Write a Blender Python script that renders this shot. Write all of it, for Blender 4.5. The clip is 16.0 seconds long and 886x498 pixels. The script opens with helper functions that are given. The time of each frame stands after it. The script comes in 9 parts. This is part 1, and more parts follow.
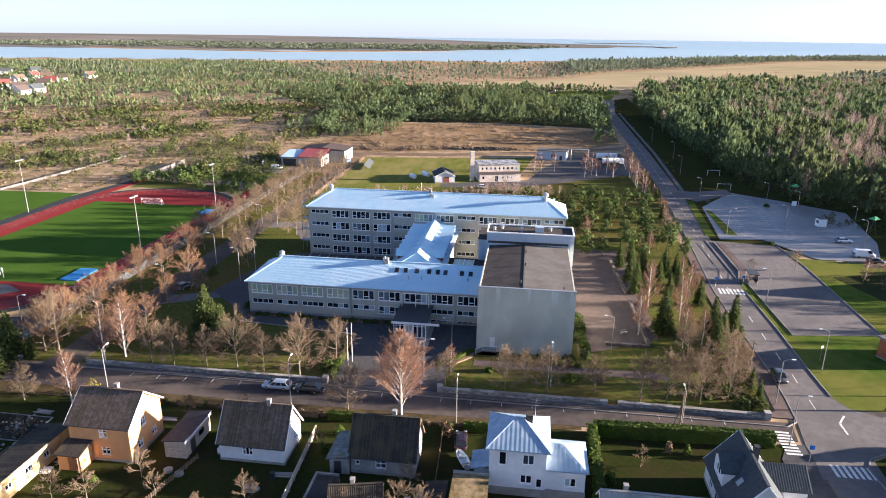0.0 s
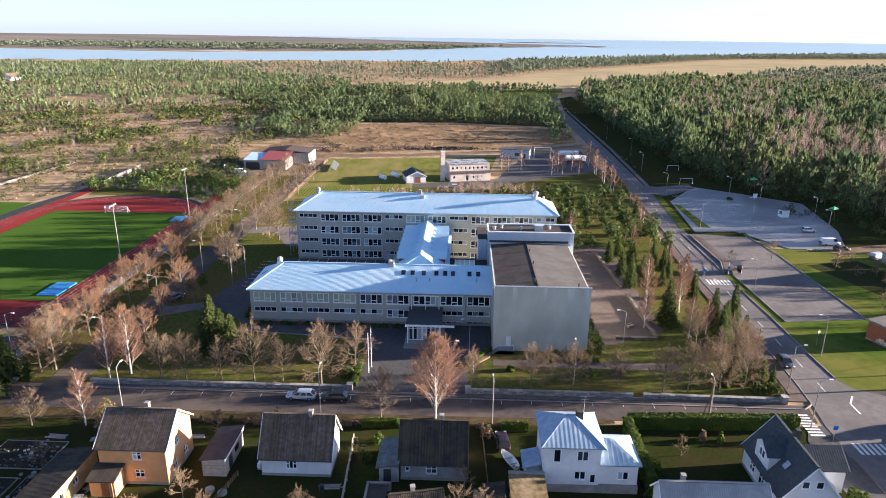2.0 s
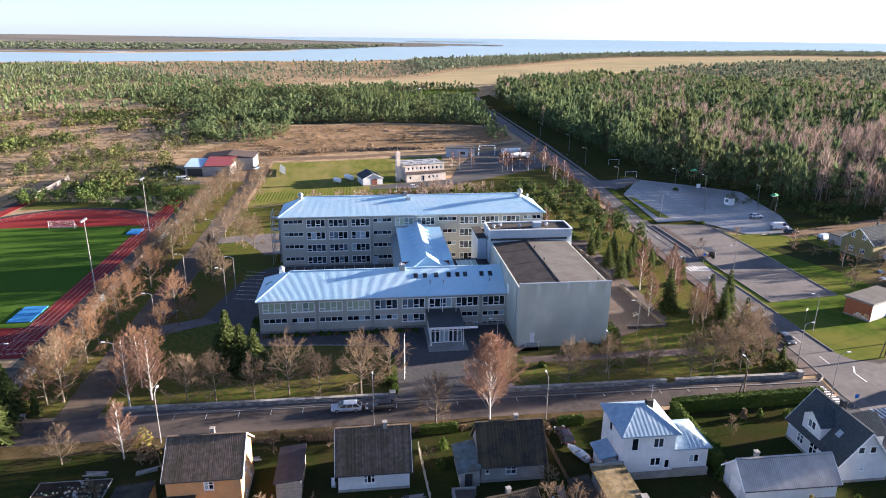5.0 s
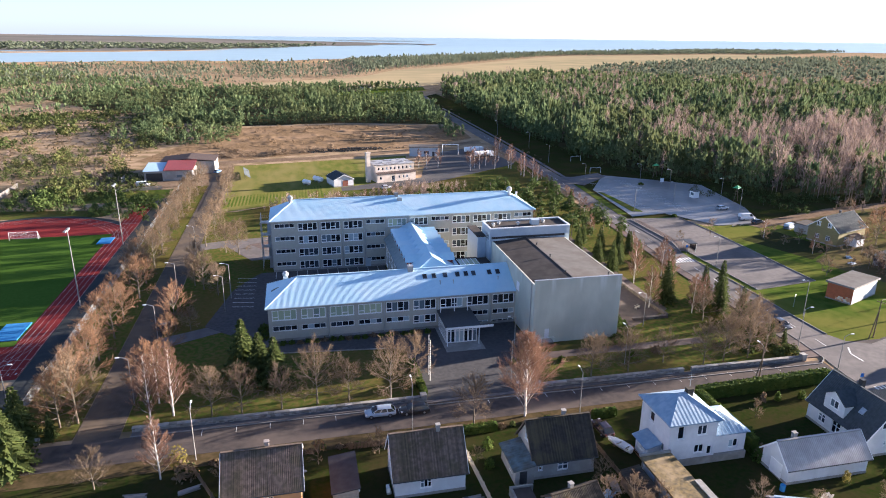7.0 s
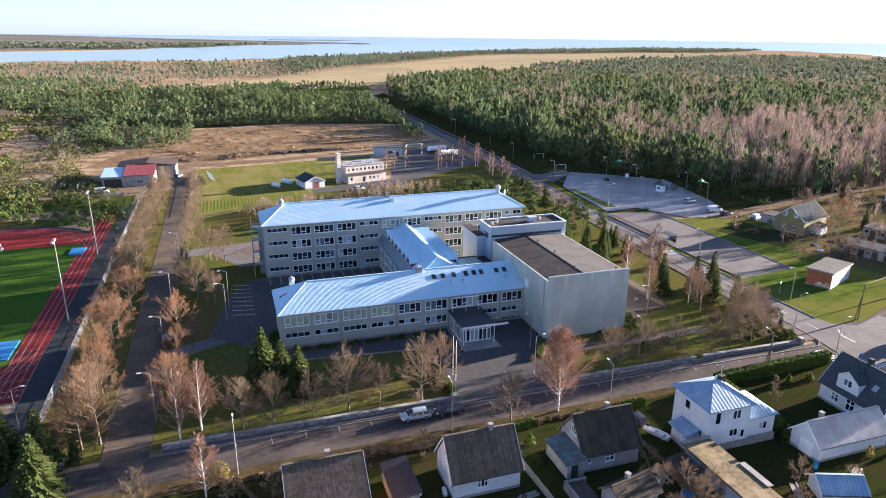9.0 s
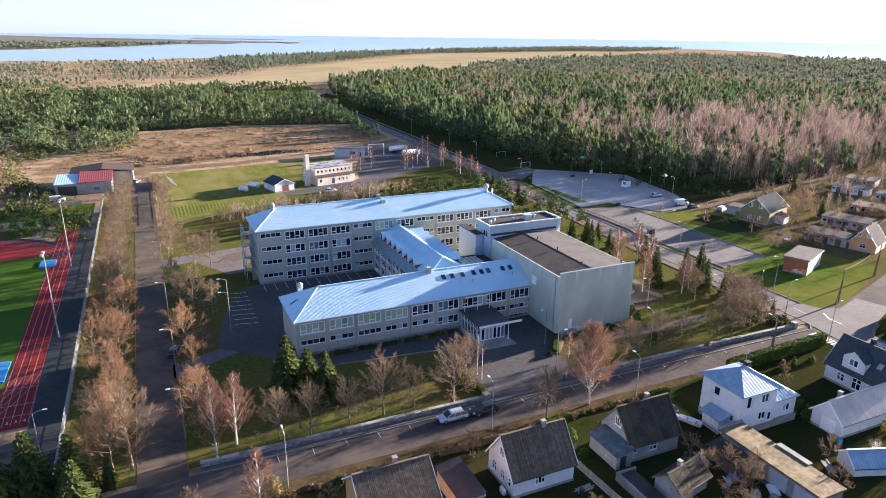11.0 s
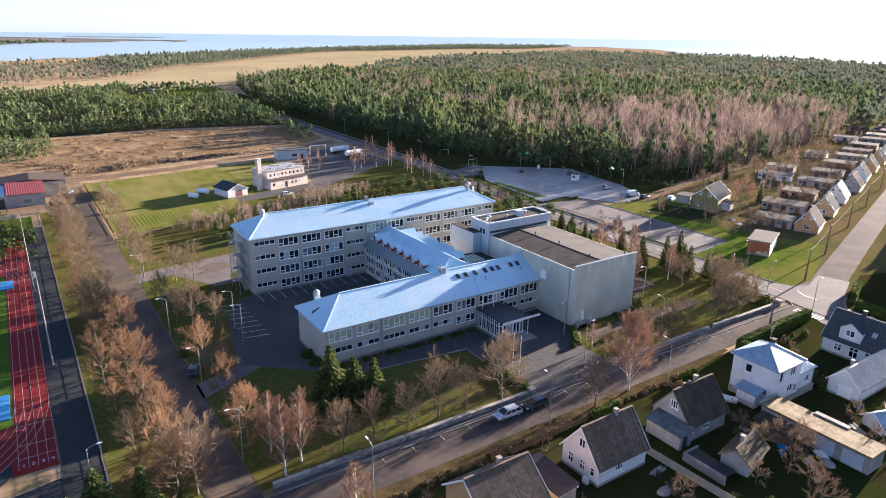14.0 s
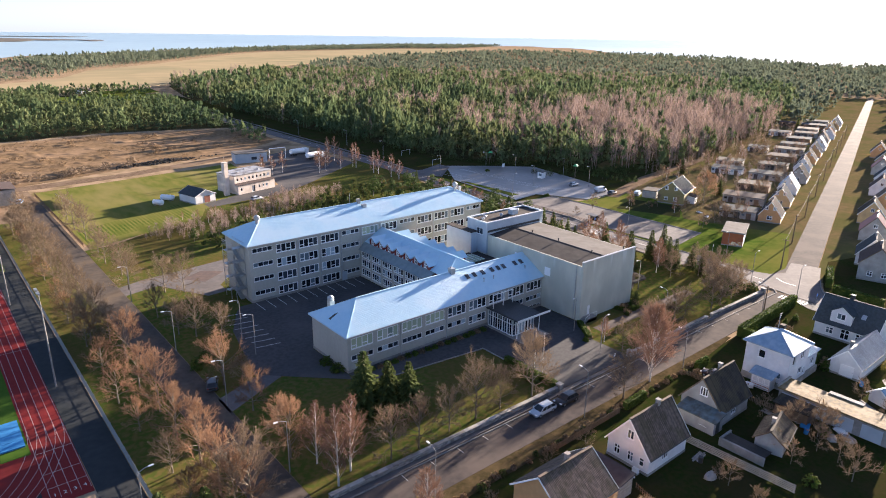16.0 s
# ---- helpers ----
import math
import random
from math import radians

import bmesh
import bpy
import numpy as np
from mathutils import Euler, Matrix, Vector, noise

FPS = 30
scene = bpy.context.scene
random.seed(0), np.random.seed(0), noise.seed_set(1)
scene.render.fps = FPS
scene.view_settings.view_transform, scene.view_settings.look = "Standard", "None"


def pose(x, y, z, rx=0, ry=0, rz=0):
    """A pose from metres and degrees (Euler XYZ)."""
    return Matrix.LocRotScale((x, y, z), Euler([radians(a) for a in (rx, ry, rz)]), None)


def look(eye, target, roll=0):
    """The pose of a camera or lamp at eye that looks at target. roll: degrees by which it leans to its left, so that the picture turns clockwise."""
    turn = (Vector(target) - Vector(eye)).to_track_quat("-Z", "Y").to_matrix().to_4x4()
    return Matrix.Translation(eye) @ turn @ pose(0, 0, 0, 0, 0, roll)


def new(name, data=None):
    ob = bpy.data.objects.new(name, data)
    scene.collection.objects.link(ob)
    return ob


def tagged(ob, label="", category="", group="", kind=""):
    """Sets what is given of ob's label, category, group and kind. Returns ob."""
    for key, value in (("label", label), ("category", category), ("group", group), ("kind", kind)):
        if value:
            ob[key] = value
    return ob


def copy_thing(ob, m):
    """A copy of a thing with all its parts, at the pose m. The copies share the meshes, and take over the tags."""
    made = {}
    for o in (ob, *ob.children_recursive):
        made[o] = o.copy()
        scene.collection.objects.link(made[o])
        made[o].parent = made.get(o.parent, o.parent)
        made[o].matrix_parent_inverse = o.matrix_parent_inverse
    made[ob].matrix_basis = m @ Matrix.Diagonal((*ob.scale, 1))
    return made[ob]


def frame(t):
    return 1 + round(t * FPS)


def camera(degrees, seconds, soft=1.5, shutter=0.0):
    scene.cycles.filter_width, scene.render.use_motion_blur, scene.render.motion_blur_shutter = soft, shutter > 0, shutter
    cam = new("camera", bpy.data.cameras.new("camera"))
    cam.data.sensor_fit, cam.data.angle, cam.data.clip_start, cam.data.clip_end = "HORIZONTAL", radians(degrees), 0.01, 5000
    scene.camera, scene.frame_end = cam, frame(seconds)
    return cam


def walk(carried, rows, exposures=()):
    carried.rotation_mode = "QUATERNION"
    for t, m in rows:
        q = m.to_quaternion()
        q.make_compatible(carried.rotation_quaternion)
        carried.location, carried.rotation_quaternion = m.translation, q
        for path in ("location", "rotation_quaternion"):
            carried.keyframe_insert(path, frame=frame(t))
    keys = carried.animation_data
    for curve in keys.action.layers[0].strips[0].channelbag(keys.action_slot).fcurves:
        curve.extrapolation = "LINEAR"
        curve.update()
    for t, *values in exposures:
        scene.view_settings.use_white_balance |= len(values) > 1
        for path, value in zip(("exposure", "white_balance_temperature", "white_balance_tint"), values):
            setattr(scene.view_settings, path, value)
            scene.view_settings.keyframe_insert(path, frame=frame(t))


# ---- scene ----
cam = camera(68.29, 16.0, soft=1.0)
METRES, EYE, TILT, LEAN, TURN = 117.0, 56.4, 0.0, 0.0, 7.3
ROWS = [
    (0.0, 0.0000, 0.0000, 0.0000, 0.35, -18.17, -0.65),
    (0.5, -0.0292, 0.0015, 0.0002, -1.05, -18.17, -0.66),
    (1.0, -0.0591, 0.0036, 0.0000, -2.45, -18.17, -0.67),
    (1.5, -0.0897, 0.0066, 0.0001, -3.91, -18.15, -0.66),
    (2.0, -0.1203, 0.0099, 0.0001, -5.36, -18.15, -0.65),
    (2.5, -0.1506, 0.0140, -0.0000, -6.81, -18.14, -0.63),
    (3.0, -0.1808, 0.0188, 0.0001, -8.25, -18.13, -0.61),
    (3.5, -0.2112, 0.0243, 0.0001, -9.68, -18.12, -0.61),
    (4.0, -0.2413, 0.0305, 0.0002, -11.14, -18.11, -0.59),
    (6.5, -0.3901, 0.0740, -0.0005, -18.43, -18.14, -0.56),
    (7.0, -0.4191, 0.0848, -0.0007, -19.88, -18.14, -0.57),
    (7.5, -0.4479, 0.0962, -0.0007, -21.32, -18.15, -0.56),
    (8.0, -0.4764, 0.1080, -0.0008, -22.77, -18.16, -0.56),
    (8.5, -0.5032, 0.1198, -0.0008, -24.15, -18.16, -0.57),
    (9.0, -0.5314, 0.1332, -0.0009, -25.61, -18.16, -0.58),
    (11.5, -0.6690, 0.2121, -0.0003, -33.07, -18.20, -0.62),
    (12.0, -0.6954, 0.2298, -0.0004, -34.56, -18.21, -0.62),
    (12.5, -0.7212, 0.2483, -0.0004, -36.05, -18.20, -0.62),
    (13.0, -0.7465, 0.2675, -0.0003, -37.55, -18.23, -0.63),
    (13.5, -0.7714, 0.2876, 0.0000, -39.05, -18.24, -0.63),
    (14.0, -0.7959, 0.3082, 0.0002, -40.56, -18.26, -0.65),
    (14.5, -0.8199, 0.3296, 0.0005, -42.07, -18.25, -0.65),
    (15.0, -0.8434, 0.3516, 0.0006, -43.59, -18.25, -0.66),
    (15.5, -0.8665, 0.3744, 0.0007, -45.11, -18.24, -0.68),
    (16.0, -0.8890, 0.3979, 0.0009, -46.65, -18.23, -0.70),
]
walk(cam, [(t, pose(0, 0, EYE, TILT, LEAN, TURN) @ pose(METRES * x, METRES * y, METRES * z, 90 + pitch, roll, yaw)) for t, x, y, z, yaw, pitch, roll in ROWS],
     exposures=[(0.0, 2.6, 5950, 17), (9.0, 2.7, 5800, 17), (13.5, 2.72, 5950, 18), (16.0, 2.66, 6150, 18)])

# ---- world, sun ----
SUN_AZ, SUN_EL = 81.8, 9.2  # degrees clockwise from +y, and above the horizon
world = bpy.data.worlds.new("sky")
scene.world = world
world.use_nodes = True
wn = world.node_tree.nodes
sky = wn.new("ShaderNodeTexSky")
sky.sky_type, sky.sun_disc = "NISHITA", False
sky.sun_elevation, sky.sun_rotation = radians(SUN_EL), radians(SUN_AZ)
sky.altitude, sky.air_density, sky.dust_density, sky.ozone_density = 50, 0.6, 0.6, 1.0
wn["Background"].inputs[1].default_value = 0.05
tint = wn.new("ShaderNodeMix")
tint.data_type, tint.blend_type = "RGBA", "MULTIPLY"
tint.inputs[0].default_value, tint.inputs[7].default_value = 1.0, (0.98, 1.0, 1.07, 1)
world.node_tree.links.new(sky.outputs[0], tint.inputs[6])
haze = wn.new("ShaderNodeMix")  # pale haze that thickens towards the horizon
haze.data_type = "RGBA"
haze.inputs[7].default_value = (2.75, 3.1, 3.6, 1)
place_, split_, rise_ = wn.new("ShaderNodeTexCoord"), wn.new("ShaderNodeSeparateXYZ"), wn.new("ShaderNodeMapRange")
rise_.interpolation_type = "SMOOTHSTEP"
rise_.inputs[1].default_value, rise_.inputs[2].default_value = -0.05, 0.4
rise_.inputs[3].default_value, rise_.inputs[4].default_value = 0.6, 0.0
world.node_tree.links.new(place_.outputs["Generated"], split_.inputs[0])
world.node_tree.links.new(split_.outputs[2], rise_.inputs[0])
world.node_tree.links.new(rise_.outputs[0], haze.inputs[0])
world.node_tree.links.new(tint.outputs[2], haze.inputs[6])
world.node_tree.links.new(haze.outputs[2], wn["Background"].inputs[0])
sun_data = bpy.data.lights.new("sun", "SUN")
sun_data.energy, sun_data.angle, sun_data.color = 5.0, radians(0.6), (1.0, 0.84, 0.64)
sun = new("sun", sun_data)
_a, _e = radians(SUN_AZ), radians(SUN_EL)
sun_from = Vector((math.sin(_a) * math.cos(_e), math.cos(_a) * math.cos(_e), math.sin(_e)))
sun.matrix_basis = look(sun_from * 300, (0, 0, 0))


# ---- mesh helpers ----
class Build:
    """Collects faces of one mesh."""

    def __init__(self):
        self.v, self.f = [], []

    def face(self, *pts):
        n = len(self.v)
        self.v += [tuple(p) for p in pts]
        self.f.append(tuple(range(n, n + len(pts))))
        return self

    def box(self, x0, y0, z0, x1, y1, z1):
        n = len(self.v)
        self.v += [(x, y, z) for z in (z0, z1) for y in (y0, y1) for x in (x0, x1)]
        self.f += [tuple(n + i for i in q) for q in ((0, 2, 3, 1), (4, 5, 7, 6), (0, 1, 5, 4), (2, 6, 7, 3), (0, 4, 6, 2), (1, 3, 7, 5))]
        return self

    def prism(self, pts, z0, z1):
        n, k = len(self.v), len(pts)
        self.v += [(x, y, z0) for x, y in pts] + [(x, y, z1) for x, y in pts]
        self.f.append(tuple(n + k + i for i in range(k)))
        self.f.append(tuple(n + i for i in reversed(range(k))))
        self.f += [(n + i, n + (i + 1) % k, n + k + (i + 1) % k, n + k + i) for i in range(k)]
        return self

    def tube(self, p0, p1, r0, r1, n=6, cap=True):
        p0, p1 = Vector(p0), Vector(p1)
        d = (p1 - p0).normalized()
        u = d.orthogonal().normalized()
        w = d.cross(u)
        k = len(self.v)
        for p, r in ((p0, r0), (p1, r1)):
            for i in range(n):
                a = 2 * math.pi * i / n
                self.v.append(tuple(p + (u * math.cos(a) + w * math.sin(a)) * r))
        self.f += [(k + i, k + (i + 1) % n, k + n + (i + 1) % n, k + n + i) for i in range(n)]
        if cap:
            self.f.append(tuple(k + n + i for i in range(n)))
            self.f.append(tuple(k + i for i in reversed(range(n))))
        return self

    def beam(self, p0, p1, w, h):
        """A bar of width w and height h between two points."""
        p0, p1 = Vector(p0), Vector(p1)
        d = (p1 - p0).normalized()
        s = d.cross(Vector((0, 0, 1)))
        s = (s if s.length > 1e-4 else Vector((1, 0, 0))).normalized() * w / 2
        t = s.cross(d).normalized() * h / 2
        k = len(self.v)
        self.v += [tuple(p + a + b) for p in (p0, p1) for a, b in ((-s, -t), (s, -t), (s, t), (-s, t))]
        self.f += [tuple(k + i for i in q) for q in ((0, 3, 2, 1), (4, 5, 6, 7), (0, 1, 5, 4), (1, 2, 6, 5), (2, 3, 7, 6), (3, 0, 4, 7))]
        return self

    def ball(self, c, r, rz=None, n=8, m=5):
        rz = rz or r
        k = len(self.v)
        for j in range(m + 1):
            b = math.pi * j / m
            for i in range(n):
                a = 2 * math.pi * i / n
                self.v.append((c[0] + r * math.sin(b) * math.cos(a), c[1] + r * math.sin(b) * math.sin(a), c[2] + rz * math.cos(b)))
        self.f += [(k + j * n + i, k + (j + 1) * n + i, k + (j + 1) * n + (i + 1) % n, k + j * n + (i + 1) % n) for j in range(m) for i in range(n)]
        return self

    def mesh(self, name, mat):
        me = bpy.data.meshes.new(name)
        me.from_pydata(self.v, [], self.f)
        if mat:
            me.materials.append(mat)
        me.update()
        return me


def part(name, b, mat, parent=None, label="", smooth=False):
    me = b if isinstance(b, bpy.types.Mesh) else b.mesh(name, mat)
    if smooth:
        me.shade_smooth()
    ob = new(name, me)
    ob.parent = parent
    return tagged(ob, label)


def thing(name, x, y, z=0.0, rz=0.0, label="", category="", group="", kind=""):
    ob = new(name)
    ob.matrix_basis = pose(x, y, z, 0, 0, rz)
    return tagged(ob, label, category, group, kind)


def single(name, b, mat, label="", category="", group="", kind="", at=None, smooth=False):
    ob = part(name, b, mat, smooth=smooth)
    if at is not None:
        ob.matrix_basis = at
    return tagged(ob, label, category, group, kind)


def tri_mesh(name, T, mat):
    """One mesh from an array of free triangles (n, 3, 3)."""
    T = np.asarray(T, dtype=np.float32)
    n = len(T)
    me = bpy.data.meshes.new(name)
    me.vertices.add(3 * n), me.loops.add(3 * n), me.polygons.add(n)
    me.vertices.foreach_set("co", T.reshape(-1))
    me.loops.foreach_set("vertex_index", np.arange(3 * n, dtype=np.int32))
    me.polygons.foreach_set("loop_start", np.arange(0, 3 * n, 3, dtype=np.int32))
    me.materials.append(mat)
    me.update(calc_edges=True)
    return me


def sheet(name, pts, z, mat, label, category="", kind="structure"):
    """A flat slab of ground cover with a small edge."""
    return single(name, Build().prism(pts, z - 0.3, z), mat, label, category, kind=kind)


def rect(x0, y0, x1, y1):
    return [(x0, y0), (x1, y0), (x1, y1), (x0, y1)]


# ---- materials ----
def surface(name, c1, c2=None, scale=1.0, rough=0.85, metal=0.0, bump=0.0, c3=None, scale3=0.1, amount3=0.6, rand=0.0, island=0.0, spec=0.4, stretch=None, cut=(0.35, 0.65), place="Object", coat=0.0, leafy=0.0):
    """Principled surface: two colours mixed by fine noise, a third by broad noise, some change from object to object."""
    m = bpy.data.materials.new(name)
    m.use_nodes = True
    n, l = m.node_tree.nodes, m.node_tree.links
    p = n["Principled BSDF"]
    p.inputs["Roughness"].default_value, p.inputs["Metallic"].default_value = rough, metal
    p.inputs["Specular IOR Level"].default_value = spec
    if coat:
        p.inputs["Coat Weight"].default_value, p.inputs["Coat Roughness"].default_value = coat, 0.08
    tc = n.new("ShaderNodeTexCoord")
    src = tc.outputs["Object"]
    if place == "World":
        src = n.new("ShaderNodeNewGeometry").outputs["Position"]
    if stretch:
        mp = n.new("ShaderNodeMapping")
        mp.inputs["Scale"].default_value = stretch
        l.new(src, mp.inputs[0])
        src = mp.outputs[0]

    def fac(s, lo, hi, detail=5):
        t = n.new("ShaderNodeTexNoise")
        t.inputs["Scale"].default_value, t.inputs["Detail"].default_value = s, detail
        l.new(src, t.inputs["Vector"])
        r = n.new("ShaderNodeMapRange")
        r.inputs[1].default_value, r.inputs[2].default_value = lo, hi
        l.new(t.outputs[0], r.inputs[0])
        return r.outputs[0], t.outputs[0]

    def mix(f, a, b, kind="MIX"):
        x = n.new("ShaderNodeMix")
        x.data_type, x.blend_type = "RGBA", kind
        for sock, val in ((x.inputs[0], f), (x.inputs[6], a), (x.inputs[7], b)):
            if isinstance(val, bpy.types.NodeSocket):
                l.new(val, sock)
            else:
                sock.default_value = (*val, 1) if isinstance(val, tuple) else val
        return x.outputs[2]

    f1, raw = fac(scale, *cut)
    col = mix(f1, c1, c2 or tuple(min(1, v * 0.75) for v in c1))
    if c3:
        f3, _ = fac(scale3, 0.45, 0.62, 4)
        k = n.new("ShaderNodeMath")
        k.operation = "MULTIPLY"
        k.inputs[1].default_value = amount3
        l.new(f3, k.inputs[0])
        col = mix(k.outputs[0], col, c3)
    for amount, out in ((rand, lambda: n.new("ShaderNodeObjectInfo").outputs["Random"]), (island, lambda: n.new("ShaderNodeNewGeometry").outputs["Random Per Island"])):
        if amount:
            hs = n.new("ShaderNodeHueSaturation")
            mr = n.new("ShaderNodeMapRange")
            mr.inputs[3].default_value, mr.inputs[4].default_value = 1 - amount, 1 + amount
            l.new(out(), mr.inputs[0])
            l.new(mr.outputs[0], hs.inputs["Value"])
            l.new(col, hs.inputs["Color"])
            col = hs.outputs[0]
    l.new(col, p.inputs["Base Color"])
    if leafy:
        tr, mx = n.new("ShaderNodeBsdfTranslucent"), n.new("ShaderNodeMixShader")
        l.new(col, tr.inputs[0])
        mx.inputs[0].default_value = leafy
        l.new(p.outputs[0], mx.inputs[1])
        l.new(tr.outputs[0], mx.inputs[2])
        l.new(mx.outputs[0], n["Material Output"].inputs[0])
    if bump:
        b = n.new("ShaderNodeBump")
        b.inputs["Strength"].default_value, b.inputs["Distance"].default_value = bump, 0.05
        l.new(raw, b.inputs["Height"])
        l.new(b.outputs[0], p.inputs["Normal"])
    return m


W = dict(place="World")
M_GROUND = surface("dry_heath", (0.37, 0.265, 0.17), (0.2, 0.148, 0.08), 0.16, c3=(0.4, 0.29, 0.19), scale3=0.015, amount3=0.6, bump=0.8, spec=0.0, cut=(0.4, 0.62), **W)
M_LAWN = surface("autumn_lawn", (0.066, 0.092, 0.019), (0.12, 0.1, 0.034), 1.1, c3=(0.115, 0.08, 0.03), scale3=0.06, bump=0.4, spec=0.0, cut=(0.42, 0.6), **W)
M_GRASS = surface("green_grass", (0.058, 0.1, 0.016), (0.1, 0.128, 0.026), 0.45, c3=(0.19, 0.165, 0.046), scale3=0.045, amount3=0.6, bump=1.0, spec=0.0, **W)
M_HAY = surface("mown_yellow_green_grass", (0.115, 0.135, 0.03), (0.185, 0.17, 0.05), 0.35, c3=(0.25, 0.205, 0.085), scale3=0.06, amount3=0.75, bump=0.5, spec=0.0, stretch=(1.0, 0.3, 1.0), **W)
M_TURF = surface("sports_turf", (0.055, 0.108, 0.018), (0.066, 0.122, 0.022), 1.2, c3=(0.045, 0.092, 0.014), scale3=0.08, rough=1.0, spec=0.0, **W)
M_ASPHALT = surface("asphalt", (0.085, 0.083, 0.083), (0.06, 0.058, 0.06), 1.3, c3=(0.115, 0.105, 0.1), scale3=0.07, rough=0.85, bump=0.2, spec=0.12, **W)
M_ASPHALT2 = surface("old_asphalt", (0.175, 0.157, 0.149), (0.135, 0.122, 0.117), 0.8, c3=(0.105, 0.097, 0.096), scale3=0.11, amount3=0.7, rough=0.9, bump=0.2, spec=0.12, **W)
M_STREET = surface("brown_grey_asphalt", (0.092, 0.077, 0.07), (0.062, 0.054, 0.052), 0.8, c3=(0.13, 0.105, 0.09), scale3=0.11, amount3=0.7, rough=0.95, bump=0.2, spec=0.05, **W)
M_WETASPHALT = surface("damp_smooth_asphalt", (0.21, 0.202, 0.2), (0.165, 0.16, 0.16), 0.5, c3=(0.125, 0.124, 0.128), scale3=0.06, rough=0.42, bump=0.1, spec=0.45, **W)
M_LANEROAD = surface("leaf_strewn_asphalt", (0.105, 0.088, 0.074), (0.078, 0.066, 0.056), 0.9, c3=(0.15, 0.115, 0.082), scale3=0.15, amount3=0.8, rough=0.9, bump=0.3, spec=0.08, **W)
M_DIRT = surface("sandy_dirt", (0.21, 0.15, 0.105), (0.14, 0.1, 0.065), 0.7, c3=(0.27, 0.2, 0.14), scale3=0.1, bump=0.5, spec=0.0, **W)
M_PAVING = surface("worn_red_paving", (0.15, 0.11, 0.094), (0.115, 0.088, 0.078), 0.9, c3=(0.09, 0.077, 0.07), scale3=0.12, bump=0.2, spec=0.12, **W)
M_TRACK = surface("red_rubber_track", (0.24, 0.03, 0.028), (0.2, 0.026, 0.025), 2.0, c3=(0.16, 0.026, 0.024), scale3=0.05, rough=0.9, spec=0.05, **W)
M_YELLOW = surface("dry_meadow", (0.4, 0.315, 0.185), (0.34, 0.28, 0.165), 0.02, c3=(0.26, 0.235, 0.14), scale3=0.005, spec=0.0, **W)
M_REED = surface("reed_belt", (0.45, 0.30, 0.17), (0.36, 0.24, 0.13), 0.02, c3=(0.22, 0.17, 0.09), scale3=0.004, spec=0.0, **W)
M_WATER = surface("sea_water", (0.33, 0.44, 0.46), (0.29, 0.4, 0.43), 0.01, rough=0.32, spec=0.3, **W)
M_MARK = surface("road_paint", (0.75, 0.75, 0.72), (0.5, 0.5, 0.48), 2.5, rough=0.7)
M_KERB = surface("concrete_kerb", (0.26, 0.245, 0.23), (0.19, 0.18, 0.17), 2.0, rough=0.9)
M_PLASTER = surface("grey_panel_facade", (0.45, 0.435, 0.375), (0.41, 0.395, 0.34), 1.5, c3=(0.37, 0.355, 0.305), scale3=0.25, amount3=0.4, bump=0.2)
M_GYM = surface("stained_render", (0.56, 0.565, 0.475), (0.49, 0.5, 0.42), 0.5, c3=(0.41, 0.42, 0.35), scale3=0.22, amount3=0.7, stretch=(1.0, 1.0, 0.45), bump=0.1)


def streaks(m, colour, z0, z1):
    """Pale run-off streaks that hang down from the top edge of a wall."""
    n, l = m.node_tree.nodes, m.node_tree.links
    base = n["Principled BSDF"].inputs["Base Color"]
    src = base.links[0].from_socket
    g, mp, t = n.new("ShaderNodeNewGeometry"), n.new("ShaderNodeMapping"), n.new("ShaderNodeTexNoise")
    mp.inputs["Scale"].default_value = (0.9, 0.9, 0.07)
    t.inputs["Scale"].default_value, t.inputs["Detail"].default_value = 1.0, 3
    l.new(g.outputs["Position"], mp.inputs[0])
    l.new(mp.outputs[0], t.inputs["Vector"])
    r, s, q, k = n.new("ShaderNodeMapRange"), n.new("ShaderNodeSeparateXYZ"), n.new("ShaderNodeMapRange"), n.new("ShaderNodeMath")
    r.inputs[1].default_value, r.inputs[2].default_value = 0.56, 0.68
    l.new(t.outputs[0], r.inputs[0])
    l.new(g.outputs["Position"], s.inputs[0])
    q.inputs[1].default_value, q.inputs[2].default_value = z0, z1
    l.new(s.outputs[2], q.inputs[0])
    k.operation = "MULTIPLY"
    l.new(r.outputs[0], k.inputs[0])
    l.new(q.outputs[0], k.inputs[1])
    x = n.new("ShaderNodeMix")
    x.data_type = "RGBA"
    x.inputs[7].default_value = (*colour, 1)
    l.new(k.outputs[0], x.inputs[0])
    l.new(src, x.inputs[6])
    l.new(x.outputs[2], base)


streaks(M_GYM, (0.66, 0.67, 0.62), 9.5, 13.0)
M_ZINC = surface("pale_blue_metal_roof", (0.47, 0.67, 0.78), (0.42, 0.63, 0.75), 1.2, c3=(0.56, 0.7, 0.78), scale3=0.18, rough=0.5, metal=0.1, spec=0.4)
M_RED = surface("dark_red_boards", (0.23, 0.045, 0.035), (0.17, 0.035, 0.03), 3.0)
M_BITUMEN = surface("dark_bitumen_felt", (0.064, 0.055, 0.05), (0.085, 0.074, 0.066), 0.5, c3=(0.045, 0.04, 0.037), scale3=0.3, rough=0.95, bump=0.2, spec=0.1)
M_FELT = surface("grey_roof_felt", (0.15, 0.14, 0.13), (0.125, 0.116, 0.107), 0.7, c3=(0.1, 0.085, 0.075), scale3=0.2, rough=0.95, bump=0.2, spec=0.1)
M_WHITE = surface("white_frame", (0.88, 0.88, 0.87), (0.83, 0.83, 0.82), 2.0, rough=0.45)
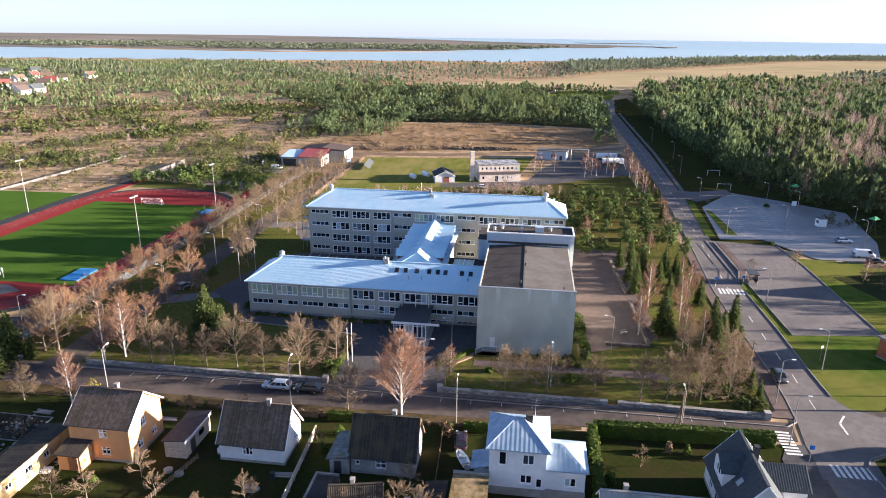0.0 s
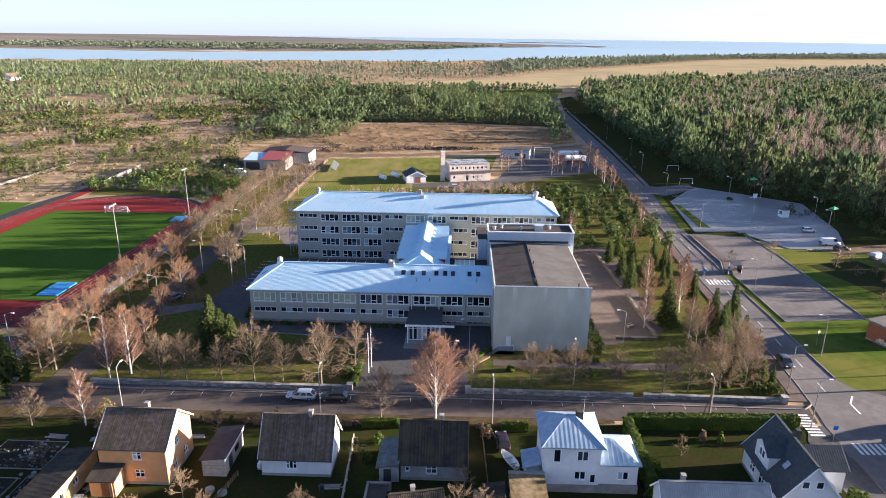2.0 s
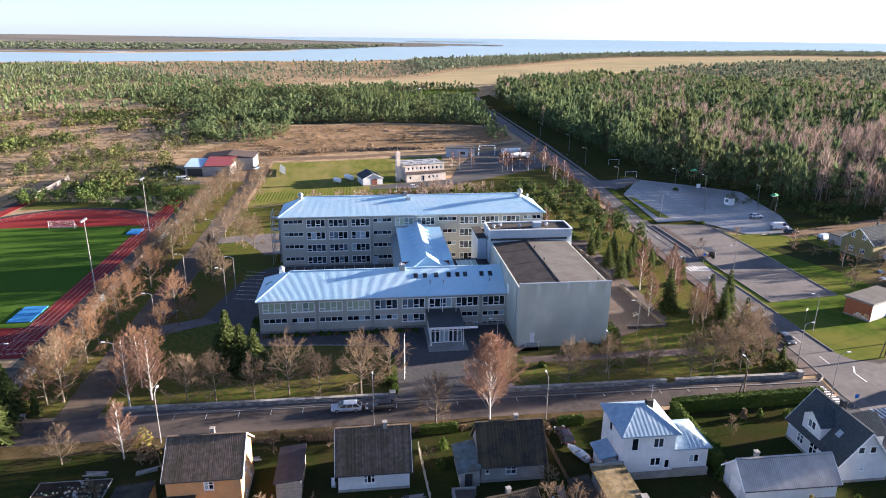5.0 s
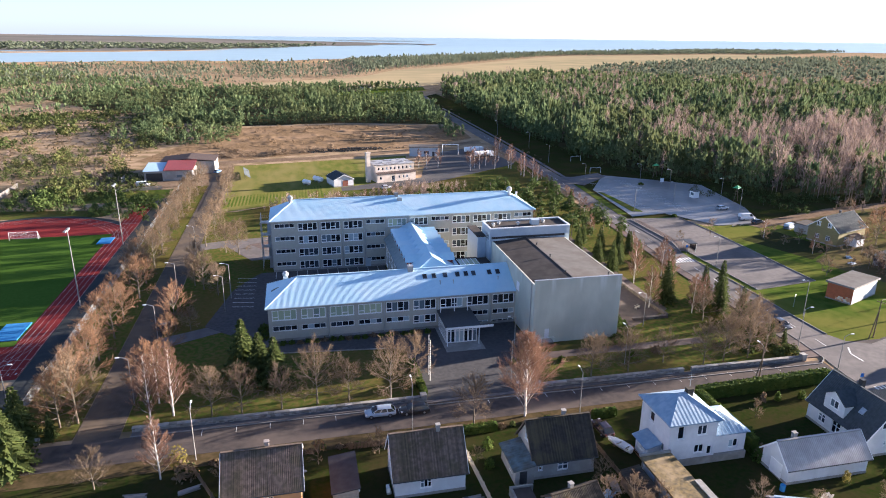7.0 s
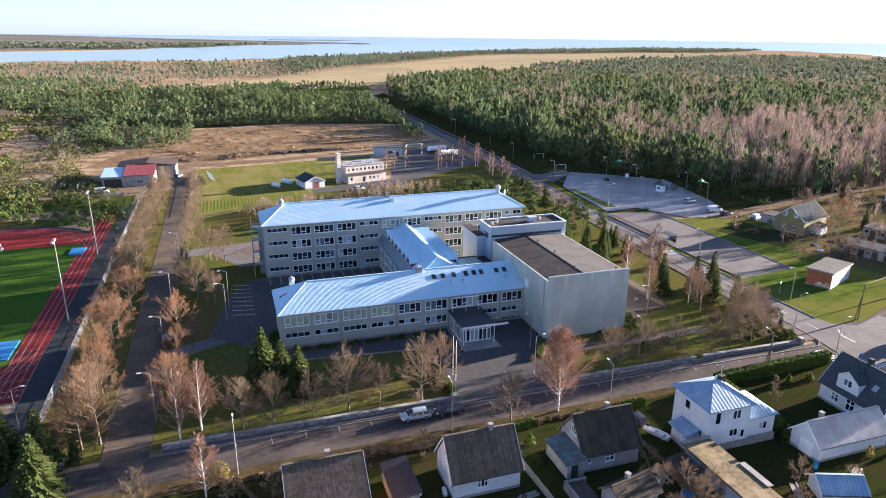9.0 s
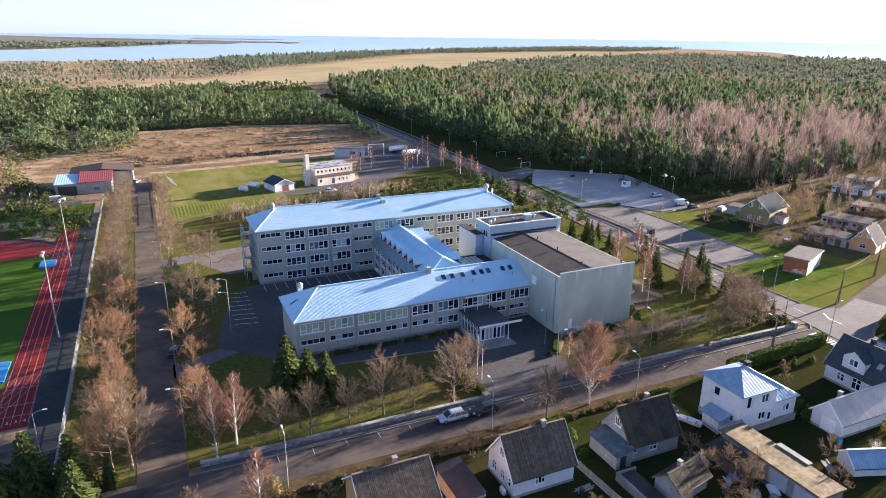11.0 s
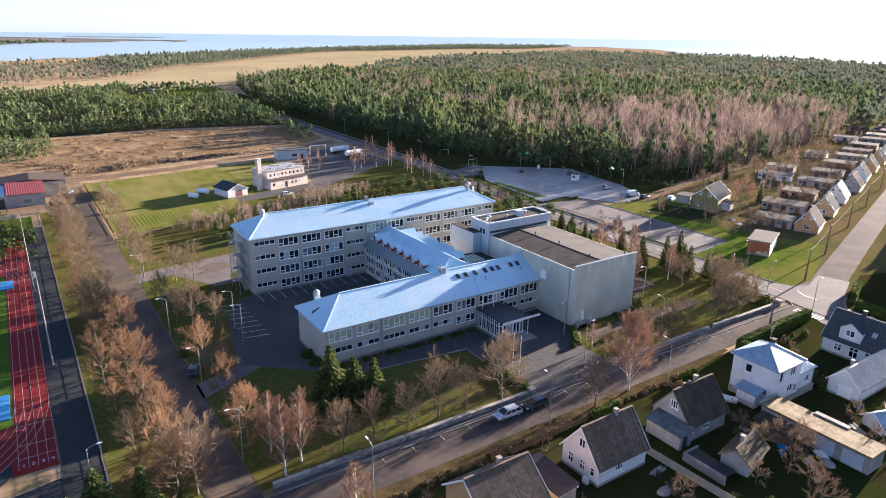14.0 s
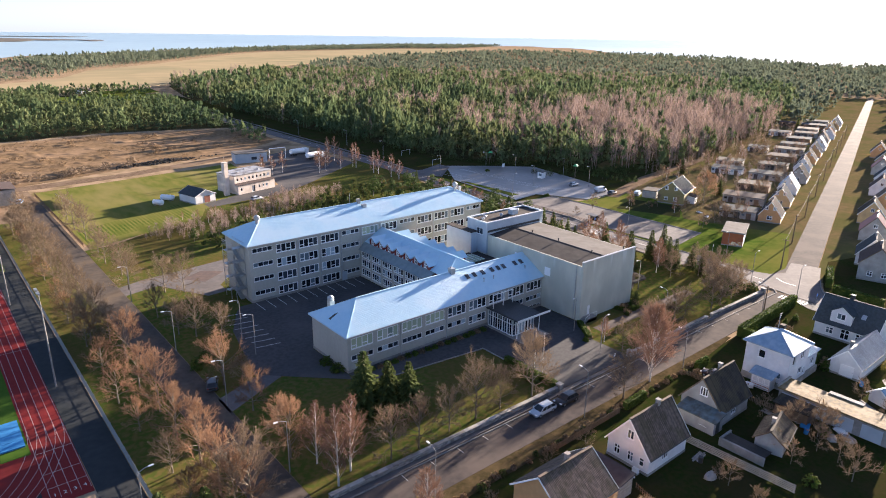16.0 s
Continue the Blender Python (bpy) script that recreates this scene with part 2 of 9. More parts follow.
M_PANEL = surface("pale_metal_cladding", (0.44, 0.5, 0.55), (0.39, 0.45, 0.51), 0.8, rough=0.45)
M_METAL = surface("galvanised_steel", (0.5, 0.51, 0.52), (0.4, 0.41, 0.42), 3.0, rough=0.45, metal=0.7)
M_DARK = surface("dark_metal", (0.03, 0.03, 0.033), (0.05, 0.05, 0.05), 3.0, rough=0.5)
M_CONCRETE = surface("rough_concrete", (0.34, 0.32, 0.3), (0.25, 0.24, 0.22), 1.2, c3=(0.2, 0.19, 0.17), scale3=0.4, bump=0.4)
M_BLUE = surface("blue_tarpaulin", (0.045, 0.22, 0.48), (0.04, 0.19, 0.42), 1.5, rough=0.9, spec=0.1)
M_RUST = surface("brick_red", (0.42, 0.13, 0.055), (0.34, 0.11, 0.05), 2.0)


def glass(name, tint, rough=0.03):
    m = bpy.data.materials.new(name)
    m.use_nodes = True
    n, l = m.node_tree.nodes, m.node_tree.links
    p = n["Principled BSDF"]
    r = n.new("ShaderNodeValToRGB")
    r.color_ramp.interpolation = "CONSTANT"
    stops = tint
    r.color_ramp.elements[0].color = (*stops[0][1], 1)
    r.color_ramp.elements[1].position, r.color_ramp.elements[1].color = stops[1][0], (*stops[1][1], 1)
    for pos, c in stops[2:]:
        r.color_ramp.elements.new(pos).color = (*c, 1)
    l.new(n.new("ShaderNodeObjectInfo").outputs["Random"], r.inputs[0])
    l.new(r.outputs[0], p.inputs["Base Color"])
    p.inputs["Roughness"].default_value, p.inputs["Specular IOR Level"].default_value = rough, 0.6
    return m


# paler panes hold sky reflections and blinds in their base colour
M_GLASS = glass("reflection_toned_glass", [(0, (0.012, 0.016, 0.022)), (0.5, (0.04, 0.052, 0.07)), (0.74, (0.13, 0.17, 0.2)), (0.88, (0.36, 0.44, 0.48))])
M_BLIND = glass("glass_with_blinds", [(0, (0.46, 0.52, 0.36)), (0.4, (0.38, 0.45, 0.33)), (0.7, (0.24, 0.3, 0.26)), (0.9, (0.5, 0.53, 0.44))])

# ---- shared pieces: walls with openings, windows, roofs ----
CACHE = {}


def wall_open(b, o, u, nrm, width, height, holes, depth=0.22):
    """A wall face from corner o along unit u, outward nrm, with reveals round its rectangular holes (u0, u1, v0, v1)."""
    o, u, nrm = Vector(o), Vector(u), Vector(nrm)
    up = Vector((0, 0, 1))
    P = lambda a, v, d=0.0: o + u * a + up * v - nrm * d
    us = sorted({0.0, width, *(h[0] for h in holes), *(h[1] for h in holes)})
    vs = sorted({0.0, height, *(h[2] for h in holes), *(h[3] for h in holes)})
    for i in range(len(us) - 1):
        for j in range(len(vs) - 1):
            cu, cv = (us[i] + us[i + 1]) / 2, (vs[j] + vs[j + 1]) / 2
            if not any(h[0] < cu < h[1] and h[2] < cv < h[3] for h in holes):
                b.face(P(us[i], vs[j]), P(us[i + 1], vs[j]), P(us[i + 1], vs[j + 1]), P(us[i], vs[j + 1]))
    for a0, a1, v0, v1 in holes:
        for (p, q) in (((a0, v0), (a1, v0)), ((a1, v0), (a1, v1)), ((a1, v1), (a0, v1)), ((a0, v1), (a0, v0))):
            b.face(P(*p), P(*p, depth), P(*q, depth), P(*q))
        b.face(P(a0, v0, depth), P(a1, v0, depth), P(a1, v1, depth), P(a0, v1, depth))


def lattice(xs, zs, d, solid):
    """One connected frame: the cells of a grid that are solid, with depth d."""
    b, at = Build(), {}

    def vert(i, j, k):
        if (i, j, k) not in at:
            at[i, j, k] = len(b.v)
            b.v.append((xs[i], d * k, zs[j]))
        return at[i, j, k]

    n, m = len(xs) - 1, len(zs) - 1
    full = lambda i, j: 0 <= i < n and 0 <= j < m and solid(i, j)
    for i in range(n):
        for j in range(m):
            if full(i, j):
                q = [(i, j), (i + 1, j), (i + 1, j + 1), (i, j + 1)]
                b.f.append(tuple(vert(*p, 0) for p in q))
                b.f.append(tuple(vert(*p, 1) for p in reversed(q)))
                for (p0, p1), (di, dj) in zip(((q[0], q[1]), (q[1], q[2]), (q[2], q[3]), (q[3], q[0])), ((0, -1), (1, 0), (0, 1), (-1, 0))):
                    if not full(i + di, j + dj):
                        b.f.append((vert(*p1, 0), vert(*p0, 0), vert(*p0, 1), vert(*p1, 1)))
    return b


def window(parent, x, y, z, ang, w, h, lights=2, transom=0.0, mat=None, glaze=None, recess=0.1):
    """A framed window whose lower left corner on the wall's face is at x, y, z; at angle 0 it faces -y."""
    mat, glaze = mat or M_WHITE, glaze or M_GLASS
    key = ("win", round(w, 2), round(h, 2), lights, transom, mat.name)
    t, d = (0.115 if w < 3 else 0.15 if h > 1.2 else 0.1), 0.07
    if key not in CACHE:
        xs, zs = [0.0, t], [0.0, t]
        for i in range(1, lights):
            xs += [w * i / lights - t / 2, w * i / lights + t / 2]
        if transom:
            zs += [h * transom - t / 2, h * transom + t / 2]
        xs, zs = xs + [w - t, w], zs + [h - t, h]
        CACHE[key] = lattice(xs, zs, d, lambda i, j: i % 2 == 0 or j in (0, len(zs) - 2) or (j == 2 and (lights < 3 or i // 2 % 2 == 0))).mesh("window", mat)
        CACHE[key, "sill"] = Build().box(-0.05, -recess - 0.04, -0.05, w + 0.05, -0.004, -0.005).mesh("sill", mat)
        pw = w / lights
        CACHE[key, glaze.name] = Build().box(0.02, 0.045, 0.02, pw - 0.02, 0.055, h - 0.02).mesh("pane", glaze)
    if (key, glaze.name) not in CACHE:
        CACHE[key, glaze.name] = Build().box(0.02, 0.045, 0.02, w / lights - 0.02, 0.055, h - 0.02).mesh("pane", glaze)
    ob = new("window", CACHE[key])
    ob.parent = parent
    ob.matrix_basis = pose(x, y, z, 0, 0, ang) @ pose(0, recess, 0)
    sill = new("sill", CACHE[key, "sill"])
    sill.parent = ob
    for i in range(lights):
        pane = new("pane", CACHE[key, glaze.name])
        pane.parent = ob
        pane.matrix_basis = pose(w * i / lights, 0, 0)
    return ob


def hip_roof(x0, x1, y0, y1, z, zr, hip0, hip1, thick=0.25):
    """A roof with its ridge along x; hip0, hip1: how far the ridge stops short of the ends."""
    ym = (y0 + y1) / 2
    b = Build()
    lo = [(x0, y0, z - thick), (x1, y0, z - thick), (x1, y1, z - thick), (x0, y1, z - thick)]
    hi = [(x0, y0, z), (x1, y0, z), (x1, y1, z), (x0, y1, z)]
    r0, r1 = (x0 + hip0, ym, zr), (x1 - hip1, ym, zr)
    b.face(*reversed(lo))
    for i in range(4):
        j = (i + 1) % 4
        b.face(lo[i], lo[j], hi[j], hi[i])
    b.face(hi[0], hi[1], r1, r0).face(hi[2], hi[3], r0, r1).face(hi[1], hi[2], r1).face(hi[3], hi[0], r0)
    return b


def roof_sheets(parent, mat, x0, x1, y0, y1, z, zr, hip0, hip1, step, rib):
    """Ribbed metal sheets on the slopes of hip_roof, the ribs running up from the eaves, with caps along ridge and hips."""
    ym = (y0 + y1) / 2
    reach = lambda x: max(0.0, min(1, (x - x0) / hip0 if hip0 else 1, (x1 - x) / hip1 if hip1 else 1))
    n = int((x1 - x0) / step) * 2
    for ya in (y0, y1):
        b, prev = Build(), None
        for i in range(n + 1):
            x, up = x0 + (x1 - x0) * i / n, 0.006 + (rib if i % 2 else 0.0)
            f = reach(x)
            e, r = (x, ya, z + up), (x, ya + (ym - ya) * f, z + (zr - z) * f + up)
            if prev:
                b.face(*((prev[0], e, r, prev[1]) if ya < ym else (e, prev[0], prev[1], r)))
            prev = (e, r)
        part("roof_sheet", b, mat, parent)
    m = int((y1 - y0) / step) * 2
    for xa, hip in ((x0, hip0), (x1, -hip1)):
        b, prev = Build(), None
        if not hip:
            continue
        for i in range(m + 1):
            y, up = y0 + (y1 - y0) * i / m, 0.006 + (rib if i % 2 else 0.0)
            f = min((y - y0) / (ym - y0), (y1 - y) / (y1 - ym))
            e, r = (xa, y, z + up), (xa + hip * f, y, z + (zr - z) * f + up)
            if prev:
                b.face(*((e, prev[0], prev[1], r) if hip > 0 else (prev[0], e, r, prev[1])))
            prev = (e, r)
        part("roof_sheet", b, mat, parent)
        for ya in (y0, y1):
            part("hip_cap", Build().beam((xa, ya, z + 0.03), (xa + hip, ym, zr + 0.03), 0.16, 0.08), mat, parent)
    part("ridge_cap", Build().beam((x0 + hip0, ym, zr + 0.03), (x1 - hip1, ym, zr + 0.03), 0.28, 0.1), mat, parent)


def waved_slope(b, p0, p1, p2, p3, step, amp):
    """A corrugated sheet: eave p0-p1, ridge p3-p2; the waves run up the slope."""
    p0, p1, p2, p3 = map(Vector, (p0, p1, p2, p3))
    nrm = (p1 - p0).cross(p3 - p0).normalized()
    n = max(2, int((p1 - p0).length / step)) * 2
    prev = None
    for i in range(n + 1):
        off = nrm * (amp if i % 2 else 0.0)
        a, c = p0.lerp(p1, i / n) + off, p3.lerp(p2, i / n) + off
        if prev:
            b.face(prev[0], a, c, prev[1])
        prev = (a, c)

# ---- ground, sea and far land ----
def ground_disc(r):
    return [(r * math.cos(2 * math.pi * i / 96) - 45, r * math.sin(2 * math.pi * i / 96) + 30) for i in range(96)]


sheet("ground", ground_disc(4700), 0.0, M_GROUND, "dry tan heath with patches of brown grass", "ground")

COAST = [(-95, 4600), (-70, 3500), (-41, 1650), (-21, 1470), (0, 1486), (11, 1900), (23, 2550), (34, 3420), (46, 3470), (50, 3000), (53, 2230), (57, 2100), (60, 1815), (70, 1560), (86, 1500), (100, 1650), (125, 2600), (135, 4600)]


def sea_mesh():
    """Rings from the shore to the horizon; past 3.5 km it stands for the water beyond, up to the height at which the horizon is seen."""
    b, rows = Build(), []
    az0, az1 = COAST[0][0], COAST[-1][0]
    for i in range(231):
        az = az0 + (az1 - az0) * i / 230
        r0 = float(np.interp(az, [c[0] for c in COAST], [c[1] for c in COAST]))
        r0 *= 1 + 0.02 * math.sin(az * 1.3) + 0.012 * math.sin(az * 3.7 + 1)
        line = []
        for r in (r0, max(3500, r0 + 5), max(3900, r0 + 10), max(4300, r0 + 20), 4850):
            rs = max(3500, r0)
            z = 0.5 + max(0, r - rs) / (4850 - rs) * 35.4
            a = radians(az)
            line.append((r * math.sin(a) - 45, r * math.cos(a) + 20, z))
        rows.append(line)
    for p, q in zip(rows, rows[1:]):
        for k in range(4):
            b.face(p[k], p[k + 1], q[k + 1], q[k])
    return b


single("water", sea_mesh(), M_WATER, "calm pale blue sea reaching the horizon", "sea", kind="structure")


def blob(cx, cy, rx, ry, rot, n=40, seed=0):
    rnd = random.Random(seed)
    ph = [rnd.uniform(0, 6.3) for _ in range(4)]
    out = []
    for i in range(n):
        a = 2 * math.pi * i / n
        k = 1 + 0.12 * math.sin(2 * a + ph[0]) + 0.08 * math.sin(5 * a + ph[1]) + 0.05 * math.sin(9 * a + ph[2])
        x, y = rx * k * math.cos(a), ry * k * math.sin(a)
        c, s = math.cos(radians(rot)), math.sin(radians(rot))
        out.append((cx + c * x - s * y, cy + s * x + c * y))
    return out


PENINSULA = [(-2700, 2700), (-2000, 2350), (-1300, 2120), (-776, 2040), (-520, 2230), (-260, 2480), (0, 2960), (110, 3400), (430, 3650), (560, 3700), (300, 3780), (-100, 3800), (-900, 3700), (-2400, 3600), (-3000, 3200)]
# brown greyed down so the colour itself carries the distance haze
M_FARLAND = surface("haze_greyed_land", (0.23, 0.2, 0.175), (0.15, 0.145, 0.125), 0.004, c3=(0.12, 0.125, 0.11), scale3=0.0015, spec=0.0, stretch=(0.5, 1.0, 1.0), **W)


def far_land():
    """Low land across the lagoon that runs on to the horizon."""
    b, rows = Build(), []
    for i in range(121):
        az = -95 + 107 * i / 120
        r0 = float(np.interp(az, [-95, -60, -42, -33, -25, -14, -7, -3, 2, 6, 12], [2800, 2500, 2700, 2560, 2380, 2260, 2420, 2700, 3250, 3560, 3690])) * (1 + 0.018 * math.sin(az * 0.9) + 0.01 * math.sin(az * 2.7))
        r1 = max(r0 + 12, float(np.interp(az, [-95, -22, -12, -4, 4, 12], [4840, 4840, 4560, 4150, 3900, 3702])))
        a, line = radians(az), []
        for k in range(6):
            r = r0 + (r1 - r0) * k / 5
            line.append((r * math.sin(a) - 45, r * math.cos(a) + 20, 1.2 + max(0, r - 3480) / 1350 * 35.4 + 1.5 * (k > 0)))
        rows.append(line)
    for p, q in zip(rows, rows[1:]):
        for k in range(5):
            b.face(p[k], p[k + 1], q[k + 1], q[k])
    return b


single("peninsula", far_land(), M_FARLAND, "low brown wooded land across the lagoon", "land", kind="structure")
sheet("reed_shore", [(-2700, 2560), (-2000, 2250), (-1300, 2080), (-776, 2000), (-520, 2170), (-300, 2380), (-260, 2480), (-520, 2300), (-776, 2120), (-1300, 2190), (-2000, 2400), (-2700, 2700)], 1.0, M_REED, "tan reed beds along the far shore", "reeds")
sheet("islet", blob(480, 4150, 260, 40, -8, seed=2), 19.5, M_REED, "thin low islet far out at sea", "land")
sheet("sandbar", blob(-60, 3330, 45, 12, 30, seed=5), 0.9, M_REED, "small sandbar in the lagoon", "land")
SHORE = [(-1500, 1150), (-1074, 1190), (-526, 1300), (-250, 1350), (0, 1400), (30, 1480), (-260, 1470), (-526, 1400), (-1074, 1275), (-1500, 1230)]
sheet("reeds", SHORE, 0.6, M_REED, "tan reed belt along the lagoon shore", "reeds")
MEADOW = [(-134, 785), (-46, 735), (34, 722), (120, 790), (253, 930), (331, 1040), (546, 1229), (760, 1400), (1359, 1760), (1700, 2050), (1448, 2150), (752, 1900), (560, 1690), (263, 1285), (110, 1100), (42, 930)]
sheet("meadow", MEADOW, 0.3, M_YELLOW, "wide flat yellow airfield meadow", "meadow")
BROWN = [(-122, 322), (-98, 400), (-85, 432), (-20, 440), (30, 428), (52, 412), (49, 368), (8, 338), (-30, 334), (-80, 318)]
M_BROWN = surface("brown_rough_grass", (0.27, 0.18, 0.105), (0.14, 0.098, 0.055), 0.5, c3=(0.33, 0.225, 0.14), scale3=0.04, bump=0.8, spec=0.0, **W)
sheet("rough_field", BROWN, 0.03, M_BROWN, "rough brown field of dead grass", "field")
sheet("dirt_road", [(-88, 309), (-40, 315), (4, 328), (50, 352), (50, 359), (2, 335), (-42, 322), (-88, 317)], 0.06, M_DIRT, "pale unpaved track across the field", "road")
sheet("hayfield", [(-76, 222), (-40, 238), (-36, 246), (-10, 258), (-2, 285), (2, 318), (-30, 312), (-77, 304)], 0.03, M_HAY, "mown green field with rows", "field")
sheet("yard_paving", [(-34, 247), (-4, 252), (12, 262), (48, 288), (46, 338), (20, 326), (6, 290), (0, 266), (-34, 253)], 0.05, M_ASPHALT, "dark asphalt yard by the depot", "yard")
sheet("depot_grass", [(-77, 219), (47, 230), (52, 262), (54, 300), (48, 290), (12, 264), (-4, 254), (-34, 249), (-44, 238)], 0.02, M_LAWN, "brown-green rough grass round the depot", "lawn")
sheet("far_green", [(24, 728), (93, 747), (88, 702), (27, 668)], 0.34, M_GRASS, "small green field beside the avenue", "field")
sheet("heath_road", [(-600, 440), (-362, 466), (-266, 487), (-127, 526), (-60, 548), (-60, 554), (-127, 533), (-266, 494), (-362, 473), (-600, 447)], 0.05, M_DIRT, "pale sandy road across the heath", "road")
sheet("barn_yard", [(-116, 262), (-78, 266), (-78, 309), (-88, 309), (-116, 284)], 0.04, M_DIRT, "bare dirt yard round the barns", "yard")
sheet("meadow_strip", rect(-125, 243, -96, 261), 0.03, M_GRASS, "strip of bright green grass", "lawn")

# darker copy of the grass: shade is put into its base colour
M_SHADEGRASS = surface("shade_toned_grass", (0.026, 0.042, 0.009), (0.052, 0.046, 0.018), 1.5, c3=(0.058, 0.042, 0.02), scale3=0.13, bump=0.6, spec=0.0, **W)
M_PLOT = surface("brown_garden_ground", (0.12, 0.1, 0.045), (0.16, 0.115, 0.06), 0.4, c3=(0.085, 0.095, 0.03), scale3=0.06, bump=0.5, spec=0.0, **W)
M_LITTER = surface("fallen_leaves", (0.085, 0.062, 0.034), (0.05, 0.042, 0.02), 1.4, c3=(0.12, 0.085, 0.045), scale3=0.3, bump=0.6, spec=0.0, **W)
windrows = Build()
for i in range(30):
    x = -75 + i * 1.15
    y0, y1 = 229 + 0.35 * i, 243 + 0.5 * i
    windrows.face((x - 0.3, y0, 0.03), (x, y0, 0.045), (x, y1, 0.045), (x - 0.3, y1, 0.03)).face((x, y0, 0.045), (x + 0.3, y0, 0.03), (x + 0.3, y1, 0.03), (x, y1, 0.045))
single("windrows", windrows, M_GRASS, "low rows of mown grass on the field", "windrows", kind="stuff")
sheet("verge_grass", [(96, 181), (104, 179), (135, 187), (170, 194), (170, 208), (128, 208), (118, 227), (108, 232), (102, 197)], 0.034, M_SHADEGRASS, "grass between car park and woods, shade put into its colour", "lawn")
# ---- streets ----
sheet("school_lawn", [(-77.5, 95.2), (40.5, 95.2), (41, 115), (42.5, 150), (47, 236), (-77.5, 222)], 0.03, M_LAWN, "leaf-strewn autumn lawn round the school", "lawn")
sheet("tree_lawn", rect(-93.5, 94.5, -84, 300), 0.03, M_LAWN, "leaf-strewn grass under a row of trees", "lawn")
# darkened base colour stands in for the shade of houses on the gardens
M_GARDEN = surface("shade_toned_garden_grass", (0.022, 0.035, 0.008), (0.036, 0.036, 0.013), 1.5, c3=(0.045, 0.034, 0.017), scale3=0.13, bump=0.6, spec=0.0, **W)
sheet("garden_ground", [(-210, -90), (41.8, -90), (41.8, 60), (41.5, 87.6), (-120, 84), (-210, 83)], 0.02, M_GARDEN, "green garden grass behind the street houses, shade put into its colour", "lawn")
sheet("verge", [(-120, 83.6), (-45, 84.6), (-5, 85.4), (10, 87.2), (10, 88.1), (-120, 87)], 0.05, M_LITTER, "leaf-strewn earth verge with fallen leaves", "verge")
sheet("road", [(-140, 86.6), (10, 88.0), (41.5, 88.8), (42.2, 93.8), (-140, 93.2)], 0.07, M_STREET, "worn patched asphalt residential street", "road")
sheet("pavement", [(-76, 93.6), (39, 94.0), (39, 94.55), (-76, 94.55)], 0.16, M_ASPHALT2, "narrow raised pavement along a stone wall", "pavement")
sheet("pavement", [(38.7, 95.0), (43.3, 95.0), (43.9, 101), (44.4, 110), (44.5, 149), (46.8, 186), (44.6, 186), (42.2, 149), (41.7, 118), (41.1, 110), (41.4, 104), (40.9, 97)], 0.15, M_PAVING, "pinkish paved footway beside the avenue", "pavement")
sheet("pavement", [(36, 60), (41.9, 60), (41.9, 88), (39.6, 88), (37.6, 84)], 0.066, M_ASPHALT, "worn asphalt footway at the corner", "pavement")
sheet("junction", [(41.5, 80), (48.8, 80.9), (48.7, 83.4), (50, 85.7), (53, 87.5), (60, 90.5), (68, 93.5), (66, 100.2), (57, 97.6), (53, 99.6), (51.65, 103), (44.1, 103), (43.4, 95)], 0.074, M_ASPHALT2, "worn asphalt at the street crossing", "road")
sheet("corner_garden", [(50.2, -90), (49.6, 60), (49.0, 81), (50.3, 85.3), (53.2, 87), (60, 89.8), (75, 94.5), (110, 84), (170, -90)], 0.03, M_SHADEGRASS, "street corner grass with shade put into its dark colour", "lawn")
AVENUE_W = [(42, -90), (42, 40), (42.2, 88), (43.4, 95), (44.0, 101), (44.5, 110), (44.6, 149), (47.4, 189), (50.4, 240), (53.6, 345), (57.2, 528), (66, 640)]
AVENUE_E = [(50, -90), (50, 40), (50, 80), (51.6, 103), (51.5, 113), (51.9, 130), (51.7, 150), (53.9, 189), (57.5, 240), (61, 345), (64.8, 528), (76, 640)]
sheet("avenue", AVENUE_W + AVENUE_E[::-1], 0.08, M_ASPHALT2, "straight grey asphalt avenue towards the woods", "road")
sheet("verge_grass", [(51.8, 103), (53, 99.7), (57, 97.7), (72, 103.5), (93, 112.5), (88, 126), (83, 142), (97, 152), (100, 170), (96, 182), (90, 177), (74, 178), (70, 190), (56, 191), (54, 189), (51.8, 150), (52, 130), (51.6, 111)], 0.035, M_GRASS, "bright green grass beside the car park", "lawn")
# the forest edge's shade is held in the darker grass colour
sheet("verge_grass", [(57.5, 196), (70, 197), (100, 200), (120, 205), (122, 222), (100, 244), (78, 262), (66, 300), (62, 340), (57, 255)], 0.036, M_SHADEGRASS, "grass at the forest edge, shade put into its colour", "lawn")
sheet("verge_grass", [(53, 190), (56.6, 255), (60, 345), (64, 528), (76, 640), (90, 662), (90, 528), (84, 400), (88, 332), (89, 292), (94, 270), (104, 252), (122, 239), (132, 210), (153, 193), (135, 186), (104, 178)], 0.016, M_SHADEGRASS, "grass along the forest edge, shade put into its colour", "lawn")
sheet("footway", [(58.6, 258), (62.6, 345), (66.6, 528), (68.2, 528), (64.2, 345), (60.2, 257)], 0.09, M_ASPHALT2, "narrow asphalt footway beside the avenue", "pavement")
EU = Vector((0.955, 0.297, 0)).normalized()
EN = Vector((-EU.y, EU.x, 0))


def along(s, d):
    """A point s metres along the side street from the crossing and d metres to its north."""
    p = Vector((48, 91.5, 0)) + EU * s + EN * d
    return (p.x, p.y)


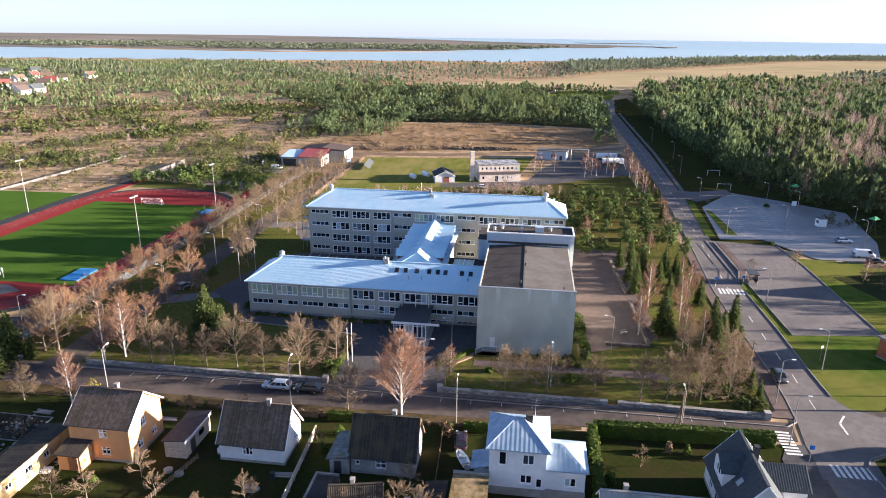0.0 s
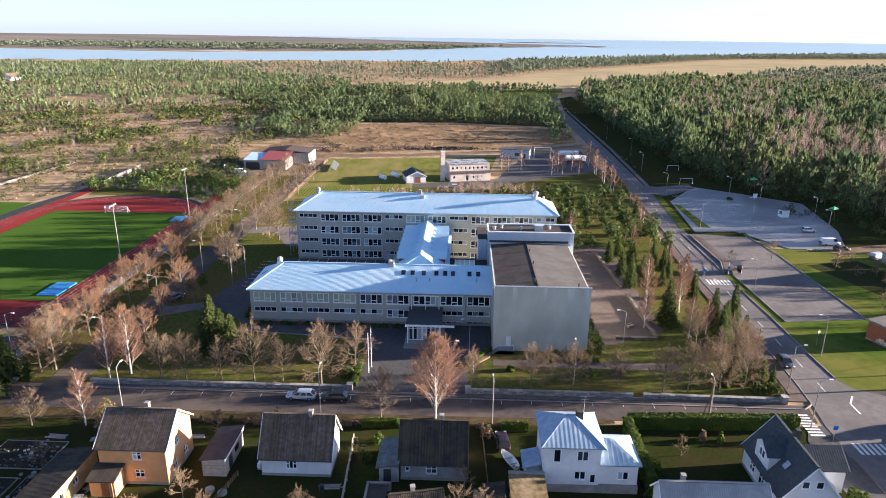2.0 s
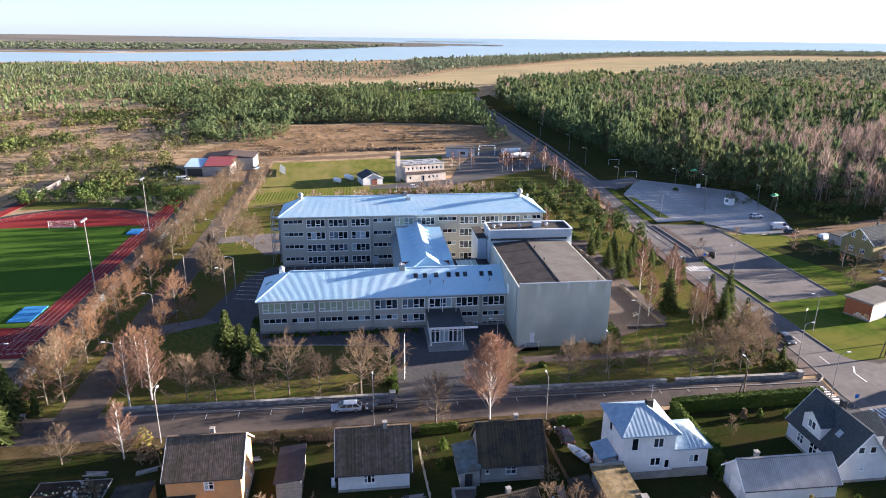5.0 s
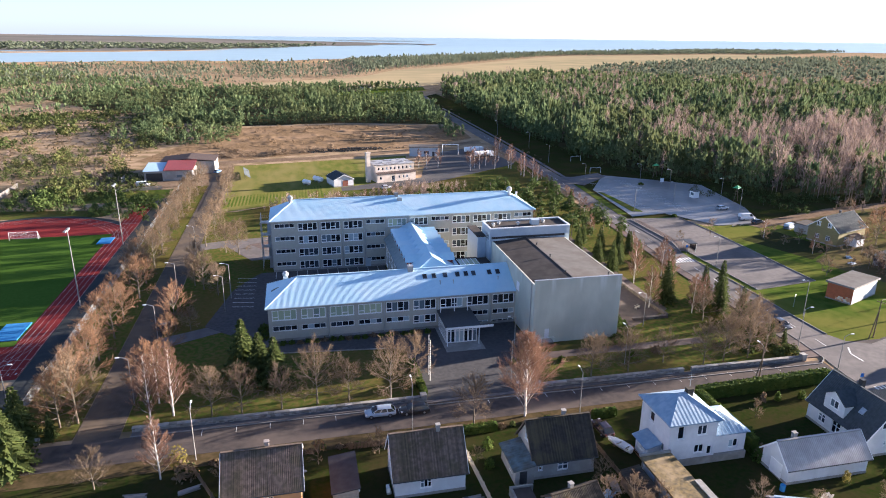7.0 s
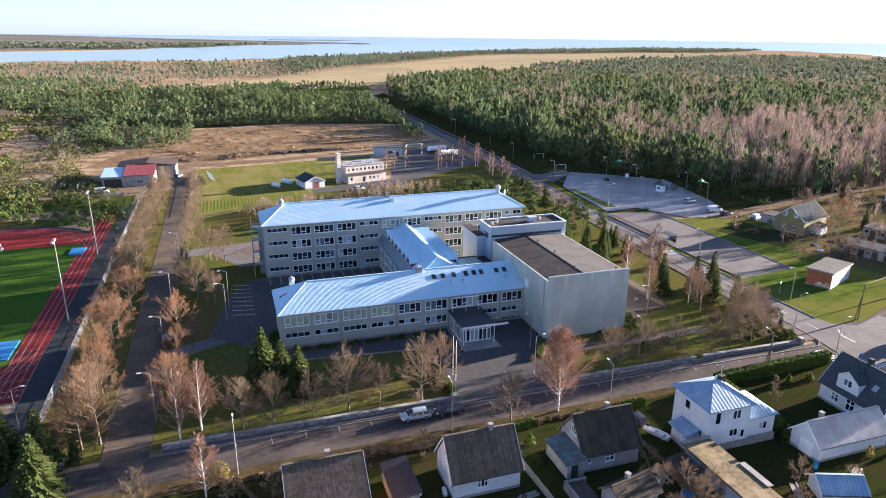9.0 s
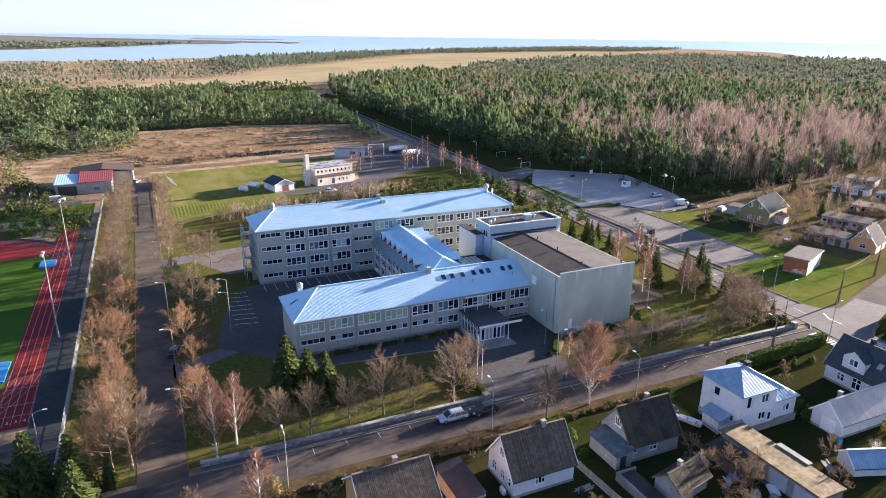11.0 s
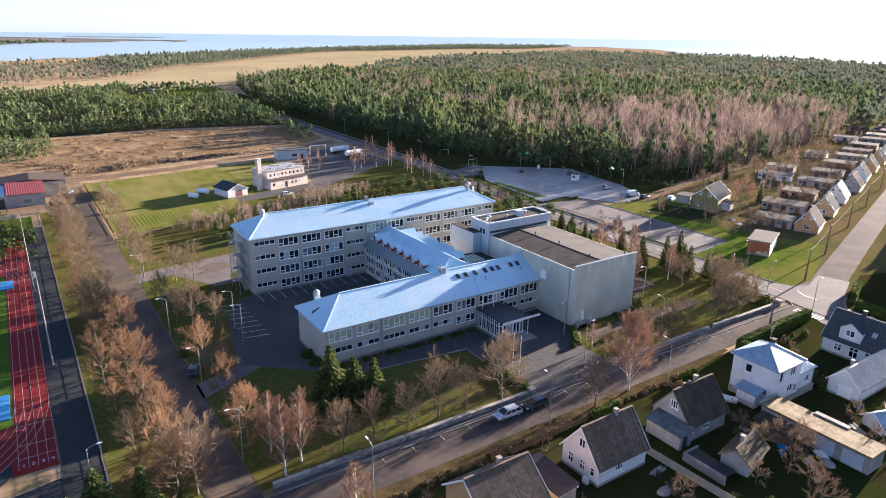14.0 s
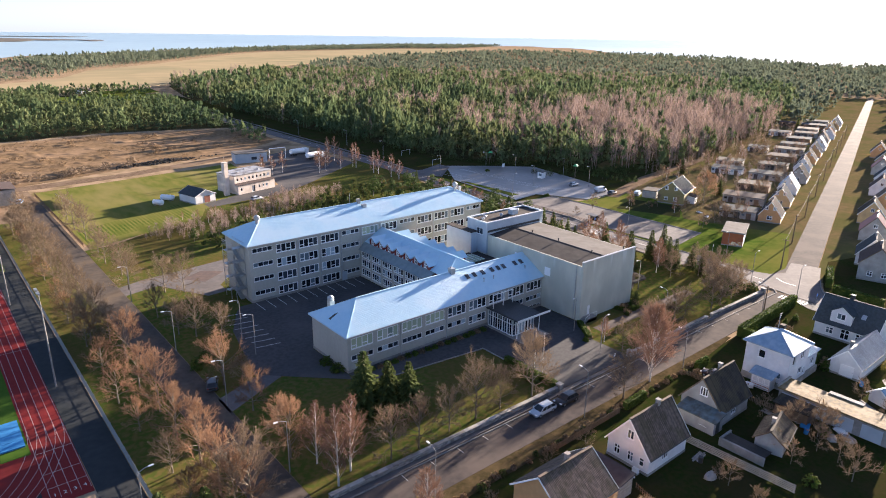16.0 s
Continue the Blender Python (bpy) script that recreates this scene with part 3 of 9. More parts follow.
sheet("side_street", [along(-1, -4), along(14, -3.4), along(620, -3.0), along(620, 3.0), along(14, 3.6), along(2, 8)], 0.06, M_STREET, "long worn side street between houses", "road")
sheet("plot_ground", [along(10, 3.5), along(620, 2.9), along(620, 95), along(120, 95), along(72, 62), along(60, 30)], 0.025, M_PLOT, "brown-green garden plots between houses", "lawn")
sheet("plot_ground", [along(8, -3.6), along(620, -2.9), along(620, -120), along(2, -80)], 0.026, M_PLOT, "brown-green garden plots between houses", "lawn")
sheet("garden_ground", [(93, 112.4), (120, 121), (190, 144), (200, 199), (150, 190), (104, 178), (97, 152), (83, 142), (88, 126)], 0.028, M_PLOT, "brown-green gardens behind the side street", "lawn")
LOT = [(54.2, 127), (72, 129.4), (72.6, 172.5), (71.4, 189), (57, 190.5), (52.6, 191), (52.2, 158), (54, 156)]
sheet("car_park", LOT, 0.07, M_ASPHALT2, "cracked grey asphalt car park", "car park")
LOT_FAR = [(57, 193), (69.2, 194.6), (78.5, 178), (90, 178), (96, 182), (102, 197), (108, 232), (92, 246), (77, 257), (61, 232)]
sheet("car_park", LOT_FAR, 0.065, M_WETASPHALT, "large smooth asphalt car park by the woods", "car park")
sheet("lot_road", [(57, 258), (63, 256), (77, 262), (77, 254), (61, 240), (56, 246)], 0.072, M_ASPHALT2, "curved pale slip road", "road")
sheet("path", [(90, 173), (131, 185), (190, 195), (190, 199), (129, 190), (88, 178)], 0.06, M_DIRT, "dirt path along the plots", "path")
# dark green sheet: the long shadow of house and trees, put into colour
sheet("tilled_plot", [(76.5, 164), (83.5, 143.6), (96.4, 151.3), (92, 168.5)], 0.06, surface("shade_toned_ground", (0.04, 0.05, 0.018), (0.055, 0.05, 0.025), 1.0, bump=0.8, spec=0.0, **W), "dark garden plot, shade of house and trees in its colour", "garden plot")
sheet("island_grass", [(53.6, 196), (56.4, 196), (59.6, 238), (57.6, 242)], 0.15, M_GRASS, "grass strip with kerb beside the avenue", "verge")
sheet("island_grass", [(60, 199), (63.4, 198), (62.8, 226), (61.2, 228)], 0.15, M_GRASS, "grass strip between parking bays", "verge")
sheet("tree_road", rect(-83.9, 93, -77.6, 284), 0.06, M_LANEROAD, "narrow asphalt lane between rows of trees", "road")
sheet("plaza", [(-32, 94.8), (-12.5, 94.8), (-12.5, 104), (-8.2, 108), (-8.2, 121.4), (-57, 121.4), (-57, 116.5), (-32, 114)], 0.06, M_ASPHALT, "dark asphalt forecourt before the school", "forecourt")
sheet("school_parking", [(-70, 131), (-57.2, 119), (-57.2, 134), (-29.5, 134), (-29.5, 160.8), (-60, 160.8), (-62, 158), (-66, 150)], 0.07, M_ASPHALT, "asphalt school yard with painted bays", "car park")
sheet("path", [(-78, 122), (-66, 128), (-66, 132), (-78, 127)], 0.06, M_ASPHALT2, "asphalt path between lane and yard", "path")
sheet("yard_paving", [(-77.8, 182), (-70, 184), (-63, 171), (-58.4, 171.5), (-58.4, 176), (-50, 185), (-50, 193), (-64, 191), (-72, 190), (-77.8, 188)], 0.055, M_ASPHALT2, "worn paved yard behind the school", "yard")
sheet("sports_court", [(-64.3, 185.1), (-60.5, 180), (-54.2, 184.4), (-58.5, 188)], 0.062, M_PAVING, "faded red sports court", "court")
sheet("brick_yard", [(11, 112), (17, 115), (27, 121), (27.5, 176), (11, 176)], 0.06, M_PAVING, "worn brown paved yard beside the gym", "yard")
sheet("path", rect(-8, 104.5, 26, 107), 0.05, M_PAVING, "brown gravel path across the lawn", "path")
sheet("flower_bed", [(-12, 103.8), (-8.6, 107.5), (-7.9, 110), (-10, 108), (-13, 104.4)], 0.25, M_DIRT, "low planted bed by the forecourt", "flower bed")

# ---- road paint ----
avenue_paint = thing("road_marking", 0, 0, label="white painted lines on the avenue", category="road marking", kind="structure")


def mark(x, y, ang, w, l, z=0.09, parent=None, name="dash"):
    key = ("mark", w, l)
    if key not in CACHE:
        CACHE[key] = Build().box(-w / 2, -l / 2, -0.02, w / 2, l / 2, 0).mesh("dash", M_MARK)
    ob = part(name, CACHE[key], None, parent or avenue_paint)
    ob.matrix_basis = pose(x, y, z, 0, 0, ang)
    return ob


for i in range(34):
    y = 100 + i * 8.5
    xw = float(np.interp(y, [p[1] for p in AVENUE_W], [p[0] for p in AVENUE_W]))
    xe = float(np.interp(y, [p[1] for p in AVENUE_E], [p[0] for p in AVENUE_E]))
    mark((xw + xe) / 2, y, -3, 0.14, 3.0, 0.095)
for i in range(7):
    mark(46 + i * 0.86, 149.8, -3, 0.5, 3.4, 0.095, name="stripe")
for i in range(8):
    mark(39.8, 85.5 + i * 0.78, 90, 0.42, 2.2, 0.095, name="stripe")
for i in range(7):
    mark(43.9 + i * 0.8, 82.3, 0, 0.42, 2.7, 0.095, name="stripe")
street_paint = thing("road_marking", 0, 0, label="short white bay lines along the street", category="road marking", kind="structure")
for i in range(21):
    mark(-66 + i * 4.9, 92.5, 0, 0.07, 1.4, 0.085, street_paint)
mark(50.5, 96.0, -34, 0.3, 2.9, 0.09, street_paint)
mark(49.65, 93.2, -2, 0.3, 3.0, 0.09, street_paint)
bay_paint = thing("road_marking", 0, 0, label="white painted parking bays", category="road marking", kind="structure")
for i in range(14):
    mark(-56.5 + i * 2.5, 158.2, 0, 0.1, 4.8, 0.09, bay_paint)
for i in range(8):
    mark(-63.2, 140 + i * 2.5, 80, 0.1, 4.6, 0.09, bay_paint)
for i in range(18):
    mark(66.5, 198 + i * 2.6, 75, 0.1, 4.6, 0.09, bay_paint)
for i in range(20):
    mark(79, 196 + i * 2.6, 75, 0.1, 4.6, 0.09, bay_paint)


def kerb(pts, label="concrete kerb edging", w=0.18, h=0.2):
    b = Build()
    for p, q in zip(pts, pts[1:]):
        b.beam((*p, h / 2), (*q, h / 2), w, h)
    single("kerb", b, M_KERB, label, "kerb", kind="structure")


kerb([(54.1, 127), (54, 156), (52.2, 158), (52.3, 190.6)])
kerb([(72.05, 129.4), (72.7, 172.5), (71.5, 189)])
kerb([(43.3, 95), (43.9, 101), (44.4, 110), (44.5, 149), (47.3, 189), (50.3, 240)])
kerb([(51.65, 103), (51.6, 113), (52.0, 130), (51.8, 150)])
kerb([(-76, 93.5), (38.5, 92.6), (41.3, 92.6), (43.1, 94.1), (43.4, 95)])
kerb([(-57, 116.4), (-32, 113.9), (-32, 95)])
kerb([(58, 89.6), (53, 87.5), (50, 85.7), (48.7, 83.4), (48.8, 80.9), (49.6, 70)])
kerb([(69.4, 194.7), (78.5, 177.9), (90, 177.9)])

# ---- sports ground ----
def oval(cx, y0, y1, r, n=28):
    pts = [(cx + r * math.cos(math.pi * i / n), y1 + r * math.sin(math.pi * i / n)) for i in range(n + 1)]
    return pts + [(cx - r * math.cos(math.pi * i / n), y0 - r * math.sin(math.pi * i / n)) for i in range(n + 1)]


def ring(cx, y0, y1, r, w, z):
    b, inner, outer = Build(), oval(cx, y0, y1, r - w), oval(cx, y0, y1, r)
    k = len(inner)
    for i in range(k):
        j = (i + 1) % k
        b.face((*inner[i], z), (*outer[i], z), (*outer[j], z), (*inner[j], z))
    return b


OX, OY0, OY1 = -128.0, 136.0, 195.5
M_APRON = surface("dark_slate_asphalt", (0.036, 0.041, 0.043), (0.046, 0.05, 0.051), 0.8, c3=(0.028, 0.034, 0.034), scale3=0.12, bump=0.2, rough=0.9, spec=0.1, **W)
sheet("sports_apron", [(-112, 88), (-93.8, 88), (-93.8, 247), (-104, 247), (-104, 236), (-98.6, 236), (-98.6, 112), (-112, 109)], 0.05, M_APRON, "dark asphalt strip beside the running track", "apron")
M_LANE = surface("worn_lane_paint", (0.55, 0.47, 0.44), (0.4, 0.3, 0.28), 2.0, rough=0.8)
track = sheet("running_track", oval(OX, OY0, OY1, 29.25), 0.05, M_TRACK, "red rubber running track with white lanes", "track")
part("sprint_lane", Build().prism(rect(-104.2, 115.4, -98.7, 240), -0.2, 0.056), M_TRACK, track)
for i in range(5):
    part("lane_line", ring(OX, OY0, OY1, 29.2 - i * 1.15, 0.06, 0.062), M_LANE, track)
    part("lane_line", Build().box(-98.86 - i * 1.15, 116.5, 0.02, -98.8 - i * 1.15, 240, 0.064), M_LANE, track)
for y in (119.2, 122.7, 128.4, 166, 198, 214, 232):
    part("cross_line", Build().box(-103.4, y, 0.02, -98.8, y + 0.07, 0.066), M_LANE, track)
for i in range(4):
    glyph = bpy.data.curves.new("lane_number", "FONT")
    glyph.body, glyph.size, glyph.align_x, glyph.extrude = str(4 - i), 0.95, "CENTER", 0.004
    glyph.materials.append(M_MARK)
    digit = new("lane_number", glyph)
    digit.parent, digit.matrix_basis = track, pose(-99.4 - i * 1.15, 117.1, 0.068)
sheet("football_pitch", rect(-148.2, 129, -103.8, 203), 0.075, M_TURF, "striped green artificial football pitch", "pitch")
sheet("training_pitch", [(-250, 140), (-161.6, 150), (-161.6, 213), (-250, 209)], 0.04, M_TURF, "second green training pitch", "pitch")
sheet("sports_apron", oval(OX, OY0, OY1, 31.4), 0.042, M_APRON, "dark asphalt edge round the track", "apron")
sheet("sports_apron", [(-161.5, 136), (-157.0, 136), (-157.0, 200), (-153.4, 240), (-155.2, 240), (-161.5, 207)], 0.044, M_APRON, "dark asphalt edge of the track", "apron")
sheet("track_spur", [(-157.2, 192), (-152.6, 192), (-150.4, 240), (-153.4, 240)], 0.058, M_TRACK, "red rubber straight running on past the bend", "track")
sheet("lawn_strip", [(-150, 226), (-112, 224), (-108, 232), (-150, 237)], 0.03, M_LAWN, "strip of grass beyond the bend", "lawn")
sheet("sports_apron", [(-146, 125.5), (-118, 127), (-113, 124), (-120, 117), (-136, 114), (-145, 119)], 0.058, M_ASPHALT2, "grey asphalt patch inside the bend", "apron")


def soccer_goal(x, y, rz):
    g = thing("football_goal", x, y, 0.08, rz, "white metal football goal with a net", "goal", "goals")
    w, h, d = 3.66, 2.4, 1.6
    for s in (-1, 1):
        part("post", Build().tube((s * w, 0, 0), (s * w, 0, h), 0.07, 0.07), M_WHITE, g)
        part("stay", Build().tube((s * w, 0, h), (s * w, d, 0.05), 0.04, 0.04), M_WHITE, g)
    part("crossbar", Build().tube((-w, 0, h), (w, 0, h), 0.07, 0.07), M_WHITE, g)
    part("ground_bar", Build().tube((-w, d, 0.05), (w, d, 0.05), 0.04, 0.04), M_WHITE, g)
    net = Build()
    for i in range(25):
        x0 = -w + 2 * w * i / 24
        net.beam((x0, 0.05, h), (x0, d, 0.05), 0.02, 0.02)
    for i in range(9):
        net.beam((-w, d * i / 8, h * (1 - i / 8)), (w, d * i / 8, h * (1 - i / 8)), 0.02, 0.02)
    part("net", net, M_WHITE, g)


soccer_goal(-126.5, 201.2, 0)
soccer_goal(-126.5, 131, 180)


def mat_pit(x, y, rz, l=8, w=4.5):
    g = thing("jump_mat", x, y, 0, rz, "blue tarpaulin-covered jumping mat", "sports mat", "jump mats")
    part("pad", Build().box(-w / 2, -l / 2, 0.05, w / 2, l / 2, 0.26), M_CONCRETE, g)
    b = Build()
    for i in range(4):
        b.box(-w / 2 - 0.06, -l / 2 - 0.06 + i * (l + 0.12) / 4 + 0.02, 0.12, w / 2 + 0.06, -l / 2 - 0.06 + (i + 1) * (l + 0.12) / 4 - 0.02, 0.33)
    part("cover", b, M_BLUE, g)


mat_pit(-106.4, 135.5, 0)
mat_pit(-103.9, 195.8, 0, 5.5, 3.4)

# ---- the school ----
def wing(name, x0, x1, y0, y1, eave, ridge, hip0, hip1, label, cols, wins, over=0.5):
    """A long wing with its windowed front towards -y. cols: left edges of the window groups. wins: rows of (z, height by column, lights)."""
    t = thing(name, x0, y0, 0, 0, label, "school building", "school wings")
    L, D = x1 - x0, y1 - y0
    holes = []
    for z_top, kinds in wins:
        for (u, w), h in zip(cols, kinds):
            if h:
                holes.append((u, u + w, z_top - h, z_top))
    b = Build()
    wall_open(b, (0, 0, 0), (1, 0, 0), (0, -1, 0), L, eave - 0.2, holes)
    b.face((0, D, 0), (0, 0, 0), (0, 0, eave - 0.2), (0, D, eave - 0.2))
    b.face((L, 0, 0), (L, D, 0), (L, D, eave - 0.2), (L, 0, eave - 0.2))
    b.face((L, D, 0), (0, D, 0), (0, D, eave - 0.2), (L, D, eave - 0.2))
    part("wall", b, M_PLASTER, t)
    part("plinth", Build().box(-0.06, -0.06, 0, L + (0.06 if hip1 else 0), D + 0.06, 0.55), M_CONCRETE, t)
    part("roof", hip_roof(-over, L + (over if hip1 else 0), -over, D + over, eave, ridge, hip0, hip1), M_ZINC, t)
    roof_sheets(t, M_ZINC, -over, L + (over if hip1 else 0), -over, D + over, eave, ridge, hip0, hip1, 0.22, 0.014)
    part("gutter", Build().beam((-over, -over - 0.07, eave - 0.12), (L, -over - 0.07, eave - 0.12), 0.14, 0.14), M_METAL, t)
    return t, holes


pitch = 5.44
fcols = [(0.7 + i * pitch, 4.6) for i in range(9)]
front, fholes = wing("school_front_wing", -57.0, -7.95, 121.4, 133.8, 7.1, 10.8, 6.3, 0,
                     "two-storey grey school wing with a pale blue metal hip roof", fcols,
                     [(6.45, [2.1] * 9), (3.2, [1.05, 1.05, 1.05, 1.05, 1.05, 1.75, 0, 1.05, 1.05]), (0.9, [0, 0, 0, 0, 0, 0, 0, 0.6, 0.6])])
for u0, u1, v0, v1 in fholes:
    k = int(u0 // pitch)
    up = v1 > 5
    window(front, u0, 0, v0, 0, u1 - u0, v1 - v0, 4, 0.32 if v1 - v0 > 1.5 else 0, recess=0.04, glaze=M_BLIND if up and k < 4 else M_GLASS)
for i in (2, 4, 6, 8):
    part("downpipe", Build().tube((0.35 + i * pitch, -0.1, 0.4), (0.35 + i * pitch, -0.1, 6.9), 0.07, 0.07), M_METAL, front)


def vent_stack(parent, x, y, z, s=1.0):
    """A metal vent with a flared cowl."""
    b = Build().tube((x, y, z - 0.8), (x, y, z + 0.9 * s), 0.28 * s, 0.28 * s, 10)
    b.tube((x, y, z + 0.9 * s), (x, y, z + 1.1 * s), 0.28 * s, 0.5 * s, 10).tube((x, y, z + 1.1 * s), (x, y, z + 1.5 * s), 0.5 * s, 0.5 * s, 10).tube((x, y, z + 1.5 * s), (x, y, z + 1.8 * s), 0.5 * s, 0.15 * s, 10)
    part("roof_cowl", b, M_METAL, parent)


vent_stack(front, 3.4, 11.2, 8.0, 1.25)
part("vent_base", Build().box(2.9, 10.7, 7.6, 3.9, 11.7, 9.2), M_METAL, front)
part("chimney", Build().box(27.75, 5.45, 9.4, 28.85, 6.5, 11.55).box(27.68, 5.38, 11.55, 28.92, 6.57, 11.65), M_METAL, front)
part("flue", Build().tube((28.1, 6.0, 11.6), (28.1, 6.0, 12.0), 0.16, 0.16, 8), M_METAL, front)
SLOPE = (10.8 - 7.1) / 6.7
for sx in (31.0, 32.9, 35.2, 37.8, 39.6, 41.2, 44.6, 46.4):
    yy = 4.2
    zz = 7.1 + SLOPE * (yy + 0.5)
    a = math.degrees(math.atan(SLOPE))
    sk = part("skylight", Build().box(-0.42, -0.6, -0.05, 0.42, 0.6, 0.12), M_DARK, front, "dark framed roof window")
    sk.matrix_basis = pose(sx, yy, zz, a, 0, 0)
    part("pane", Build().box(-0.32, -0.5, 0.1, 0.32, 0.5, 0.13), M_GLASS, sk)
for sx, yy in ((36.5, 2.2), (46.0, 2.4), (33.8, 2.2)):
    part("vent_pipe", Build().tube((sx, yy, 7.6), (sx, yy, 9.2), 0.09, 0.09, 8).tube((sx, yy, 9.2), (sx, yy, 9.4), 0.17, 0.17, 8), M_METAL, front)
part("roof_hatch", Build().beam((0.6, 6.9, 7.75), (3.0, 6.7, 9.02), 0.55, 0.16), M_DARK, front)
part("lightning_rod", Build().tube((49.0, 6.2, 10.7), (49.0, 6.2, 11.5), 0.12, 0.08, 6), M_METAL, front)

bp = 5.55
bcols = [(0.75 + i * bp, 4.7) for i in range(12)]
KIND = "STTTSTTSTTTS"
hh = {"S": 1.05, "T": 2.0}
back, bholes = wing("school_back_wing", -57.0, 10.0, 161.0, 173.8, 13.1, 16.7, 6.3, 6.3,
                    "four-storey grey school wing with a pale blue metal hip roof", bcols,
                    [(12.3, [hh[c] for c in KIND]), (9.05, [0 if i in (5, 6) else hh[c] for i, c in enumerate(KIND)]),
                     (5.8, [0 if i in (5, 6) else hh[c] for i, c in enumerate(KIND)]), (2.55, [0 if i in (5, 6) else hh[c] for i, c in enumerate(KIND)])])
for u0, u1, v0, v1 in bholes:
    k = int(u0 // bp)
    window(back, u0, 0, v0, 0, u1 - u0, v1 - v0, 4, 0.35 if v1 - v0 > 1.5 else 0, recess=0.04, glaze=M_BLIND if (k == 5 and v1 > 12) else M_GLASS)
for i in range(1, 12):
    if i % 2 == 0 or i in (3, 5, 9):
        part("downpipe", Build().tube((0.4 + i * bp, -0.1, 0.4), (0.4 + i * bp, -0.1, 12.9), 0.07, 0.07), M_METAL, back)
vent_stack(back, 4.8, 5.6, 15.6, 1.35)
vent_stack(back, 61.8, 5.0, 15.6, 1.45)
part("chimney", Build().box(31.2, 5.9, 15.8, 32.0, 6.7, 17.6), M_CONCRETE, back)
part("roof_hatch", Build().box(31.6, 4.4, 15.4, 32.8, 5.2, 16.5), M_METAL, back)
part("vent_pipe", Build().tube((64, 5.5, 14.4), (64, 5.5, 16.6), 0.25, 0.25, 8), M_METAL, back)
part("antenna_mast", Build().tube((29.2, 6.4, 16.4), (29.2, 6.4, 19.2), 0.04, 0.03, 6), M_METAL, back)
part("porch_door", Build().box(22.6, -0.08, 0.1, 24.0, -0.01, 2.3), M_PANEL, back, "pale blue side door")

# steel fire stair at the end of the back wing
fire = thing("fire_escape", -59.6, 163.0, 0, 0, "grey steel fire escape caged beside the end wall", "fire escape")
for px in (0.0, 2.4):
    for py in (0.0, 3.0, 6.0):
        part("post", Build().tube((px, py, 0), (px, py, 12.4), 0.06, 0.06), M_METAL, fire)
for k in range(1, 5):
    z = k * 3.1
    part("landing", Build().box(0, 0, z - 0.08, 2.5, 1.6, z), M_METAL, fire)
    part("landing", Build().box(0, 4.4, z - 1.6, 2.5, 6.0, z - 1.52), M_METAL, fire)
    part("flight", Build().beam((0.6, 4.4, z - 1.55), (0.6, 1.6, z - 0.05), 0.9, 0.08), M_METAL, fire)
    part("flight", Build().beam((1.9, 1.6, z - 3.1), (1.9, 4.4, z - 1.6), 0.9, 0.08), M_METAL, fire)
    rail = Build()
    for px in (0.0, 2.4):
        for dz in (0.5, 1.0):
            rail.beam((px, 0, z + dz), (px, 6, z + dz), 0.05, 0.05)
    for py in (0.0, 6.0):
        for dz in (0.5, 1.0):
            rail.beam((0, py, z + dz - 0.8), (2.4, py, z + dz - 0.8), 0.05, 0.05)
    for i in range(13):
        rail.beam((0, i * 0.5, z - 0.4), (0, i * 0.5, z + 1.0), 0.03, 0.03)
    part("railing", rail, M_METAL, fire)

# link with a saw-tooth roof of dormers
link = thing("school_link", -29.2, 134.0, 0, 0, "linking block with a saw-tooth roof of red-gabled dormers", "school building")
LW, LL = 11.4, 26.9
b, lholes = Build(), []
for row_z, row_h in ((0.7, 1.7), (3.0, 1.8), (5.2, 1.5)):
    for i in range(6):
        lholes.append((0.6 + i * 4.4, 4.3 + i * 4.4, row_z, row_z + row_h))
wall_open(b, (0, LL, 0), (0, -1, 0), (-1, 0, 0), LL, 7.1, lholes)
b.face((LW, 0, 0), (LW, LL, 0), (LW, LL, 9.0), (LW, 0, 9.0))
part("wall", b, M_PLASTER, link)
for u0, u1, v0, v1 in lholes:
    window(link, 0, LL - u0, v0, -90, u1 - u0, v1 - v0, 4, 0.3, recess=0.04)
for i in range(7):
    part("pilaster", Build().box(-0.1, LL - 0.45 - i * 4.4, 0, 0.0, LL - 0.15 - i * 4.4, 7.0), M_PLASTER, link)
ub = Build()
ub.face((-0.5, 0, 7.1), (-0.5, LL, 7.1), (1.3, LL, 8.6), (1.3, 0, 8.6)).face((-0.5, LL, 6.95), (-0.5, 0, 6.95), (1.3, 0, 8.4), (1.3, LL, 8.4)).face((-0.5, 0, 6.95), (-0.5, LL, 6.95), (-0.5, LL, 7.1), (-0.5, 0, 7.1))
part("lower_roof", ub, surface("weathered_zinc", (0.26, 0.31, 0.32), (0.2, 0.25, 0.27), 0.8, rough=0.5, metal=0.3), link)
NB, y_a, y_b = 7, 1.2, 25.0
step = (y_b - y_a) / NB
SPX, CREST, SPRING = 6.3, 11.35, 8.6  # ridge line of the main roof, its height, and the height where its slopes spring
TOP, LOW = 10.75, 9.55  # crest and eaves of the dormers
main = Build()
for xs, sgn in ((1.3, 1), (LW, -1)):
    q = [(xs, -4.2, SPRING), (xs, LL, SPRING), (SPX, LL, CREST), (SPX, -1.2, CREST)]
    main.face(*(q if sgn < 0 else q[::-1])).face(*[(x, y, z - 0.15) for x, y, z in (q if sgn > 0 else q[::-1])])
main.face((1.3, -4.2, SPRING), (LW, -4.2, SPRING), (SPX, -1.2, CREST))
part("main_roof", main, M_ZINC, link)
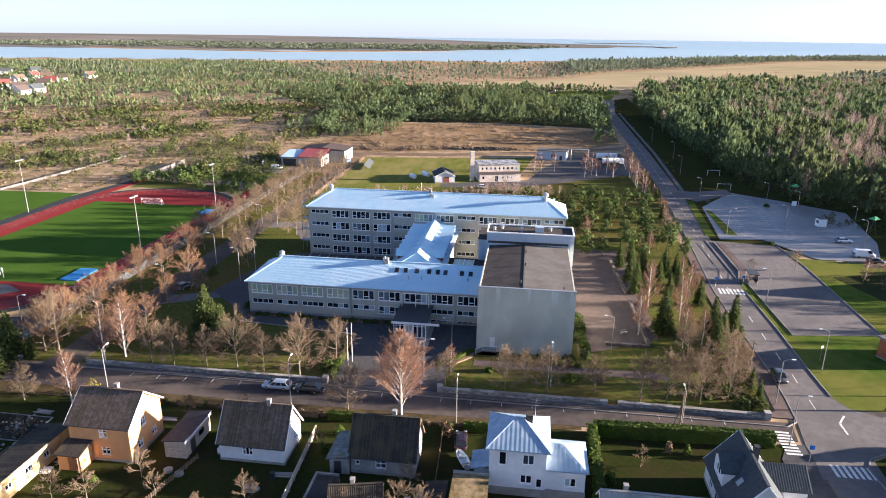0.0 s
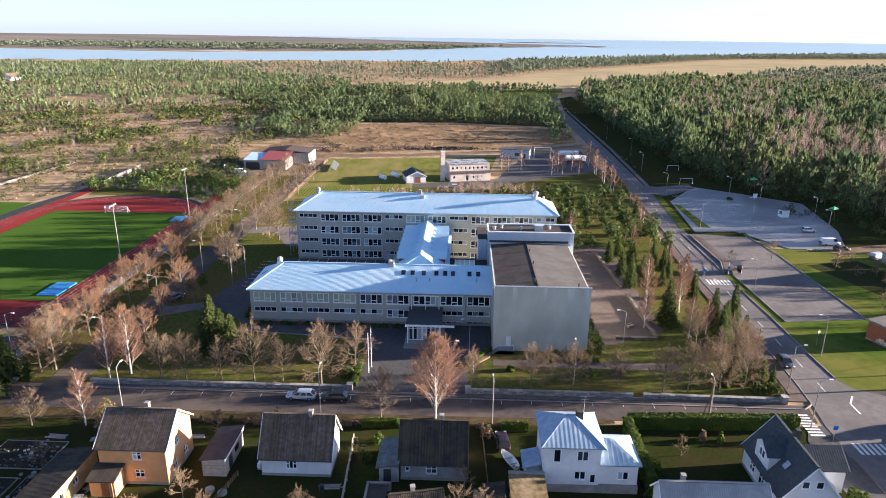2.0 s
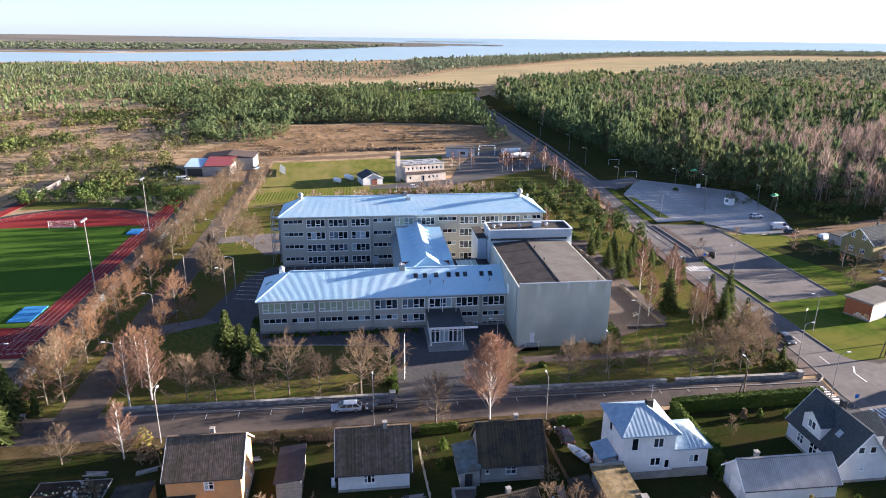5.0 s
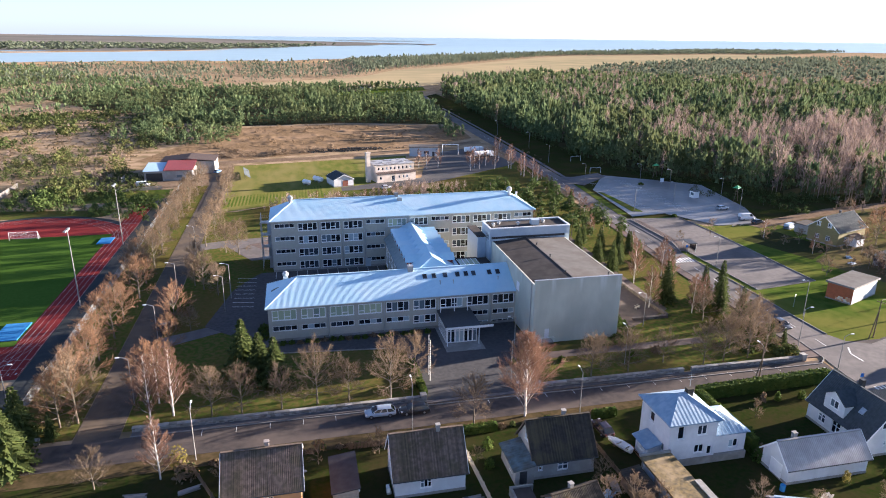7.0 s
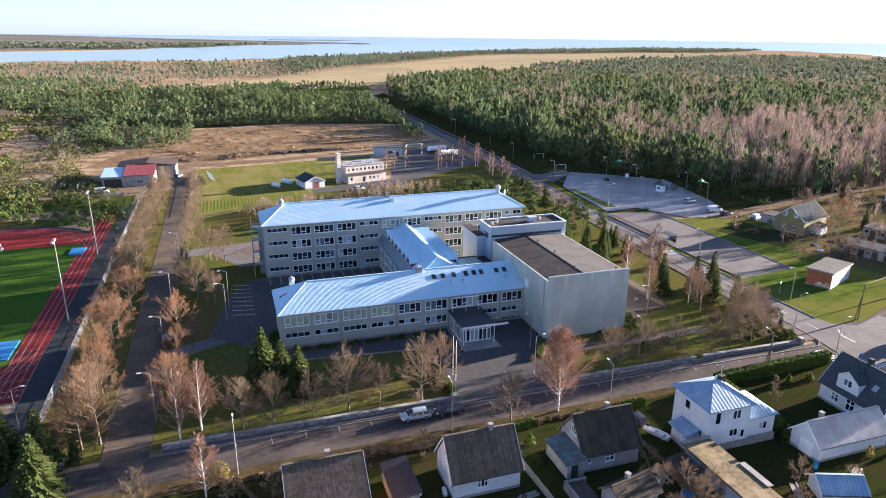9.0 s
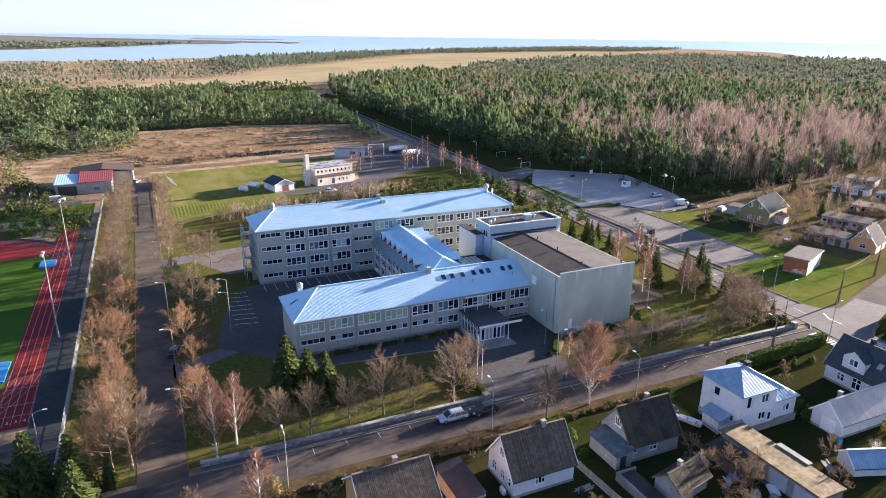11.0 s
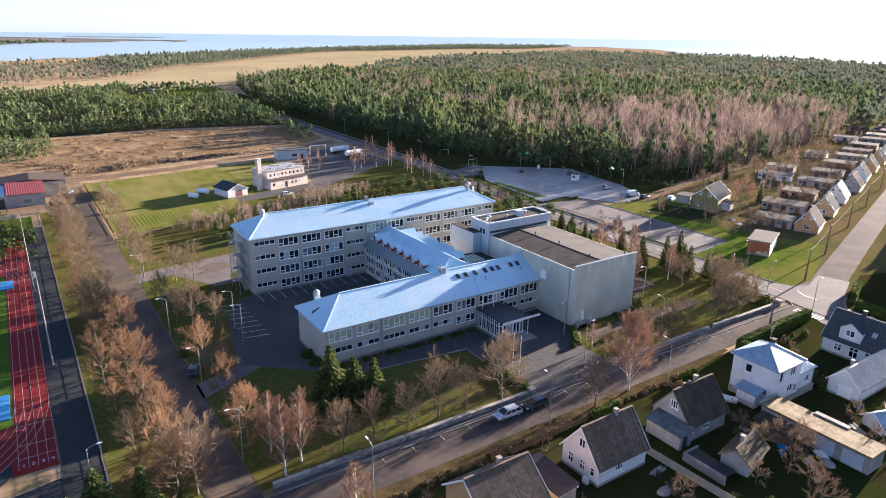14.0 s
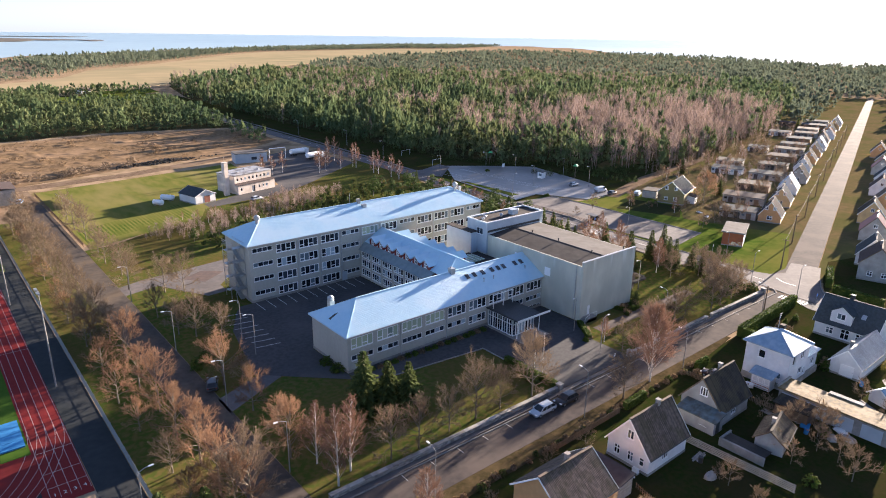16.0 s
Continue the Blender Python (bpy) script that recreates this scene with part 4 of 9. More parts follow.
part("ridge_cap", Build().beam((SPX, -1.2, CREST + 0.05), (SPX, LL, CREST + 0.05), 0.3, 0.1).beam((1.3, -4.2, SPRING + 0.05), (SPX, -1.2, CREST + 0.05), 0.18, 0.08).beam((LW, -4.2, SPRING + 0.05), (SPX, -1.2, CREST + 0.05), 0.18, 0.08), M_ZINC, link)
for i in range(NB):
    ya, yc = y_a + i * step + 0.1, y_a + (i + 1) * step - 0.1
    ym = (ya + yc) / 2
    for xe, gable, slope in ((0.85, 1.3, (CREST - SPRING) / (SPX - 1.3)), (LW + 0.45, LW, (CREST - SPRING) / (SPX - LW))):
        sgn = 1 if slope > 0 else -1
        x_top, x_low = gable + (TOP - SPRING) / slope, gable + (LOW - SPRING) / slope
        roof, side = Build(), Build()
        for yy in (ya, yc):
            upper = [(xe, yy, LOW), (x_low, yy, LOW), (x_top, ym, TOP), (xe, ym, TOP)]
            flip = (yy == ya) == (sgn > 0)
            roof.face(*(upper if flip else upper[::-1]))
            roof.face(*[(x, y, z - 0.13) for x, y, z in (upper[::-1] if flip else upper)])
            roof.face((xe, yy, LOW - 0.13), (xe, yy, LOW), (xe, ym, TOP), (xe, ym, TOP - 0.13))
            roof.face((xe, yy, LOW - 0.13), (x_low, yy, LOW - 0.13), (x_low, yy, LOW), (xe, yy, LOW))
            yi = yy + (0.22 if yy == ya else -0.22)
            side.face((gable, yi, SPRING - 0.2), (x_low, yi, LOW + 0.02), (gable, yi, LOW + 0.02))
        side.face((gable, ya + 0.22, SPRING - 0.2), (gable, yc - 0.22, SPRING - 0.2), (gable, yc - 0.22, LOW), (gable, ym, TOP - 0.16), (gable, ya + 0.22, LOW))
        part("dormer_roof", roof, M_ZINC, link)
        part("dormer_wall", side, M_RED, link, "dark red boarded dormer gable")
    window(link, 1.3 - 0.03, ym + 0.5, 8.75, -90, 1.0, 1.35, 2, 0.5, recess=-0.05)
part("east_eaves", Build().box(LW - 0.1, -0.5, 8.3, LW + 1.1, LL, 8.5), M_ZINC, link)
part("end_wall", Build().box(1.3, -0.4, 7.0, LW, -0.2, SPRING), M_RED, link)

gallery = thing("glazed_gallery", -17.6, 135.5, 0, 0, "low gallery with a flat roof and tall glazing", "school building")
b = Build()
gh = [(0.4 + i * 1.5, 1.6 + i * 1.5, 3.6, 6.2) for i in range(5)]
wall_open(b, (1.0, 0, 0), (1, 0, 0), (0, -1, 0), 8.4, 7.0, gh)
b.face((1.0, 7, 0), (1.0, 0, 0), (1.0, 0, 7.0), (1.0, 7, 7.0)).face((9.4, 7, 0), (1.0, 7, 0), (1.0, 7, 7.0), (9.4, 7, 7.0))
part("wall", b, M_PLASTER, gallery)
for u0, u1, v0, v1 in gh:
    window(gallery, 1.0 + u0, 0, v0, 0, u1 - u0, v1 - v0, 1, 0)
part("roof", Build().box(0.7, -0.3, 7.0, 9.4, 7.2, 7.2), M_BITUMEN, gallery)
part("roof_glazing", Build().box(2, 1, 7.2, 6.5, 5.5, 7.45), M_BLIND, gallery)
for i in range(5):
    part("glazing_bar", Build().box(2 + i * 1.1, 0.9, 7.45, 2.1 + i * 1.1, 5.6, 7.52), M_WHITE, gallery)

# gym hall
gym = thing("gym_hall", -7.9, 110.7, 0, 0, "tall windowless gym block of stained grey render", "school building")
GW, GD = 17.6, 28.2
b = Build()
wall_open(b, (0, 0, 0), (1, 0, 0), (0, -1, 0), GW, 12.9, [(2.4, 3.4, 0.9, 3.0)])
wall_open(b, (0, GD, 0), (0, -1, 0), (-1, 0, 0), GD, 11.9, [(18.0, 19.6, 7.5, 9.3), (9.0, 10.4, 8.4, 10.2)])
b.face((GW, 0, 0), (GW, GD, 0), (GW, GD, 11.9), (GW, 0, 11.9)).face((GW, GD, 0), (0, GD, 0), (0, GD, 11.9), (GW, GD, 11.9))
part("wall", b, M_GYM, gym)
part("parapet", Build().box(0, 0.002, 11.9, GW, 0.35, 12.898), M_GYM, gym)
for ex in (0.0, GW - 0.25):
    part("verge", Build().box(ex, 0.35, 11.9, ex + 0.25, GD, 12.05), M_GYM, gym)
part("coping", Build().box(-0.08, -0.1, 12.9, GW + 0.08, 0.42, 13.0), M_METAL, gym)
RM = 8.2
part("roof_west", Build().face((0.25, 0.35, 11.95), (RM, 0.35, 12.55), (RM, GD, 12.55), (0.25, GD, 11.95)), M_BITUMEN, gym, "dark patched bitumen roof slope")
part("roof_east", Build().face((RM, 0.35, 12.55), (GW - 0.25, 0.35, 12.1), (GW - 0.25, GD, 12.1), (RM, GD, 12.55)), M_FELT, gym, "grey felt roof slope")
part("ridge_strip", Build().beam((RM, 0.4, 12.57), (RM, GD, 12.57), 0.3, 0.06), M_FELT, gym)
gd = part("door", Build().box(2.45, 0.1, 0.92, 3.35, 0.16, 2.98), M_WHITE, gym, "white metal side door")
part("handle", Build().box(3.15, 0.06, 1.9, 3.25, 0.1, 2.0), M_METAL, gd)
for i in range(4):
    part("step", Build().box(1.0 - i * 0.35, -1.5, 0, 3.8, -0.02, 0.9 - i * 0.2), M_CONCRETE, gym)
part("railing", Build().beam((0.0, -1.5, 1.1), (1.3, -1.5, 1.9), 0.05, 0.05).beam((1.3, -1.5, 1.9), (3.8, -1.5, 1.9), 0.05, 0.05).beam((3.8, -1.5, 0.8), (3.8, -1.5, 1.9), 0.05, 0.05).beam((1.3, -1.5, 0.8), (1.3, -1.5, 1.9), 0.05, 0.05).beam((0, -1.5, 0.1), (0, -1.5, 1.1), 0.05, 0.05), M_WHITE, gym)
for q0, q1, q2, q3 in ((19.6, 18.0, 7.5, 9.3), (10.4, 9.0, 8.4, 10.2)):
    part("wall_panel", Build().box(-0.06, GD - q0, q2, 0.02, GD - q1, q3), M_WHITE, gym, "white blanked-off window panel")
part("downpipe", Build().tube((-0.12, 1.6, 0.2), (-0.12, 1.6, 11.8), 0.08, 0.08), M_METAL, gym)
for vx, vy in ((RM - 0.6, 4), (RM + 0.2, 14), (RM + 0.2, 22), (15.5, 1.6)):
    part("roof_vent", Build().tube((vx, vy, 12.2), (vx, vy, 13.0), 0.12, 0.12, 8).tube((vx, vy, 13.0), (vx, vy, 13.15), 0.2, 0.2, 8), M_DARK, gym)

tower = thing("stage_block", -8.3, 138.95, 0, 0, "pale clad plant block above the gym roof", "school building")
TW, TD, TH = 19.1, 6.8, 14.8
b = Build()
wall_open(b, (0, TD, 7.5), (0, -1, 0), (-1, 0, 0), TD, TH - 7.5, [(3.2, 5.4, 4.2, 5.8)])
b.face((0, 0, 7.5), (TW, 0, 7.5), (TW, 0, TH), (0, 0, TH)).face((TW, 0, 7.5), (TW, TD, 7.5), (TW, TD, TH), (TW, 0, TH)).face((TW, TD, 7.5), (0, TD, 7.5), (0, TD, TH), (TW, TD, TH))
part("cladding", b, M_PANEL, tower)
part("lower_wall", Build().box(0.05, 0.05, 0, TW - 0.05, TD, 7.5), M_GYM, tower)
window(tower, 0, TD - 3.2, 11.7, -90, 2.2, 1.6, 2, 0)
pb = Build()
for q in ((-0.08, -0.08, TW + 0.08, 0.25), (-0.08, TD - 0.25, TW + 0.08, TD + 0.08), (-0.08, 0.25, 0.25, TD - 0.25), (TW - 0.25, 0.25, TW + 0.08, TD - 0.25)):
    pb.box(q[0], q[1], TH, q[2], q[3], TH + 0.22)
part("parapet", pb, M_WHITE, tower)
part("roof", Build().box(0.25, 0.25, TH - 0.4, TW - 0.25, TD - 0.25, TH - 0.15), M_BITUMEN, tower)
part("trim_band", Build().box(0.3, -0.06, 12.5, TW - 1.2, -0.01, 13.0), M_DARK, tower)
part("air_handler", Build().box(10.6, 2.2, TH - 0.15, 12.4, 3.8, TH + 1.0).box(10.5, 2.1, TH + 1.0, 12.5, 3.9, TH + 1.1), M_PANEL, tower)
for vx, vy in ((1.5, 3.0), (3.2, 4.2), (7.5, 3.0), (14, 4)):
    part("roof_vent", Build().tube((vx, vy, TH - 0.2), (vx, vy, TH + 0.4), 0.3, 0.3, 10).tube((vx, vy, TH + 0.4), (vx, vy, TH + 0.65), 0.5, 0.2, 10), M_METAL, tower)
side = thing("stair_annex", -10.4, 142.0, 0, 0, "narrow white stair annex beside the plant block", "school building")
part("wall", Build().box(0, 0, 0, 2.0, 9.0, 12.2), M_PANEL, side)
part("roof", Build().box(-0.1, -0.1, 12.2, 2.0, 9.1, 12.4), M_BITUMEN, side)

# entrance
porch = thing("entrance_porch", -24.4, 112.5, 0, 0, "glazed entrance porch under a black canopy", "porch")
part("canopy", Build().box(0, 0, 3.75, 6.8, 8.9, 4.05).box(-0.1, -0.1, 3.68, 6.9, -0.002, 4.1), M_DARK, porch)
part("fascia", Build().box(-0.12, -0.16, 3.66, 9.2, -0.1, 4.12), M_WHITE, porch)
for i in range(7):
    window(porch, 0.4 + i * 0.86, 1.6, 0.15, 0, 0.82, 3.4, 1, 0.7, recess=0.0)
for i in range(5):
    window(porch, 0.4, 8.6 - i * 1.35, 0.15, -90, 1.3, 3.4, 2, 0.7, recess=0.0)
part("lobby", Build().box(0.6, 1.8, 0.1, 6.3, 8.85, 3.6), M_PLASTER, porch)
part("slab", Build().box(-0.3, -2.0, 0, 7.2, 8.8, 0.12), M_CONCRETE, porch, "concrete entrance slab")
for px, py in ((0.3, 0.3), (6.5, 0.3)):
    part("column", Build().tube((px, py, 0.1), (px, py, 3.7), 0.09, 0.09), M_WHITE, porch)
for px, py in ((0.5, 7.4), (3.3, 7.4), (6.0, 7.4)):
    part("mast", Build().tube((px, py, 4.0), (px, py, 6.9), 0.07, 0.06), M_WHITE, porch)
part("top_beam", Build().beam((0.5, 7.4, 6.95), (6.0, 7.4, 6.95), 0.12, 0.14), M_WHITE, porch)

# ---- houses ----
M_ETERNIT = surface("weathered_fibre_cement", (0.165, 0.117, 0.088), (0.095, 0.07, 0.055), 2.2, c3=(0.075, 0.062, 0.03), scale3=0.55, rough=0.9, island=0.28)
M_ETDARK = surface("dark_mossy_fibre_cement", (0.05, 0.039, 0.029), (0.028, 0.024, 0.019), 2.2, c3=(0.085, 0.066, 0.034), scale3=0.5, rough=0.9, island=0.3)
M_SLATE = surface("dark_grey_tiles", (0.075, 0.087, 0.093), (0.056, 0.065, 0.07), 2.0, rough=0.9, spec=0.1)
M_BROWNROOF = surface("brown_metal_tiles", (0.1, 0.076, 0.07), (0.075, 0.06, 0.056), 2.0, rough=0.9, spec=0.1)
M_REDROOF = surface("red_metal_sheet", (0.28, 0.06, 0.05), (0.22, 0.05, 0.045), 1.0, rough=0.5)
M_TIN = surface("galvanised_sheet_roof", (0.37, 0.46, 0.54), (0.28, 0.37, 0.46), 1.2, c3=(0.18, 0.29, 0.4), scale3=0.35, rough=0.6, metal=0.2)
M_MOSS = surface("mossy_roof_felt", (0.21, 0.145, 0.052), (0.09, 0.068, 0.034), 1.7, c3=(0.34, 0.25, 0.14), scale3=0.5, bump=0.8)
M_OCHRE = surface("ochre_render", (0.62, 0.34, 0.15), (0.55, 0.3, 0.13), 1.2, c3=(0.48, 0.27, 0.13), scale3=0.4, amount3=0.4)
M_YWALL = surface("yellow_render", (0.6, 0.42, 0.2), (0.5, 0.35, 0.17), 0.9, c3=(0.42, 0.3, 0.16), scale3=0.4)
M_WHWALL = surface("white_render", (0.72, 0.72, 0.72), (0.65, 0.65, 0.66), 1.2, c3=(0.55, 0.55, 0.54), scale3=0.4, amount3=0.4)
M_GREYWALL = surface("grey_cement_render", (0.4, 0.385, 0.36), (0.33, 0.315, 0.3), 1.0, c3=(0.25, 0.24, 0.22), scale3=0.4)
M_OLIVE = surface("olive_yellow_boards", (0.27, 0.23, 0.1), (0.22, 0.19, 0.08), 1.5, stretch=(0.3, 0.3, 4))
M_WOOD = surface("weathered_wood", (0.2, 0.14, 0.09), (0.13, 0.09, 0.06), 1.5, stretch=(1, 1, 0.3), rand=0.15)
M_BOARD = surface("pale_wooden_boards", (0.5, 0.44, 0.35), (0.4, 0.35, 0.28), 2.0, rand=0.12)
M_BRICK = surface("brick_chimney", (0.35, 0.3, 0.27), (0.25, 0.21, 0.19), 3.0)


def gable_house(name, x, y, rz, L, D, eave, ridge, wall, roof, label, wins=(), chimney=(), wave=0.22, over=0.35, category="house", door=None, group="houses", plinth=True):
    """A house centred at x, y with its ridge along its own x. wins: (side, u, z, w, h, lights); sides s, n, w, e."""
    t = thing(name, x, y, 0, rz, label, category, group)
    hx, hy = L / 2, D / 2
    sides = {"s": ((-hx, -hy, 0), (1, 0, 0), (0, -1, 0), L, 0), "n": ((hx, hy, 0), (-1, 0, 0), (0, 1, 0), L, 180),
             "w": ((-hx, hy, 0), (0, -1, 0), (-1, 0, 0), D, -90), "e": ((hx, -hy, 0), (0, 1, 0), (1, 0, 0), D, 90)}
    b = Build()
    for k, (o, u, nrm, width, ang) in sides.items():
        holes = [(c - w / 2 + width / 2, c + w / 2 + width / 2, z, z + h) for s, c, z, w, h, n in wins if s == k and z + h < eave]
        wall_open(b, o, u, nrm, width, eave, holes, 0.16)
    for sx in (-hx, hx):
        b.face((sx, -hy, eave), (sx, hy, eave), (sx, 0, ridge - 0.08))
    part("wall", b, wall, t)
    if plinth:
        part("plinth", Build().box(-hx - 0.05, -hy - 0.05, 0, hx + 0.05, hy + 0.05, 0.4), M_CONCRETE, t)
    for k, c, z, w, h, n in wins:
        o, u, nrm, width, ang = sides[k]
        p = Vector(o) + Vector(u) * (c - w / 2 + width / 2)
        low = z + h < eave
        if low:
            window(t, p.x, p.y, z, ang, w, h, n, 0.0 if h < 0.8 else 0.62, recess=0.06)
        else:
            window(t, p.x + nrm[0] * 0.08, p.y + nrm[1] * 0.08, z, ang, w, h, n, 0.0, recess=0.0)
    s = (ridge - eave) / hy
    for sy, nm in ((-1, "roof_slope"), (1, "roof_slope")):
        e0, e1 = (-hx - over, sy * (hy + over), eave - s * over), (hx + over, sy * (hy + over), eave - s * over)
        r0, r1 = (-hx - over, 0, ridge), (hx + over, 0, ridge)
        rb = Build()
        if wave:
            waved_slope(rb, *((e0, e1, r1, r0) if sy < 0 else (e1, e0, r0, r1)), wave, 0.03 if wave < 0.3 else 0.045)
        q = [(e[0], e[1], e[2] - 0.1) for e in (e0, e1, r1, r0)]
        qt = [(e[0], e[1], e[2] - 0.005) for e in (e0, e1, r1, r0)]
        rb.face(*(q if sy > 0 else q[::-1]))
        rb.face(*(qt if sy < 0 else qt[::-1]))
        for i in range(4):
            rb.face(q[i], q[(i + 1) % 4], qt[(i + 1) % 4], qt[i])
        part(nm, rb, roof, t)
    part("ridge_cap", Build().beam((-hx - over, 0, ridge + 0.06), (hx + over, 0, ridge + 0.06), 0.35, 0.1), roof, t)
    for sx in (-1, 1):
        for sy in (-1, 1):
            xx = sx * (hx + over + 0.03)
            part("bargeboard", Build().beam((xx, sy * (hy + over), eave - s * over - 0.08), (xx, 0, ridge - 0.08), 0.05, 0.2), M_WHITE if wall is not M_GREYWALL else M_WOOD, t)
    part("gutter", Build().tube((-hx - over, -hy - over - 0.06, eave - s * over - 0.05), (hx + over, -hy - over - 0.06, eave - s * over - 0.05), 0.07, 0.07), M_DARK, t)
    for cx, cy, cm in chimney:
        zc = ridge - abs(cy) * s
        part("chimney", Build().box(cx - 0.26, cy - 0.26, zc - 0.4, cx + 0.26, cy + 0.26, ridge + 0.6).box(cx - 0.32, cy - 0.32, ridge + 0.6, cx + 0.32, cy + 0.32, ridge + 0.7), M_CONCRETE if cm is M_WHWALL else cm, t)
    if door:
        k, c, w, h, dm = door
        o, u, nrm, width, ang = sides[k]
        p = Vector(o) + Vector(u) * (c + width / 2) + Vector(nrm) * 0.03
        d = part("door", Build().box(-w / 2, -0.03, 0.2, w / 2, 0.03, 0.2 + h), dm, t)
        d.matrix_basis = pose(p.x, p.y, 0, 0, 0, ang)
        part("handle", Build().box(w / 2 - 0.18, -0.08, 1.15, w / 2 - 0.08, -0.03, 1.25), M_METAL, d)
    return t


def lean_roof(b, x0, y0, x1, y1, z_low, z_high, axis, step=0.24, amp=0.03):
    """A single sloping sheet; axis names the side that is low: s, n, w or e."""
    c = {"s": ((x0, y0), (x1, y0), (x1, y1), (x0, y1)), "n": ((x1, y1), (x0, y1), (x0, y0), (x1, y0)),
         "w": ((x0, y1), (x0, y0), (x1, y0), (x1, y1)), "e": ((x1, y0), (x1, y1), (x0, y1), (x0, y0))}[axis]
    zs = (z_low, z_low, z_high, z_high)
    top = [(*p, z) for p, z in zip(c, zs)]
    waved_slope(b, *top, step, amp)
    lo = [(*p, z - 0.12) for p, z in zip(c, zs)]
    b.face(*reversed(lo))
    for i in range(4):
        b.face(lo[i], lo[(i + 1) % 4], top[(i + 1) % 4], top[i])


# ochre house
h = gable_house("house", -56.1, 73.8, 0, 8.8, 8.0, 5.7, 8.9, M_OCHRE, M_ETERNIT, "two-storey ochre rendered house with a grey corrugated roof",
                [("s", 0.6, 3.7, 1.2, 1.2, 2), ("s", 0.7, 1.0, 1.3, 1.2, 2), ("e", -0.5, 3.8, 1.2, 1.2, 2), ("e", -1.6, 1.0, 1.2, 1.2, 2), ("e", 1.8, 1.0, 1.2, 1.2, 2), ("w", 0, 3.8, 1.2, 1.2, 2)], [(0.6, 0.4, M_BRICK)])
pr = thing("house_porch", -59.0, 68.3, 0, 0, "small ochre porch with a sloping dark roof", "porch")
part("wall", Build().box(-1.6, -1.2, 0, 1.6, 1.4, 2.5), M_OCHRE, pr)
b = Build()
lean_roof(b, -1.9, -1.6, 1.9, 1.45, 2.55, 3.2, "s")
part("roof", b, M_ETDARK, pr)
part("door", Build().box(-0.1, -1.26, 0.1, 0.9, -1.21, 2.1), surface("brown_door", (0.3, 0.13, 0.06)), pr)
part("post", Build().box(1.3, -1.5, 0, 1.45, -1.35, 2.5), M_WOOD, pr)
yl = thing("outbuilding", -64.6, 65.0, 0, 0, "long low yellow outbuilding with a dark flat roof", "outbuilding")
b = Build()
yh = [(1.2 + i * 3.4, 2.3 + i * 3.4, 1.2, 2.1) for i in range(4)]
wall_open(b, (1.8, -9, 0), (0, 1, 0), (1, 0, 0), 17, 3.0, yh)
b.face((-2.6, 8, 0), (-2.6, -9, 0), (-2.6, -9, 2.6), (-2.6, 8, 2.6)).face((1.8, 8, 0), (-2.6, 8, 0), (-2.6, 8, 2.6), (1.8, 8, 3.0)).face((-2.6, -9, 0), (1.8, -9, 0), (1.8, -9, 3.0), (-2.6, -9, 2.6))
part("wall", b, M_YWALL, yl)
for u0, u1, v0, v1 in yh:
    window(yl, 1.8, -9 + u0, v0, 90, 1.1, 0.9, 2)
b = Build()
lean_roof(b, -2.9, -9.3, 1.9, 8.2, 2.65, 3.15, "w")
part("roof", b, M_ETDARK, yl)

# dark mono-pitch shed
sd = thing("garden_shed", -46.4, 75.3, 0, 0, "pale boarded shed with a dark sloping roof", "shed")
for i in range(12):
    part("board", Build().box(-1.55, -3.6, 0.1 + i * 0.22, 1.55, 3.6, 0.29 + i * 0.22), M_BOARD, sd)
part("core", Build().box(-1.5, -3.55, 0, 1.5, 3.55, 2.75), M_WOOD, sd)
part("roof", Build().face((-1.8, -3.9, 2.75), (1.8, -3.9, 3.2), (1.8, 3.9, 3.2), (-1.8, 3.9, 2.75)).face((-1.8, 3.9, 2.62), (1.8, 3.9, 3.05), (1.8, -3.9, 3.05), (-1.8, -3.9, 2.62)).face((1.8, -3.9, 3.05), (1.8, 3.9, 3.05), (1.8, 3.9, 3.2), (1.8, -3.9, 3.2)).face((-1.8, -3.9, 2.62), (1.8, -3.9, 3.05), (1.8, -3.9, 3.2), (-1.8, -3.9, 2.75)), surface("dark_grey_sheet", (0.055, 0.055, 0.064), (0.042, 0.042, 0.05), 1.0, rough=0.85, spec=0.15), sd)
part("fascia", Build().box(1.56, -3.8, 2.55, 1.7, 3.8, 3.03), M_WHITE, sd)
part("door", Build().box(1.56, -2.2, 0.1, 1.62, -1.0, 2.1), M_DARK, sd)
part("window", Build().box(1.56, 0.2, 1.2, 1.62, 1.6, 2.0), M_GLASS, sd)

# white house with brown roof
gable_house("house", -35.6, 75.75, 0, 9.2, 6.7, 3.15, 7.4, M_WHWALL, M_ETERNIT, "white rendered cottage with a steep brown ribbed roof",
            [("s", -0.6, 1.1, 1.5, 1.3, 3), ("w", 0.2, 4.3, 1.1, 1.4, 2), ("w", -1.8, 0.9, 1.0, 1.5, 2), ("w", 0.4, 0.9, 1.0, 1.5, 2), ("w", 2.2, 1.0, 0.8, 1.3, 1), ("e", 0, 4.3, 1.1, 1.3, 2), ("e", 1.5, 1.1, 1.2, 1.3, 2)],
            [(1.6, 0.0, M_WHWALL)], door=None, wave=0.36)
part_ac = thing("heat_pump", -40.75, 73.8, 0.02, 0, "white heat pump unit on a house wall", "heat pump")
part("casing", Build().box(-0.4, -0.45, 0.3, 0, 0.45, 0.95), M_WHITE, part_ac)
part("bracket", Build().box(-0.4, -0.4, 0.0, 0.2, 0.4, 0.3), M_METAL, part_ac)
